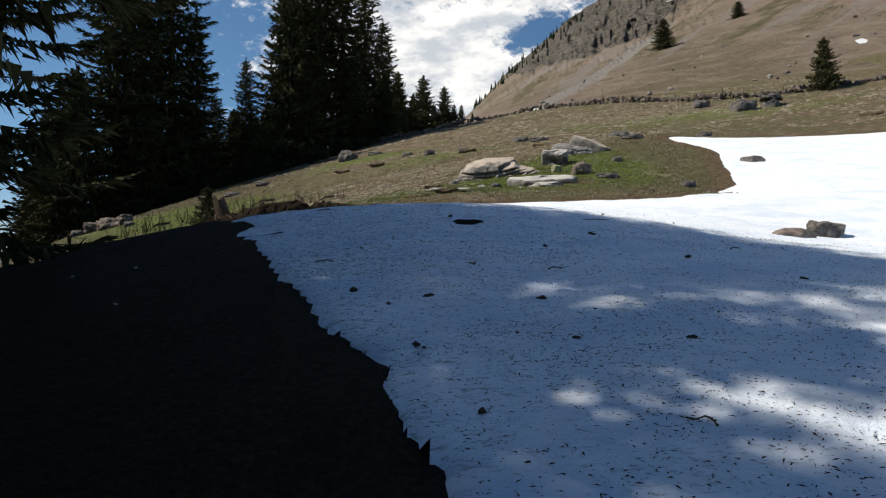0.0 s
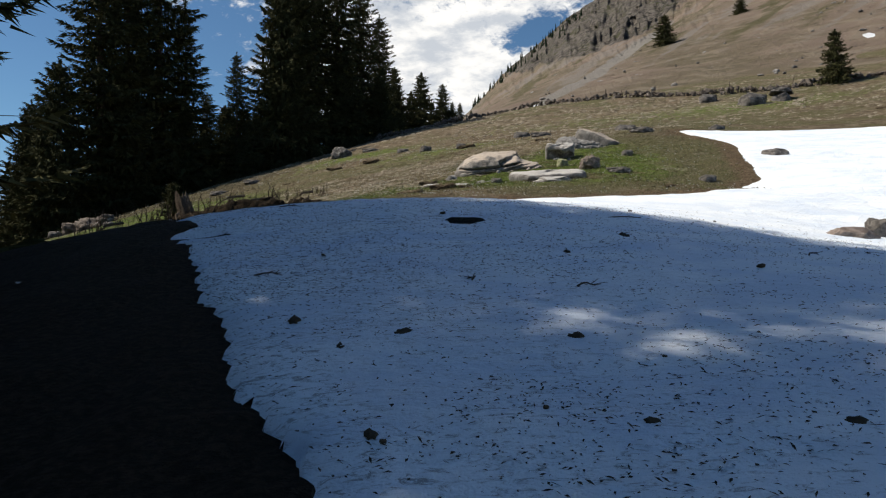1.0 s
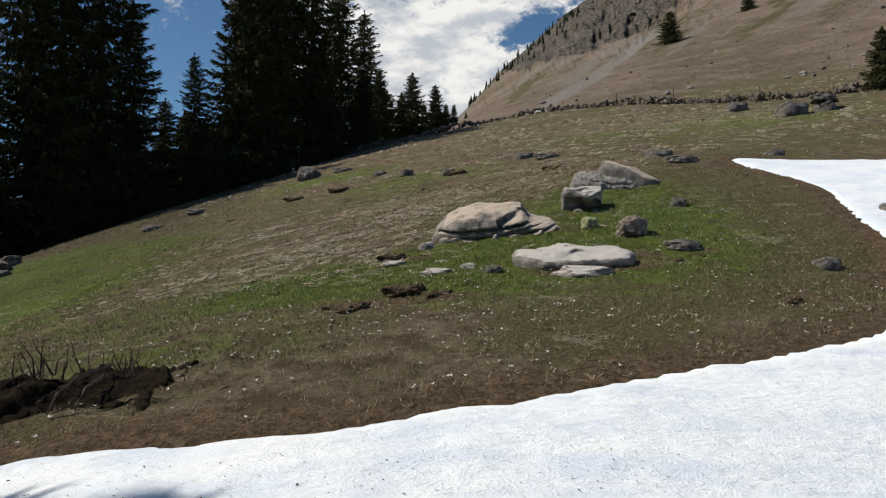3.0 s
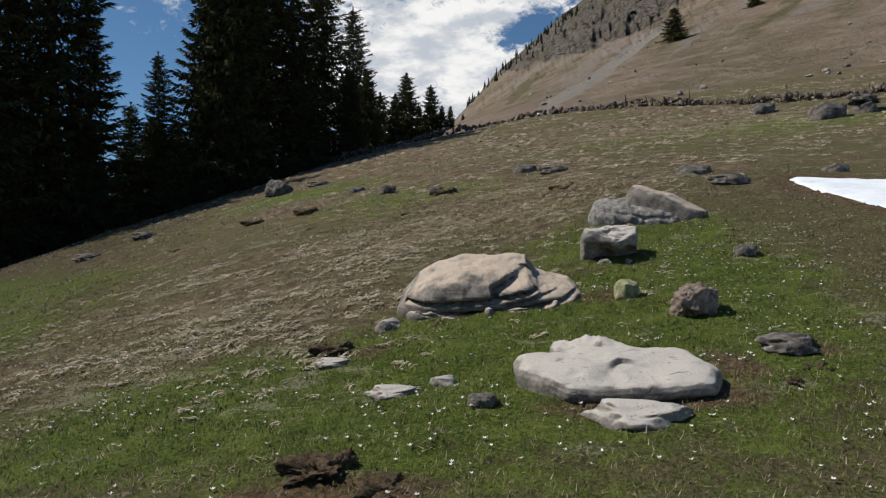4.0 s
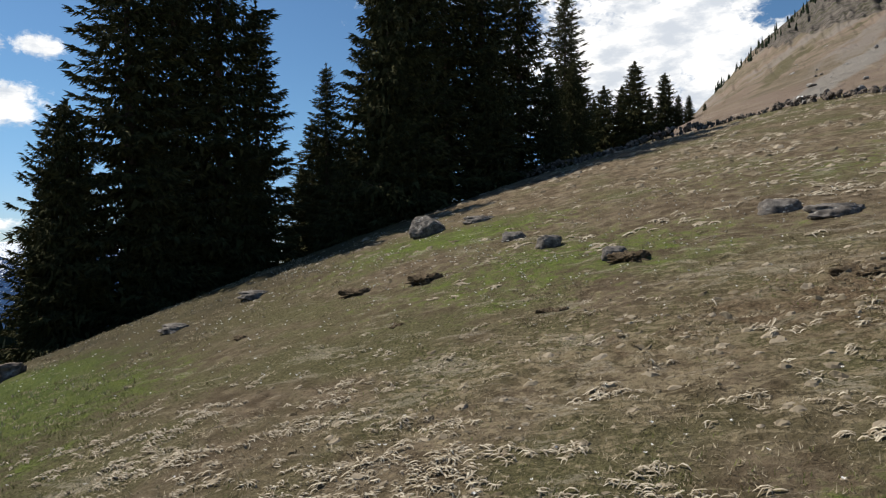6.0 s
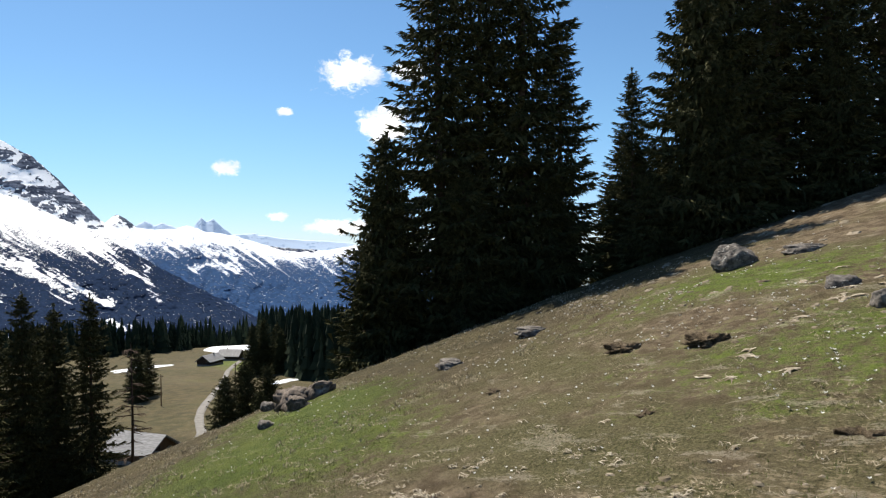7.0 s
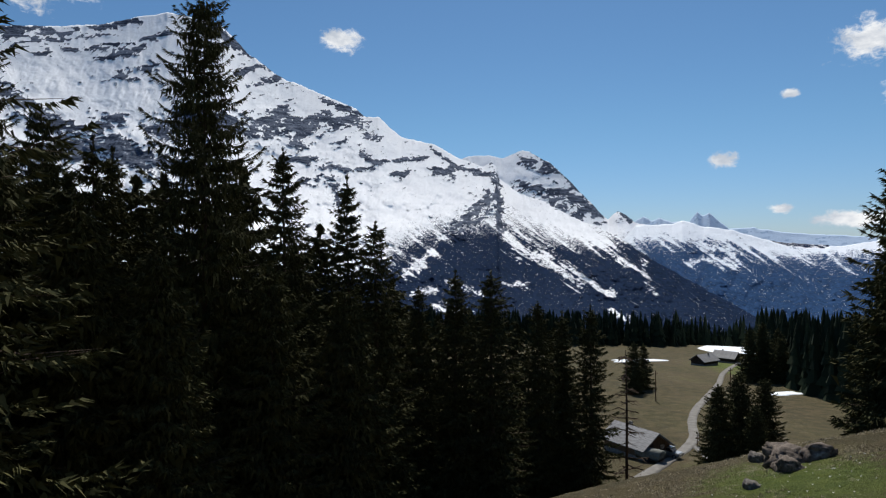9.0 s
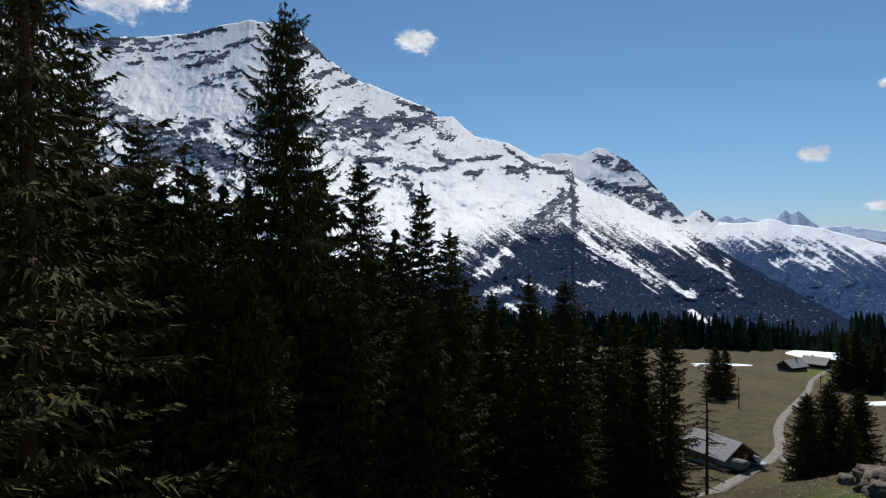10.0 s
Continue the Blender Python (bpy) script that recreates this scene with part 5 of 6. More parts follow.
lay("boulder", hewn("boulder", [(-0.5, 0.05), (-0.42, -0.28), (0.1, -0.42), (0.48, -0.22), (0.5, 0.15), (0.1, 0.4), (-0.35, 0.34)], 0.54, M_PALE, 16.7, 0.34, 0.075, 110, 50),
    4.25, 25.72, -10, 0.10, "pale capped boulder with a dark undercut face", "", (10, 0))
lay("boulder", rock_mesh("boulder", (0.62, 0.5, 0.52), 15, M_BROWN, 5, 0.7, (), 0.26), 4.62, 22.65, 20, 0.02, "reddish-brown rounded rock in the green grass")
lay("boulder", rock_mesh("boulder", (0.42, 0.36, 0.36), 16, M_LICHEN, 4, 0.7, (), 0.12), 3.95, 23.45, 50, 0.02, "pointed rock with yellow-green lichen in the grass")
lay("boulder", rock_mesh("boulder", (1.35, 1.0, 0.95), 17, M_GREY, 5, 0.65, [((-0.5, -0.6, 0.5), 0.8)], 0.13), -6.4, 45.9, 25, 0.02, "grey boulder at the edge of the pasture by the spruces")
lay("boulder", rock_mesh("boulder", (0.85, 0.6, 0.42), 18, M_BROWN, 5, 0.6, (), 0.12), 5.95, 11.6, -10, 0.0, "low brown rock emerging from the snow field")
lay("boulder", rock_mesh("boulder", (0.72, 0.6, 0.50), 19, M_GREY, 5, 0.6, (), 0.15), 6.75, 12.0, 40, -0.08, "knobbly grey rock emerging from the snow field")
lay("boulder", rock_mesh("boulder", (0.85, 0.6, 0.42), 20, M_GREY, 4, 0.65, (), 0.14), 10.7, 23.4, 5, -0.05, "dark rock melting out of the snow field")

slab = rock_mesh("stone", (1.0, 0.66, 0.27), 21, M_PALE, 4, 0.6, [((0.6, -0.6, 0.1), 0.72), ((-0.8, -0.3, 0.2), 0.75), ((-0.2, 0.9, 0.1), 0.7)], 0.20)
ledge = rock_mesh("stone", (1.0, 0.7, 0.26), 27, M_GREY, 4, 0.6, [((0.7, -0.5, 0.1), 0.7), ((-0.6, -0.6, 0.3), 0.8), ((-0.5, 0.8, 0.1), 0.7)], 0.30)
lump = rock_mesh("stone", (0.6, 0.5, 0.42), 22, M_GREY, 4, 0.65, (), 0.16)
shard = rock_mesh("stone", (0.7, 0.4, 0.40), 23, M_PALE, 4, 0.5, [((0.4, -0.5, 0.6), 0.6)], 0.12)
clod = rock_mesh("clod", (0.80, 0.62, 0.34), 24, M_SOD, 5, 0.95, (), 0.75)
rust = rock_mesh("stone", (0.72, 0.58, 0.46), 61, M_RUST, 4, 0.55, [((0.5, -0.5, 0.5), 0.7), ((-0.6, -0.4, 0.4), 0.75)], 0.28)
rust_l = "brown weathered rock on the crest of the pasture"
flat_l, lump_l, clod_l = "flat pale stone lying in the grass", "dark grey stone lying in the pasture", "torn brown clod of sod and roots"
for me_, x, y, turn, k, sink, lb in [
        (slab, 3.05, 19.75, 4, 1.0, 0.06, flat_l), (shard, 0.42, 23.35, 30, 0.6, 0.02, flat_l), 
        (slab, 0.66, 20.95, 15, 0.62, 0.05, flat_l), (shard, 1.17, 21.05, -20, 0.45, 0.04, flat_l), (lump, 1.58, 20.25, 0, 0.5, 0.03, lump_l), (slab, -0.2, 22.2, 10, 0.5, 0.03, flat_l), (clod, -0.25, 22.7, 40, 0.9, 0.08, clod_l), (slab, 2.85, 23.62, 25, 0.6, 0.02, flat_l), (shard, 1.9, 23.3, 70, 0.35, 0.02, flat_l),
        (ledge, 5.2, 21.25, 15, 0.8, 0.02, lump_l), (clod, 4.75, 20.4, 0, 0.5, 0.06, clod_l), (lump, 6.45, 25.1, 10, 0.65, 0.06, lump_l), (clod, 0.2, 19.1, 20, 1.0, 0.1, clod_l), (clod, 0.7, 18.7, 70, 0.8, 0.1, clod_l), (clod, -0.6, 18.4, 0, 1.1, 0.12, clod_l),
        (shard, 4.05, 25.25, 10, 0.35, 0.02, flat_l), (shard, 4.5, 25.3, 60, 0.3, 0.02, flat_l), (lump, 8.55, 33.0, 0, 1.7, 0.3, lump_l), (ledge, 8.6, 30.6, 10, 1.2, 0.0, lump_l), (lump, 12.8, 33.2, 30, 1.3, 0.2, lump_l), (lump, 4.6, 40.0, 0, 1.6, 0.2, lump_l),
        (ledge, 5.6, 38.9, 20, 1.4, 0.1, lump_l), (lump, -0.8, 40.0, 40, 1.1, 0.05, lump_l), (lump, 1.1, 37.3, 10, 0.9, 0.05, lump_l), (clod, 1.5, 36.9, 0, 1.3, 0.1, clod_l), (clod, 5.0, 33.8, 20, 1.2, 0.2, clod_l), (clod, 0.9, 44.3, 0, 2.2, 0.5, clod_l),
        (clod, -5.6, 38.6, 30, 1.3, 0.12, clod_l), (clod, -3.6, 38.5, 10, 1.4, 0.12, clod_l), (ledge, -12.1, 39.3, 0, 1.1, 0.06, lump_l), (rust, -18.5, 37.6, 20, 2.0, 0.1, rust_l), (rust, -19.5, 37.9, 80, 1.6, 0.05, rust_l), (rust, -17.5, 37.1, 160, 1.4, 0.05, rust_l), (rust, -18.1, 38.4, 250, 1.5, 0.0, rust_l), (lump, -20.2, 37.5, 10, 1.1, 0.05, lump_l),
        (lump, -16.3, 35.3, 0, 0.9, 0.05, lump_l), (lump, -2.2, 42.0, 0, 1.2, 0.2, lump_l), (clod, -2.9, 34.9, 0, 0.8, 0.1, clod_l), (clod, 0.4, 34.3, 30, 0.9, 0.12, clod_l), (lump, 7.4, 20.5, 20, 0.8, 0.1, lump_l), (clod, 5.45, 18.0, 0, 0.7, 0.08, clod_l),
        (clod, 5.2, 20.7, 50, 0.6, 0.08, clod_l), (clod, -7.8, 36.6, 0, 0.8, 0.1, clod_l), (ledge, -11.0, 41.8, 30, 1.1, 0.05, lump_l), (ledge, -4.5, 46.5, 20, 1.3, 0.1, lump_l), (lump, 19.9, 52.3, 0, 2.2, 0.2, lump_l), (lump, 21.7, 49.0, 15, 3.2, 0.3, lump_l),
        (lump, 23.9, 49.4, 60, 2.4, 0.3, lump_l), (ledge, 24.0, 49.5, 10, 1.9, -0.5, lump_l), (lump, 29.5, 44.5, 0, 1.6, 0.2, lump_l), (clod, 25.5, 40, 0, 2.0, 0.3, clod_l)]:
    k, sink = (0.8 * k, sink + 0.03) if me_ is clod else (k, sink)
    lay("stone" if me_ is not clod else "clod", me_, x, y, turn, sink, lb, "stones in the pasture", k=k, category="stone" if me_ is not clod else "sod clod")
rs = random.Random(9)
small = [rock_mesh("stone", (1.0, 0.62, 0.30), 71, M_PALE, 3, 0.6, (), 0.3), rock_mesh("stone", (0.6, 0.5, 0.42), 72, M_GREY, 3, 0.65, (), 0.2), rock_mesh("stone", (0.7, 0.4, 0.40), 73, M_PALE, 3, 0.5, (), 0.2)]
for i in range(110):
    th, y = rs.uniform(0.12, 0.75), rs.uniform(66, 170)
    x = th * y
    ob = lay("stone", rs.choice(small), x, y, rs.uniform(0, 360), 0.1, "pale stone scattered on the mountain slope", "stones on the slope", k=rs.uniform(0.3, 1.0), category="stone")
    ob.location.z = float(land(x, y))


# ---- dry stone wall ----
def stone_wall():
    line = [(-7, 62.5), (-2, 63), (4, 64.5), (9, 64.5), (13.5, 61), (18, 57.2), (21, 55.2), (26, 54), (32, 53.4), (40, 52.5), (50, 52)]
    bm, rs_ = bmesh.new(), random.Random(4)
    for (ax, ay), (bx, by) in zip(line, line[1:]):
        n = int(math.hypot(bx - ax, by - ay) / 0.055)
        for k in range(n):
            s = (k + rs_.random()) / n
            x, y = ax + (bx - ax) * s + rs_.gauss(0, 0.16), ay + (by - ay) * s + rs_.gauss(0, 0.20)
            r = rs_.uniform(0.06, 0.17) * (1.7 if rs_.random() < 0.08 else 1)
            z = float(land(x, y)) + rs_.random() * (0.36 + 0.14 * math.sin(0.9 * x))
            made = bmesh.ops.create_icosphere(bm, subdivisions=1, radius=1, matrix=Matrix.Translation((x, y, z)) @ Euler((rs_.random() * 6, rs_.random() * 6, rs_.random() * 6)).to_matrix().to_4x4() @ Matrix.Diagonal((r * 1.4, r, r * 0.7, 1)))["verts"]
            for v in made:
                v.co += Vector((rs_.gauss(0, 0.12), rs_.gauss(0, 0.12), rs_.gauss(0, 0.12))) * r
    me_ = bpy.data.meshes.new("stone_wall")
    bm.to_mesh(me_)
    bm.free()
    me_.materials.append(M_RUST)
    tagged(new("stone_wall", me_), "tumbled dry stone wall along the top of the pasture", "wall", kind="structure")


stone_wall()


def fence_post(x, y, h, lean):
    ob = part("fence_post", rod([(0, 0, -0.2), (0.02, 0, h * 0.4), (lean * h, 0, h * 0.8)], 0.04, 0.03, 7), M_TWIG)
    ob.location = (x, y, float(land(x, y)))
    return tagged(ob, "weathered wooden fence post leaning at the stone wall", "post", "posts at the wall")


for x, y, h, lean in [(14.2, 60.3, 1.15, 0.04), (15.4, 59.3, 0.9, -0.1), (17.6, 57.5, 1.2, 0.02), (20.5, 55.4, 0.8, 0.12), (22.6, 54.8, 1.25, -0.03), (27.0, 53.8, 1.0, 0.1), (31.2, 53.4, 1.1, -0.06)]:
    fence_post(x, y, h, lean)


# ---- valley: track, cabins, car, poles, snow patches ----
def strip(name, line, width, mat, label, category):
    """A thin raised band along a line on the land."""
    pts = []
    for (ax, ay), (bx, by) in zip(line, line[1:]):
        n = max(2, int(math.hypot(bx - ax, by - ay) / 2.5))
        pts += [(ax + (bx - ax) * k / n, ay + (by - ay) * k / n) for k in range(n)]
    pts = np.array(pts + [line[-1]])
    for _ in range(6):
        pts[1:-1] = 0.25 * pts[:-2] + 0.5 * pts[1:-1] + 0.25 * pts[2:]
    d = np.gradient(pts, axis=0)
    d /= np.linalg.norm(d, axis=1)[:, None]
    side = np.stack([-d[:, 1], d[:, 0]], 1)
    offs = [-0.5, -0.46, -0.2, 0.0, 0.2, 0.46, 0.5]
    V = []
    for o in offs:
        q = pts + side * (o * width * (1 + 0.12 * vnoise(pts[:, :1] / 3 + o * 7, pts[:, 1:] / 3)))
        V.append(np.column_stack([q, land(q[:, 0], q[:, 1]) + (0.22 if abs(o) < 0.48 else -0.3)]))
    V = np.concatenate(V)
    return tagged(new(name, mesh_of(name, V, grid_faces(len(pts), len(offs))[:, ::-1], mat)), label, category, kind="structure")


strip("road", [(-84, 51), (-93.3, 58.6), (-103.2, 66.2), (-111.5, 72.1), (-119.4, 76.8), (-127, 79.5), (-135.3, 82.4), (-152.7, 90.7), (-175.6, 103.8), (-199.4, 117.4), (-229.5, 132.3), (-255.4, 147.9), (-272.3, 159.1), (-310, 185)], 1.9,
      M_GRAVEL, "pale gravel track winding across the valley meadow", "road")
strip("path", [(-112.5, 73.6), (-104, 73), (-98, 70.5), (-95, 66.0), (-88, 64)], 1.2, M_GRAVEL, "trodden gravel footpath leaving the track", "path")


def patch(name, cx, cy, rx, ry, turn, label, seed):
    """A flat drift of snow with a wavy rim."""
    V, n = [], 40
    c, s = math.cos(radians(turn)), math.sin(radians(turn))
    rings = (0.0, 0.5, 0.9, 1.0)
    for k in rings:
        for j in range(n):
            a = 2 * math.pi * j / n
            w = k * (1 + 0.4 * float(vnoise(math.cos(a) * 2 + seed, math.sin(a) * 2)))
            x, y = rx * w * math.cos(a), ry * w * math.sin(a)
            X, Y = cx + c * x - s * y, cy + s * x + c * y
            V.append((X, Y, float(land(X, Y)) + (0.16 if k < 0.95 else -0.3)))
    Fc = []
    for r in range(len(rings) - 1):
        for j in range(n):
            Fc.append((r * n + j, (r + 1) * n + j, (r + 1) * n + (j + 1) % n, r * n + (j + 1) % n))
    return tagged(new(name, mesh_of(name, V, Fc, M_SNOW)), label, "snow", "snow patches")


patch("snow_patch", -277, 117, 6.5, 14, 25, "long thin snow drift remaining on the valley meadow", 1)
patch("snow_patch", -367, 215, 50, 24, 148, "large snow drift behind the huts", 3)
patch("snow_patch", -182, 128, 3.2, 7, 25, "small snow drift on the valley meadow", 5)
for i, (x, y, a, b) in enumerate([(-56, 33, 1.5, 1.0), (-62, 38, 2.0, 1.2), (-58, 41, 1.2, 0.8), (-52, 28, 1.4, 0.8), (-66, 34, 2.0, 1.0), (-70, 45, 2.2, 1.2), (-60, 24, 2.5, 1.5), (-48, 38, 1.0, 0.7)]):
    patch("snow_patch", x, y, a, b, 40 * i, "small snow drift between the lower spruces", 7 + i)


def cabin(x, y, turn, sx_, sy_, eave, ridge_h, mats, label, group, sink=0.6):
    """A gabled hut: plinth, four walls, two roof planes, gable boards, door and window."""
    wall_m, roof_m = mats
    ob = new("cabin")
    ob.matrix_basis = Matrix.Translation((x, y, float(land(x, y)) - 0.1)) @ Matrix.Rotation(radians(turn), 4, "Z")
    part("plinth", box(sx_ + 0.1, sy_ + 0.1, 0.9 + sink, 0, 0, -sink, 0.04), M_STONEBASE, ob)
    t = 0.22
    for s in (-1, 1):
        part("wall", box(sx_ - 2 * t, t, eave - 0.9, 0, s * (sy_ - t) / 2, 0.9), wall_m, ob)
        bm = bmesh.new()
        x0 = s * (sx_ / 2)
        x1 = x0 - s * t
        out = [(-sy_ / 2, 0.9), (sy_ / 2, 0.9), (sy_ / 2, eave), (0, ridge_h), (-sy_ / 2, eave)]
        a = [bm.verts.new((x0, q, z)) for q, z in out]
        b = [bm.verts.new((x1, q, z)) for q, z in out]
        bm.faces.new(a)
        bm.faces.new(b[::-1])
        for k in range(5):
            bm.faces.new((a[k], b[k], b[(k + 1) % 5], a[(k + 1) % 5]))
        bmesh.ops.recalc_face_normals(bm, faces=bm.faces)
        part("gable_wall", bm, wall_m, ob)
        slope = math.atan2(ridge_h - eave, sy_ / 2)
        ln = math.hypot(ridge_h - eave, sy_ / 2) + 0.7
        m = Matrix.Rotation(-s * slope, 4, "X")
        roof = part("roof", box(sx_ + 1.4, ln, 0.16, 0, s * (ln / 2 * math.cos(slope)), 0.0, 0.02, turn=m), roof_m, ob)
        roof.location.z = ridge_h + 0.05 - ln / 2 * math.sin(slope)
        for k in range(6):
            course = part("shingle_course", box(sx_ + 1.42, ln / 6 + 0.05, 0.05, 0, 0, 0, turn=m), roof_m, roof)
            course.location = (0, s * ((k + 0.5) * ln / 6) * math.cos(slope), ln / 2 * math.sin(slope) - (k + 0.5) * ln / 6 * math.sin(slope) + 0.16)
    door = part("door", box(0.08, 1.1, 2.0, sx_ / 2 + 0.03, -sy_ * 0.2, 0.9), M_DARKWOOD, ob)
    part("handle", box(0.06, 0.06, 0.18, sx_ / 2 + 0.09, -sy_ * 0.2 + 0.4, 1.85), M_TYRE, door)
    win = part("window", box(0.06, 1.0, 0.8, sx_ / 2 + 0.03, sy_ * 0.22, 1.7), M_CARGLASS, ob)
    part("frame", box(0.09, 1.15, 0.08, sx_ / 2 + 0.04, sy_ * 0.22, 1.62), M_DARKWOOD, win)
    part("chimney", box(0.5, 0.5, 1.1, -sx_ * 0.2, 0.5, ridge_h - 0.4, 0.03), M_STONEBASE, ob)
    return tagged(ob, label, "cabin", group)


cabin(-107.0, 61.6, 27, 8.6, 6.0, 2.3, 4.3, (M_TIMBER, M_SHINGLE), "brown timber alpine cabin with a grey shingle roof", "valley cabins")
cabin(-263, 140.5, -60, 8.5, 6.2, 2.2, 4.3, (M_DARKWOOD, M_SHINGLE), "dark wooden hut with a grey roof beside the track", "valley cabins")
cabin(-277, 156.0, 40, 9.0, 6.5, 2.4, 4.6, (M_DARKWOOD, M_SHINGLE), "dark low hut at the end of the track", "valley cabins")


def car(x, y, turn):
    ob = new("car")
    ob.matrix_basis = Matrix.Translation((x, y, float(land(x, y)) + 0.2)) @ Matrix.Rotation(radians(turn), 4, "Z")
    part("body", box(4.2, 1.75, 0.62, 0, 0, 0.3, 0.14), M_CARPAINT, ob)
    bm = box(2.4, 1.55, 0.58, -0.2, 0, 0.92, 0.12)
    for v in bm.verts:
        if v.co.z > 1.2:
            v.co.x = -0.2 + (v.co.x + 0.2) * 0.72
    part("cab_glass", bm, M_CARGLASS, ob, "dark window glass")
    part("roof_panel", box(1.7, 1.4, 0.06, -0.2, 0, 1.47, 0.02), M_CARPAINT, ob)
    for sx_ in (-1.3, 1.3):
        for sy_ in (-0.8, 0.8):
            w = part("wheel", rod([(sx_, sy_ - 0.1, 0.32), (sx_, sy_ + 0.1, 0.32)], 0.32, 0.32, 16), M_TYRE, ob)
            part("rim", rod([(sx_, sy_ - 0.11, 0.32), (sx_, sy_ + 0.11, 0.32)], 0.19, 0.19, 12), M_CARPAINT, w)
    for s in (-0.6, 0.6):
        part("headlight", box(0.06, 0.3, 0.14, 2.09, s, 0.62, 0.02), M_CARPAINT, ob)
    return tagged(ob, "silver car parked beside the timber cabin", "car")


car(-104.6, 66.2, 40)


def trailer(x, y, turn):
    """A covered hay cart: round tarpaulin on a bed with two wheels."""
    ob = new("covered_cart")
    ob.matrix_basis = Matrix.Translation((x, y, float(land(x, y)) + 0.1)) @ Matrix.Rotation(radians(turn), 4, "Z")
    bm = rod([(-2.0, 0, 1.0), (-1.9, 0, 1.05), (1.9, 0, 1.05), (2.0, 0, 1.0)], 1.0, 1.0, 18)
    part("tarpaulin", bm, M_TARP, ob, soft=True)
    part("bed", box(4.0, 1.7, 0.25, 0, 0, 0.4, 0.03), M_DARKWOOD, ob)
    for s in (-0.95, 0.95):
        part("wheel", rod([(0, s - 0.1, 0.4), (0, s + 0.1, 0.4)], 0.4, 0.4, 14), M_TYRE, ob)
    return tagged(ob, "covered farm cart under a faded tarpaulin by the cabin", "cart")


trailer(-101.6, 62.0, 45)


def pole(x, y, h, label):
    ob = new("utility_pole")
    ob.matrix_basis = Matrix.Translation((x, y, float(land(x, y)) - 0.3))
    part("mast", rod([(0, 0, 0), (0, 0, h)], 0.16, 0.11, 8), M_TIMBER, ob)
    part("crossarm", box(0.12, 1.2, 0.12, 0, 0, h - 0.7, 0.01), M_TIMBER, ob)
    for s in (-0.45, 0.45):
        part("insulator", rod([(0, s, h - 0.6), (0, s, h - 0.42)], 0.06, 0.04, 8), M_STONEBASE, ob)
    return tagged(ob, label, "pole", "poles by the track")


pole(-164.3, 85.4, 8.0, "wooden utility pole on the valley meadow")
pole(-174.3, 109.2, 8.0, "wooden utility pole beside the gravel track")
post = new("marker_post")
post.matrix_basis = Matrix.Translation((-111.7, 73.8, float(land(-111.7, 73.8)) - 0.1))
part("post", rod([(0, 0, 0), (0, 0, 2.1)], 0.07, 0.06, 8), M_TIMBER, post)
part("sign_board", box(0.05, 0.7, 0.2, 0.06, 0, 1.7, 0.01), M_TIMBER, post)
tagged(post, "small wooden signpost at the bend of the track", "signpost")


# ---- bare larch below the pasture ----
def bare_larch(x, y, h):
    ob = new("bare_larch")
    ob.matrix_basis = Matrix.Translation((x, y, at_ground(x, y) - 0.2))
    rs_ = random.Random(12)
    part("trunk", rod([(0, 0, 0), (0.1, 0, h * 0.3), (0.0, 0.08, h * 0.65), (0.03, 0, h)], 0.20, 0.03, 8), M_BARK, ob)
    for k in range(34):
        z = h * rs_.uniform(0.3, 0.97)
        a, ln = rs_.uniform(0, 6.28), rs_.uniform(0.5, 1.0) * 2.6 * (1.08 - z / h) + 0.25
        d = Vector((math.cos(a), math.sin(a), 0))
        bm = rod([Vector((0, 0, z)), Vector((0, 0, z)) + d * ln * 0.5 + Vector((0, 0, -0.05 * ln)), Vector((0, 0, z)) + d * ln + Vector((0, 0, 0.1 * ln - 0.15))], 0.065, 0.025, 4)
        for j in range(9):
            s = rs_.uniform(0.3, 0.95)
            p = Vector((0, 0, z)) + d * ln * s
            side = Vector((-d.y, d.x, 0)) * rs_.choice((-1, 1)) + d * 0.5 + Vector((0, 0, -0.5))
            rod([p, p + side * rs_.uniform(0.3, 0.7)], 0.028, 0.012, 3, bm)
        part("branch", bm, M_BARK, ob)
    return tagged(ob, "thin bare larch without needles below the pasture", "tree")


lx, ly = from_eye(72.7, 60)
bare_larch(lx, ly, 11.86 + 60 * math.tan(radians(-8.6)) - at_ground(lx, ly))


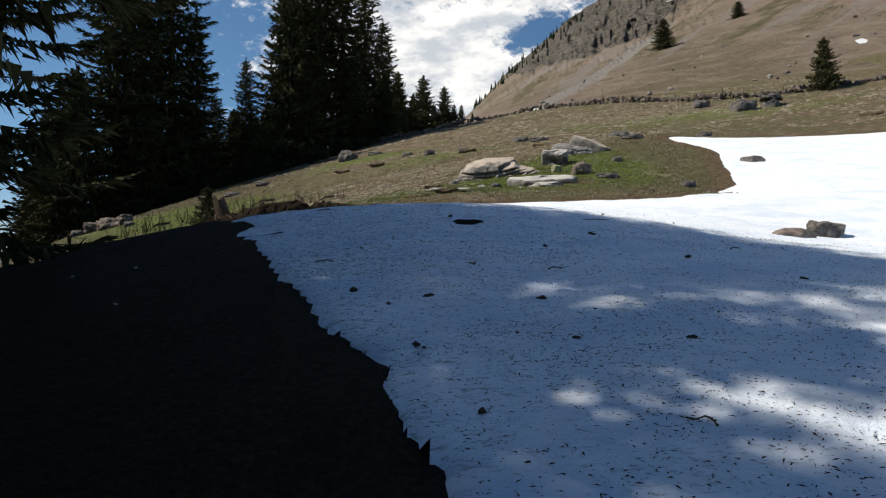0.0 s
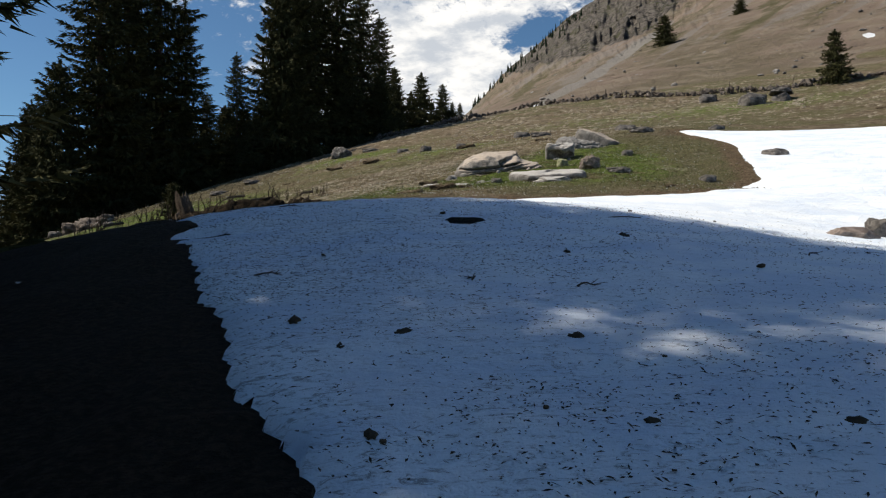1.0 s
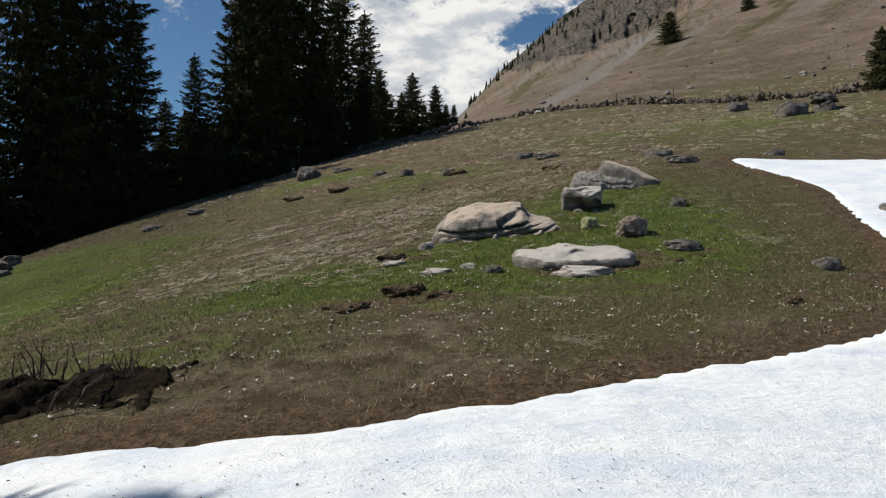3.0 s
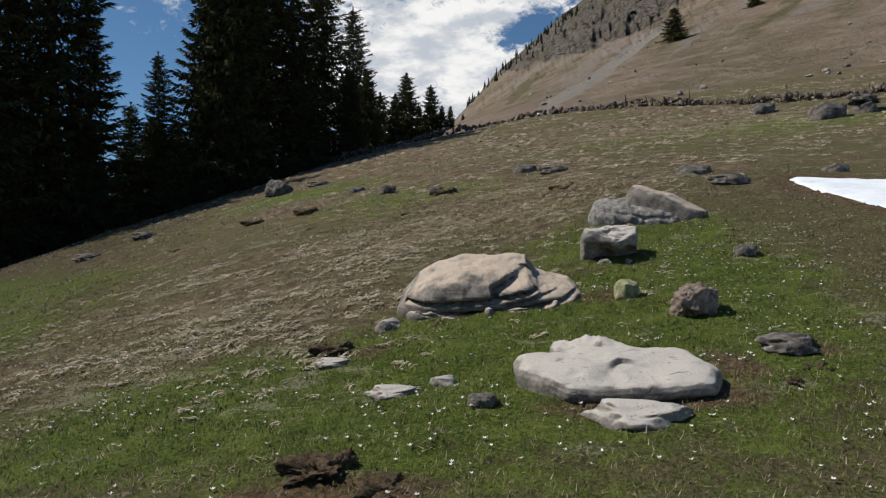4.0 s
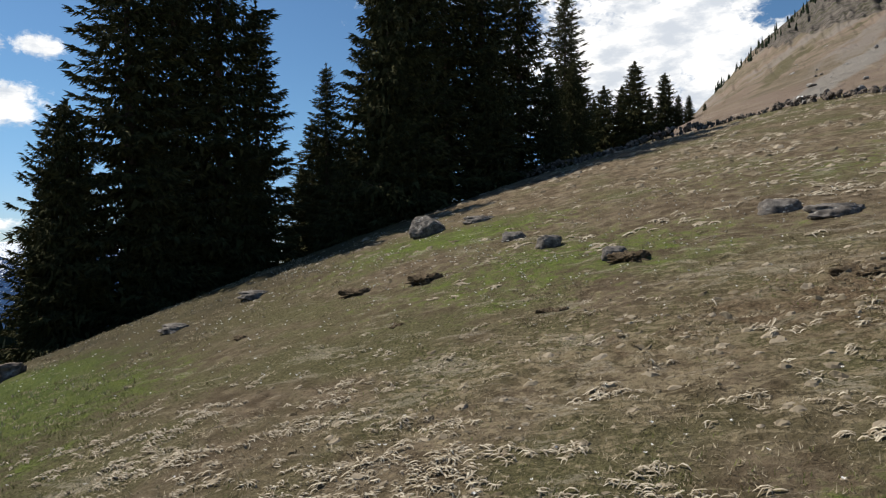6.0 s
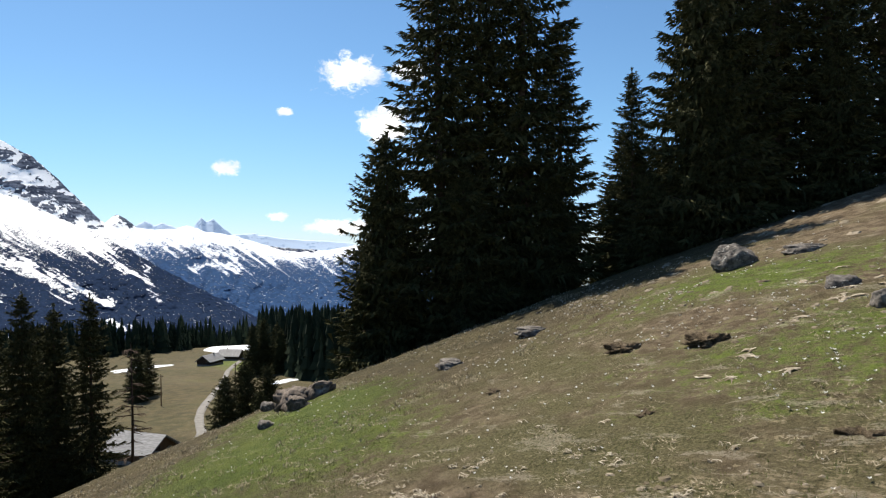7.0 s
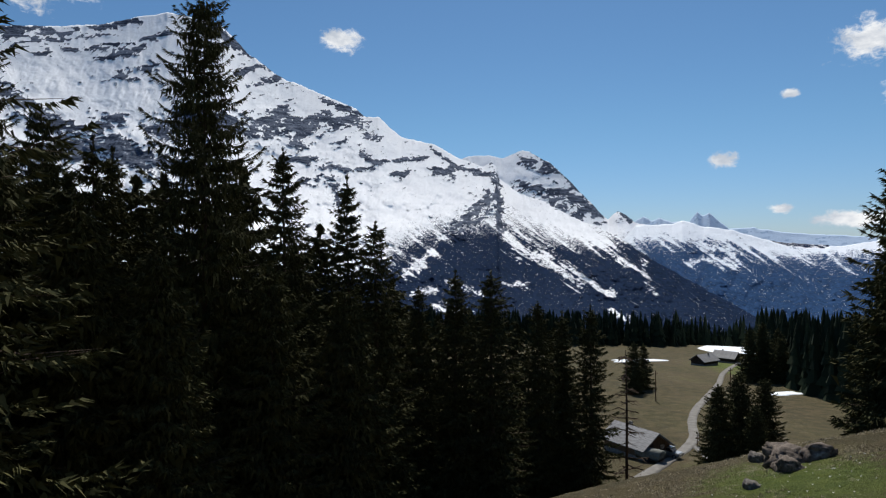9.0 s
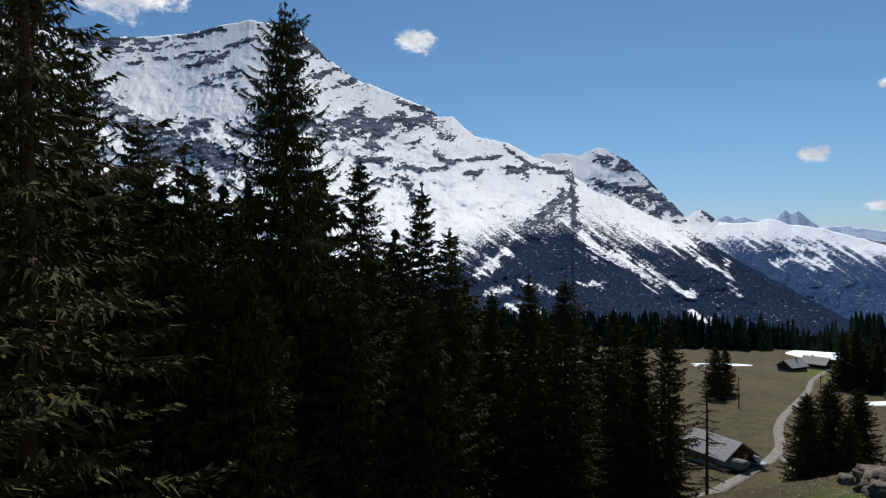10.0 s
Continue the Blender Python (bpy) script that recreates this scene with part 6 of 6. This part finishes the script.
# ---- stump, earth bank and brush at the snow's edge ----
def stump(x, y):
    ob = new("tree_stump")
    ob.matrix_basis = Matrix.Translation((x, y, at_ground(x, y) - 0.1)) @ Euler((radians(-8), radians(-20), 0)).to_matrix().to_4x4() @ Matrix.Diagonal((0.75, 0.75, 0.9, 1))
    bm, n = bmesh.new(), 18
    rs_ = random.Random(3)
    rings = []
    for k, (z, r) in enumerate([(0, 0.34), (0.12, 0.25), (0.35, 0.20), (0.7, 0.17), (0.86, 0.15)]):
        rings.append([bm.verts.new((r * (1 + 0.18 * math.sin(5 * j * 0.35 + 1) + rs_.uniform(-0.06, 0.06)) * math.cos(6.2832 * j / n), r * (1 + rs_.uniform(-0.08, 0.08)) * math.sin(6.2832 * j / n),
                                    z + (rs_.uniform(-0.16, 0.10) if k == 4 else 0))) for j in range(n)])
    for lo, hi in zip(rings, rings[1:]):
        for j in range(n):
            bm.faces.new((lo[j], lo[(j + 1) % n], hi[(j + 1) % n], hi[j]))
    cap = bm.verts.new((0, 0, 0.72))
    for j in range(n):
        bm.faces.new((rings[-1][j], rings[-1][(j + 1) % n], cap))
    part("trunk", bm, M_TWIG, ob)
    for a, ln in [(0.3, 0.7), (1.7, 0.55), (2.9, 0.8), (4.2, 0.6), (5.3, 0.75)]:
        d = Vector((math.cos(a), math.sin(a), 0))
        part("root", rod([d * 0.18 + Vector((0, 0, 0.2)), d * 0.42 + Vector((0, 0, 0.1)), d * ln + Vector((0, 0, -0.05))], 0.09, 0.03, 6), M_TWIG, ob)
    return tagged(ob, "weathered leaning tree stump at the edge of the snow", "stump")


stump(-4.75, 15.0)


def bank():
    """A torn earth bank: a low wall of sod whose front drops steeply to the snow."""
    us, vs = np.linspace(0, 1, 120), np.linspace(0, 1, 26)
    U, V_ = np.meshgrid(us, vs)
    cx, cy = -6.3 + 4.3 * U, 14.2 + 0.75 * U + 0.25 * np.sin(U * 9)
    prof = np.interp(V_, [0, 0.12, 0.3, 0.5, 1.0], [-0.15, 0.10, 0.85, 1.0, -0.05])
    tall = (0.42 * np.sin(np.pi * np.clip(U * 1.02, 0, 1)) ** 0.6) * (0.75 + 0.35 * fbm(U * 9, V_ * 0.5, 3, 0.5, 81))
    x = cx + 0.10 * fbm(U * 30, V_ * 8, 3, 0.6, 83)
    y = cy - 0.25 + 1.5 * V_ + 0.12 * fbm(U * 26, V_ * 9, 3, 0.6, 85)
    z = surf(x, y) + prof * tall + 0.10 * fbm(U * 40, V_ * 12, 3, 0.6, 87) - 0.05 * (V_ > 0.97)
    me_ = mesh_of("earth_bank", np.stack([x, y, z], -1).reshape(-1, 3), grid_faces(120, 26), M_EARTH)
    ob = new("earth_bank", me_)
    rs_ = random.Random(12)
    for k in range(9):
        x0 = -5.9 + 3.6 * k / 8 + rs_.uniform(-0.2, 0.2)
        y0 = 14.25 + 0.9 * (x0 + 6.3) / 5.4 + rs_.uniform(-0.1, 0.15)
        z0 = at_ground(x0, y0) + rs_.uniform(0.1, 0.35)
        dx = rs_.uniform(-0.5, 0.5)
        part("root", rod([(x0, y0 + 0.25, z0 + 0.10), (x0 + dx * 0.4, y0 - 0.05, z0 + 0.05), (x0 + dx * 0.8, y0 - 0.16, z0 - 0.08), (x0 + dx, y0 - 0.2, z0 - 0.25)], 0.028, 0.008, 5), M_TWIG, ob)
    return tagged(ob, "torn dark earth bank with roots beside the snow", "earth bank")


bank()


def brush(name, x, y, n, h, spread_, seed, label, mat=None):
    """Dry stems rising from one spot."""
    bm, rs_ = bmesh.new(), random.Random(seed)
    for k in range(n):
        a, r = rs_.uniform(0, 6.28), rs_.uniform(0, spread_)
        b = Vector((r * math.cos(a), r * math.sin(a), 0))
        t = b + Vector((rs_.gauss(0, 0.18) * h, rs_.gauss(0, 0.18) * h, h * rs_.uniform(0.35, 1.0)))
        m_ = (b + t) / 2 + Vector((rs_.gauss(0, 0.05), rs_.gauss(0, 0.05), 0)) * h
        rod([b, m_, t], 0.006 + 0.006 * rs_.random(), 0.003, 4, bm)
        for _ in range(rs_.randrange(4)):
            q_ = b + (t - b) * rs_.uniform(0.3, 0.9)
            rod([q_, q_ + Vector((rs_.gauss(0, 0.16), rs_.gauss(0, 0.16), rs_.uniform(-0.05, 0.2))) * h], 0.003, 0.0015, 3, bm)
    ob = part(name, bm, mat or M_TWIG)
    ob.location = (x, y, at_ground(x, y) + 0.25)
    return tagged(ob, label, "brush", "brush at the bank", kind="stuff")


for i, (x, y, n, h, s) in enumerate([(-3.9, 14.95, 14, 0.5, 0.35), (-3.2, 15.2, 16, 0.4, 0.4), (-2.75, 15.2, 6, 0.45, 0.25), (-5.6, 15.3, 26, 0.45, 0.6), (-6.6, 15.6, 30, 0.5, 0.7), (-7.6, 16.4, 22, 0.4, 0.6), (-5.0, 15.0, 22, 0.35, 0.5), (-4.4, 14.9, 18, 0.4, 0.4), (-2.3, 15.0, 10, 0.3, 0.3)]):
    brush("dry_brush", x, y, n, h, s, 30 + i, "dry brown stems growing on the earth bank")
moss = lay("clod", rock_mesh("moss_mound", (1.6, 0.8, 0.55), 44, plain_material("yellow_moss", (0.16, 0.14, 0.03), (0.30, 0.26, 0.08), 9, 0.95, 0.1, 1.0, 0.04), 4, 0.8, (), 0.28), -8.7, 16.6, 30, 0.05, "yellow mossy mound below the earth bank", category="moss mound")


# ---- litter on the snow ----
rs = np.random.RandomState(15)
cone = rock_mesh("litter_clump", (0.085, 0.06, 0.04), 51, M_LITTER, 3, 0.9, (), 0.45)
cone2 = rock_mesh("litter_clump", (0.05, 0.045, 0.03), 52, M_LITTER, 2, 0.9, (), 0.45)


def snow_top(x, y):
    return float(land(x, y)) + 0.02


for x, y, k in [(0.774, 5.337, 1.3), (0.492, 4.489, 0.8), (-0.12, 5.457, 1.4), (1.8, 8.244, 1.6), (-0.762, 5.763, 1.5), (0.857, 4.334, 1.0), (-0.17, 4.3, 1.0), (1.13, 7.512, 1.0), (1.131, 5.031, 0.8), (-0.424, 5.259, 1.3), (1.575, 4.305, 1.2),
                (0.796, 3.482, 0.8), (1.657, 3.722, 0.8), (2.253, 4.575, 0.8), (1.742, 5.4, 0.7), (0.187, 3.295, 0.9), (-0.12, 4.25, 0.8), (0.1, 9.1, 0.9), (0.3, 8.6, 0.7), (0.75, 8.9, 0.6), (2.6, 7.2, 1.0), (3.3, 6.2, 1.1), (1.3, 2.9, 0.7),
                (0.75, 2.75, 0.8), (0.35, 2.8, 0.8), (2.9, 9.5, 0.8), (-0.9, 7.5, 0.8), (-1.3, 10.4, 0.8), (3.6, 10.6, 1.0), (4.2, 8.4, 0.9), (-0.3, 10.9, 0.7)]:
    ob = new("litter_clump", cone if k > 0.85 else cone2)
    ob.matrix_basis = Matrix.Translation((x, y, snow_top(x, y) + 0.01)) @ Euler((0, 0, rs.rand() * 6.28)).to_matrix().to_4x4() @ Matrix.Diagonal((0.78 * k, 0.7 * k, 0.8 * k, 1))
    tagged(ob, "dark clump of needles and cone scales on the snow", "litter", "litter on the snow")


def twig(x, y, ln, turn, seed):
    bm, rs_ = bmesh.new(), random.Random(seed)
    p = [Vector((ln * (s - 0.5), 0.03 * math.sin(5 * s + seed), 0.012 + 0.02 * math.sin(3 * s))) for s in (0, 0.3, 0.6, 1.0)]
    rod(p, 0.008, 0.004, 5, bm)
    for s in range(3):
        b = p[1] + (p[3] - p[1]) * rs_.random()
        rod([b, b + Vector((rs_.uniform(0.02, 0.08), rs_.uniform(-0.07, 0.07), rs_.uniform(0, 0.04)))], 0.004, 0.002, 4, bm)
    ob = part("twig", bm, M_TWIG)
    ob.matrix_basis = Matrix.Translation((x, y, snow_top(x, y) + 0.01)) @ Matrix.Rotation(radians(turn), 4, "Z")
    tagged(ob, "small dead twig lying on the snow", "twig", "litter on the snow")


for i, (x, y, ln, a) in enumerate([(2.05, 9.3, 0.42, -5), (-2.1, 12.6, 0.22, 30), (1.2, 3.1, 0.12, 140), (-1.2, 6.9, 0.2, 20), (2.4, 10.2, 0.18, 70), (1.05, 6.4, 0.12, 0), (-1.7, 9.9, 0.25, 10), (3.4, 7.9, 0.16, 50), (0.3, 6.6, 0.14, 110)]):
    twig(x, y, ln, a, i)


def flecks(n, seed, ln0=0.005, ln1=0.018, wd=0.0022):
    """Fallen needles, thickest near the trees."""
    r = np.random.RandomState(seed)
    x, y = r.uniform(-4.5, 7.5, n), r.uniform(1.0, 13.5, n)
    keep = (snow_depth(x, y) > 0.05) & (r.rand(n) < np.clip(1.05 - (x + 2) / 9, 0.15, 1) * (0.4 + 0.6 * (fbm(x / 1.3, y / 1.3, 3, 0.5, 91) > -0.05)) * np.clip((12 - y) / 6, 0.1, 1))
    x, y = x[keep], y[keep]
    n = len(x)
    z = land(x, y) + 0.2 * relief(x, y) + 0.025 * fbm(x / 0.9, y / 0.5, 3, 0.5, 31) + 0.012 * fbm(x / 0.3, y / 0.18, 2, 0.5, 33) + 0.036
    a, ln = r.rand(n) * 6.28, ln0 + ln1 * r.rand(n) ** 2.5
    d = np.stack([np.cos(a), np.sin(a), 0.2 * r.randn(n)], 1) * ln[:, None]
    w = np.stack([-np.sin(a), np.cos(a), 0.0 * a], 1) * (wd * (1 + 1.5 * r.rand(n)))[:, None]
    c = np.stack([x, y, z], 1)
    v = np.stack([c - d, c + w, c + d, c - w + np.array([0, 0, 0.004])], 1).reshape(-1, 3)
    return tagged(new("needle_litter", mesh_of("needle_litter", v, np.arange(len(v)).reshape(-1, 4), M_LITTER, False)), "fallen spruce needles strewn over the snow", "litter", kind="stuff")


flecks(110000, 17)
flecks(6000, 18, 0.006, 0.018, 0.004)


# ---- grass, dead grass and crocuses ----
def meadow_points(n, seed, box_):
    r = np.random.RandomState(seed)
    x, y = r.uniform(box_[0], box_[1], n), r.uniform(box_[2], box_[3], n)
    keep = snow_depth(x, y) < -0.12
    return x[keep], y[keep], r


def blades(name, label, category, mat, x, y, r, count, height, lean, width):
    """Tufts of thin blades, each a bent strip of two faces."""
    n = len(x)
    z = surf(x, y)
    X, Y, Z = (np.repeat(q, count) for q in (x, y, z))
    m = n * count
    a = r.rand(m) * 6.28
    hh = height * (0.5 + 0.8 * r.rand(m))
    off = 0.035 * r.randn(m, 2)
    b = np.stack([X + off[:, 0], Y + off[:, 1], Z - 0.01], 1)
    d = np.stack([np.cos(a), np.sin(a), 0 * a], 1)
    ln = np.minimum(lean * (0.4 + 0.9 * r.rand(m)), 0.99)
    tip = b + d * (hh * ln)[:, None] + np.array([0, 0, 1.0]) * (hh * np.sqrt(np.clip(1 - np.minimum(ln, 0.97) ** 2, 0.04, 1)))[:, None]
    w = np.stack([-np.sin(a), np.cos(a), 0 * a], 1) * (width * (0.6 + 0.8 * r.rand(m)))[:, None]
    v = np.stack([b - w, b + w, tip], 1).reshape(-1, 3)
    return tagged(new(name, mesh_of(name, v, np.arange(len(v)).reshape(-1, 3), mat, False)), label, category, kind="stuff")


x, y, r = meadow_points(70000, 61, (-9, 12, 14, 34))
g = patches(x, y, GREEN_SPOTS) + 0.35 * fbm(x / 1.2, y / 1.2, 3, 0.5, 93)
k = r.rand(len(x)) < np.clip(g * 1.1 - 0.15, 0.0, 0.85)
blades("grass", "short fresh green grass between the boulders", "grass", M_GRASS, x[k], y[k], r, 6, 0.060, 0.7, 0.0045)
x, y, r = meadow_points(30000, 62, (-6, 9, 14, 30))
k = r.rand(len(x)) < 0.65
blades("dry_blades", "dry straw blades among the green grass", "grass", M_STRAW, x[k], y[k], r, 4, 0.07, 1.0, 0.004)
x, y, r = meadow_points(9000, 64, (-24, -9, 28, 50))
k = fbm(x / 1.1, y / 1.1, 3, 0.55, 96) > 0.02
blades("tussock_grass", "brown tussocks of old grass along the crest", "grass", M_STRAW, x[k], y[k], r, 6, 0.10, 0.9, 0.009)
x, y, r = meadow_points(38000, 63, (-12, 12, 14, 42))
k = fbm(x / 0.8, y / 0.45, 3, 0.55, 95) + 0.25 * patches(x, y, [(-3, 25, 6, 5, 1.0), (3, 33, 7, 6, 0.9), (0, 30, 9, 3, 0.8)]) - 0.5 * patches(x, y, GREEN_SPOTS) > 0.12
blades("dead_grass", "flattened pale dead grass in matted clumps", "grass", M_STRAW, x[k], y[k], r, 8, 0.085, 1.7, 0.0075)


def turf_mats(n, seed, box_, rule):
    """Low bleached mats of turf, each a ragged dome."""
    x, y, r = meadow_points(n, seed, box_)
    k = rule(x, y, r)
    x, y = x[k], y[k]
    n, m = len(x), 9
    a = np.linspace(0, 2 * math.pi, m, endpoint=False)[None] + r.rand(n, 1) * 6
    rad = (0.025 + 0.06 * r.rand(n, 1) ** 2.0) * (1 + 1.4 * step01(38, 50, y)[:, None])
    V = [np.stack([x + 0.02 * r.randn(n), y, surf(x, y) + (0.5 * rad[:, 0]) * (0.3 + 0.8 * r.rand(n))], -1)[:, None]]
    for f_, up_ in ((0.6, 0.32), (1.0, -0.16)):
        q = rad * f_ * (0.7 + 0.6 * r.rand(n, m))
        px, py = x[:, None] + 1.25 * q * np.cos(a), y[:, None] + 0.85 * q * np.sin(a)
        V.append(np.stack([px, py, surf(px, py) + up_ * rad * (0.3 + 1.0 * r.rand(n, m))], -1))
    v = np.concatenate(V, 1)
    j, j1 = np.arange(m), (np.arange(m) + 1) % m
    tri = np.concatenate([np.stack([0 * j, 1 + j, 1 + j1], 1), np.stack([1 + j, 1 + m + j, 1 + m + j1], 1), np.stack([1 + j, 1 + m + j1, 1 + j1], 1)])
    fc = (np.arange(n)[:, None, None] * (2 * m + 1) + tri[None]).reshape(-1, 3)
    return tagged(new("turf_mats", mesh_of("turf_mats", v.reshape(-1, 3), fc, M_TURF, False)), "bleached ragged mats of trampled turf", "turf", kind="stuff")


turf_mats(22000, 81, (-13, 13, 15, 46), lambda x, y, r: r.rand(len(x)) < np.clip(0.50 * churn(x, y) + 0.04 * (fbm(x / 1.6, y / 0.9, 3, 0.55, 99) > 0.15) - 0.3 * patches(x, y, GREEN_SPOTS), 0.0, 0.9))

turf_mats(16000, 82, (-12, 34, 38, 64), lambda x, y, r: r.rand(len(x)) < 0.30 * (fbm(x / 2.2, y / 1.4, 3, 0.55, 101) > 0.0))


def straw_tufts(name, label, x, y, r, strands, length, width, mat):
    """Old grass combed flat in the lie of the slope: bundles of bent strips."""
    n = len(x)
    lie = 0.15 + 0.35 * fbm(x / 2.5, y / 2.5, 2, 0.5, 111) + 0.25 * r.randn(n)
    m = n * strands
    X, Y, A = np.repeat(x, strands) + 0.045 * r.randn(m), np.repeat(y, strands) + 0.028 * r.randn(m), np.repeat(lie, strands) + 0.38 * r.randn(m)
    ln, wd = length * (0.45 + 0.9 * r.rand(m)), width * (0.6 + 0.8 * r.rand(m))
    bend, lift = 0.9 * r.randn(m), 0.012 + 0.032 * r.rand(m)
    rows_ = []
    for s in (0.0, 0.36, 0.72, 1.0):
        a = A + bend * (s - 0.5)
        px, py = X + ln * (s - 0.5) * np.cos(a), Y + ln * (s - 0.5) * np.sin(a)
        pz = surf(px, py) + lift * 4 * s * (1 - s) + 0.006
        w = wd * (0.5 if s in (0.0, 1.0) else 1.0)
        rows_.append(np.stack([px - w * np.sin(a), py + w * np.cos(a), pz + 0.25 * w], 1))
        rows_.append(np.stack([px + w * np.sin(a), py - w * np.cos(a), pz - 0.25 * w], 1))
    v = np.stack(rows_, 1).reshape(-1, 3)
    q = np.array([(0, 1, 3, 2), (2, 3, 5, 4), (4, 5, 7, 6)])
    return tagged(new(name, mesh_of(name, v, (np.arange(m)[:, None, None] * 8 + q[None]).reshape(-1, 4), mat, False)), label, "grass", kind="stuff")


PALE_SPOTS = [(-0.8, 26.8, 3.0, 2.6, 1.0), (-0.6, 24.6, 2.2, 2.0, 0.9), (-3.7, 29.5, 3.5, 2.6, 0.8), (0.6, 29.0, 3.0, 1.8, 0.7), (3.6, 31.2, 4.2, 2.4, 0.25), (-3.5, 25.5, 2.5, 2.0, 0.6)]
x, y, r = meadow_points(34000, 65, (-10, 9, 17, 36))
k = r.rand(len(x)) < np.clip(1.3 * patches(x, y, PALE_SPOTS) * np.clip(3.0 * fbm(x / 0.8, y / 0.45, 3, 0.6, 113) - 0.12, 0, 1), 0, 0.6)
straw_tufts("combed_straw", "pale straw of last year combed flat on the slope", x[k], y[k], r, 6, 0.115, 0.008, M_PALESTRAW)
x, y, r = meadow_points(16000, 66, (-3, 34, 36, 62))
k = r.rand(len(x)) < np.clip(0.42 * (fbm(x / 1.8, y / 0.9, 3, 0.6, 115) > 0.2) * (0.35 + 0.65 * step01(0, 8, x)), 0, 1)
straw_tufts("far_straw", "bleached straw mats on the upper pasture", x[k], y[k], r, 5, 0.30, 0.020, M_PALESTRAW)


def crocuses(x, y, r, size):
    """Small white cups of six pointed petals."""
    n = len(x)
    z = surf(x, y)
    V = []
    for k in range(6):
        a = 6.2832 * k / 6 + r.rand(n)
        s = size * (0.7 + 0.6 * r.rand(n))
        d, w = np.stack([np.cos(a), np.sin(a), 0 * a], 1), np.stack([-np.sin(a), np.cos(a), 0 * a], 1)
        b = np.stack([x, y, z + 0.02], 1)
        up = np.array([0, 0, 1.0])
        V.append(np.stack([b, b + d * (0.50 * s)[:, None] + w * (0.30 * s)[:, None] + up * (0.45 * s)[:, None], b + d * (0.95 * s)[:, None] + up * (0.75 * s)[:, None], b + d * (0.50 * s)[:, None] - w * (0.30 * s)[:, None] + up * (0.45 * s)[:, None]], 1))
    v = np.stack(V, 1).reshape(-1, 3)
    return tagged(new("crocus_flowers", mesh_of("crocus_flowers", v, np.arange(len(v)).reshape(-1, 4), M_PETAL, False)), "white spring crocuses scattered through the pasture", "flowers", kind="stuff")


x, y, r = meadow_points(70000, 71, (-18, 16, 1, 50))
dens = 0.022 * step01(12.5, 14.5, y) + 0.004 + 0.5 * patches(x, y, [(3.5, 21, 4, 4, 0.8), (-1.5, 23.5, 3.5, 3, 0.9), (5.5, 24.5, 2.5, 2.5, 1.0), (-1.5, 40, 6, 4.5, 0.55), (-9, 45, 3, 1.6, 1.3), (-6, 43.8, 3, 1.5, 1.2), (-3, 39.5, 3, 2, 1.1), (0, 37.6, 3, 1.8, 1.0), (6, 26, 3, 2, 0.7), (-0.5, 17.5, 4, 2, 0.6), (-12, 38, 4, 3, 0.3)]) * (fbm(x / 1.1, y / 1.1, 3, 0.5, 97) > 0.0)
k = r.rand(len(x)) < np.where(y > 30, 0.75, 1.4) * dens
crocuses(x[k], y[k], r, 0.024 + 0.012 * step01(30, 40, y[k]))
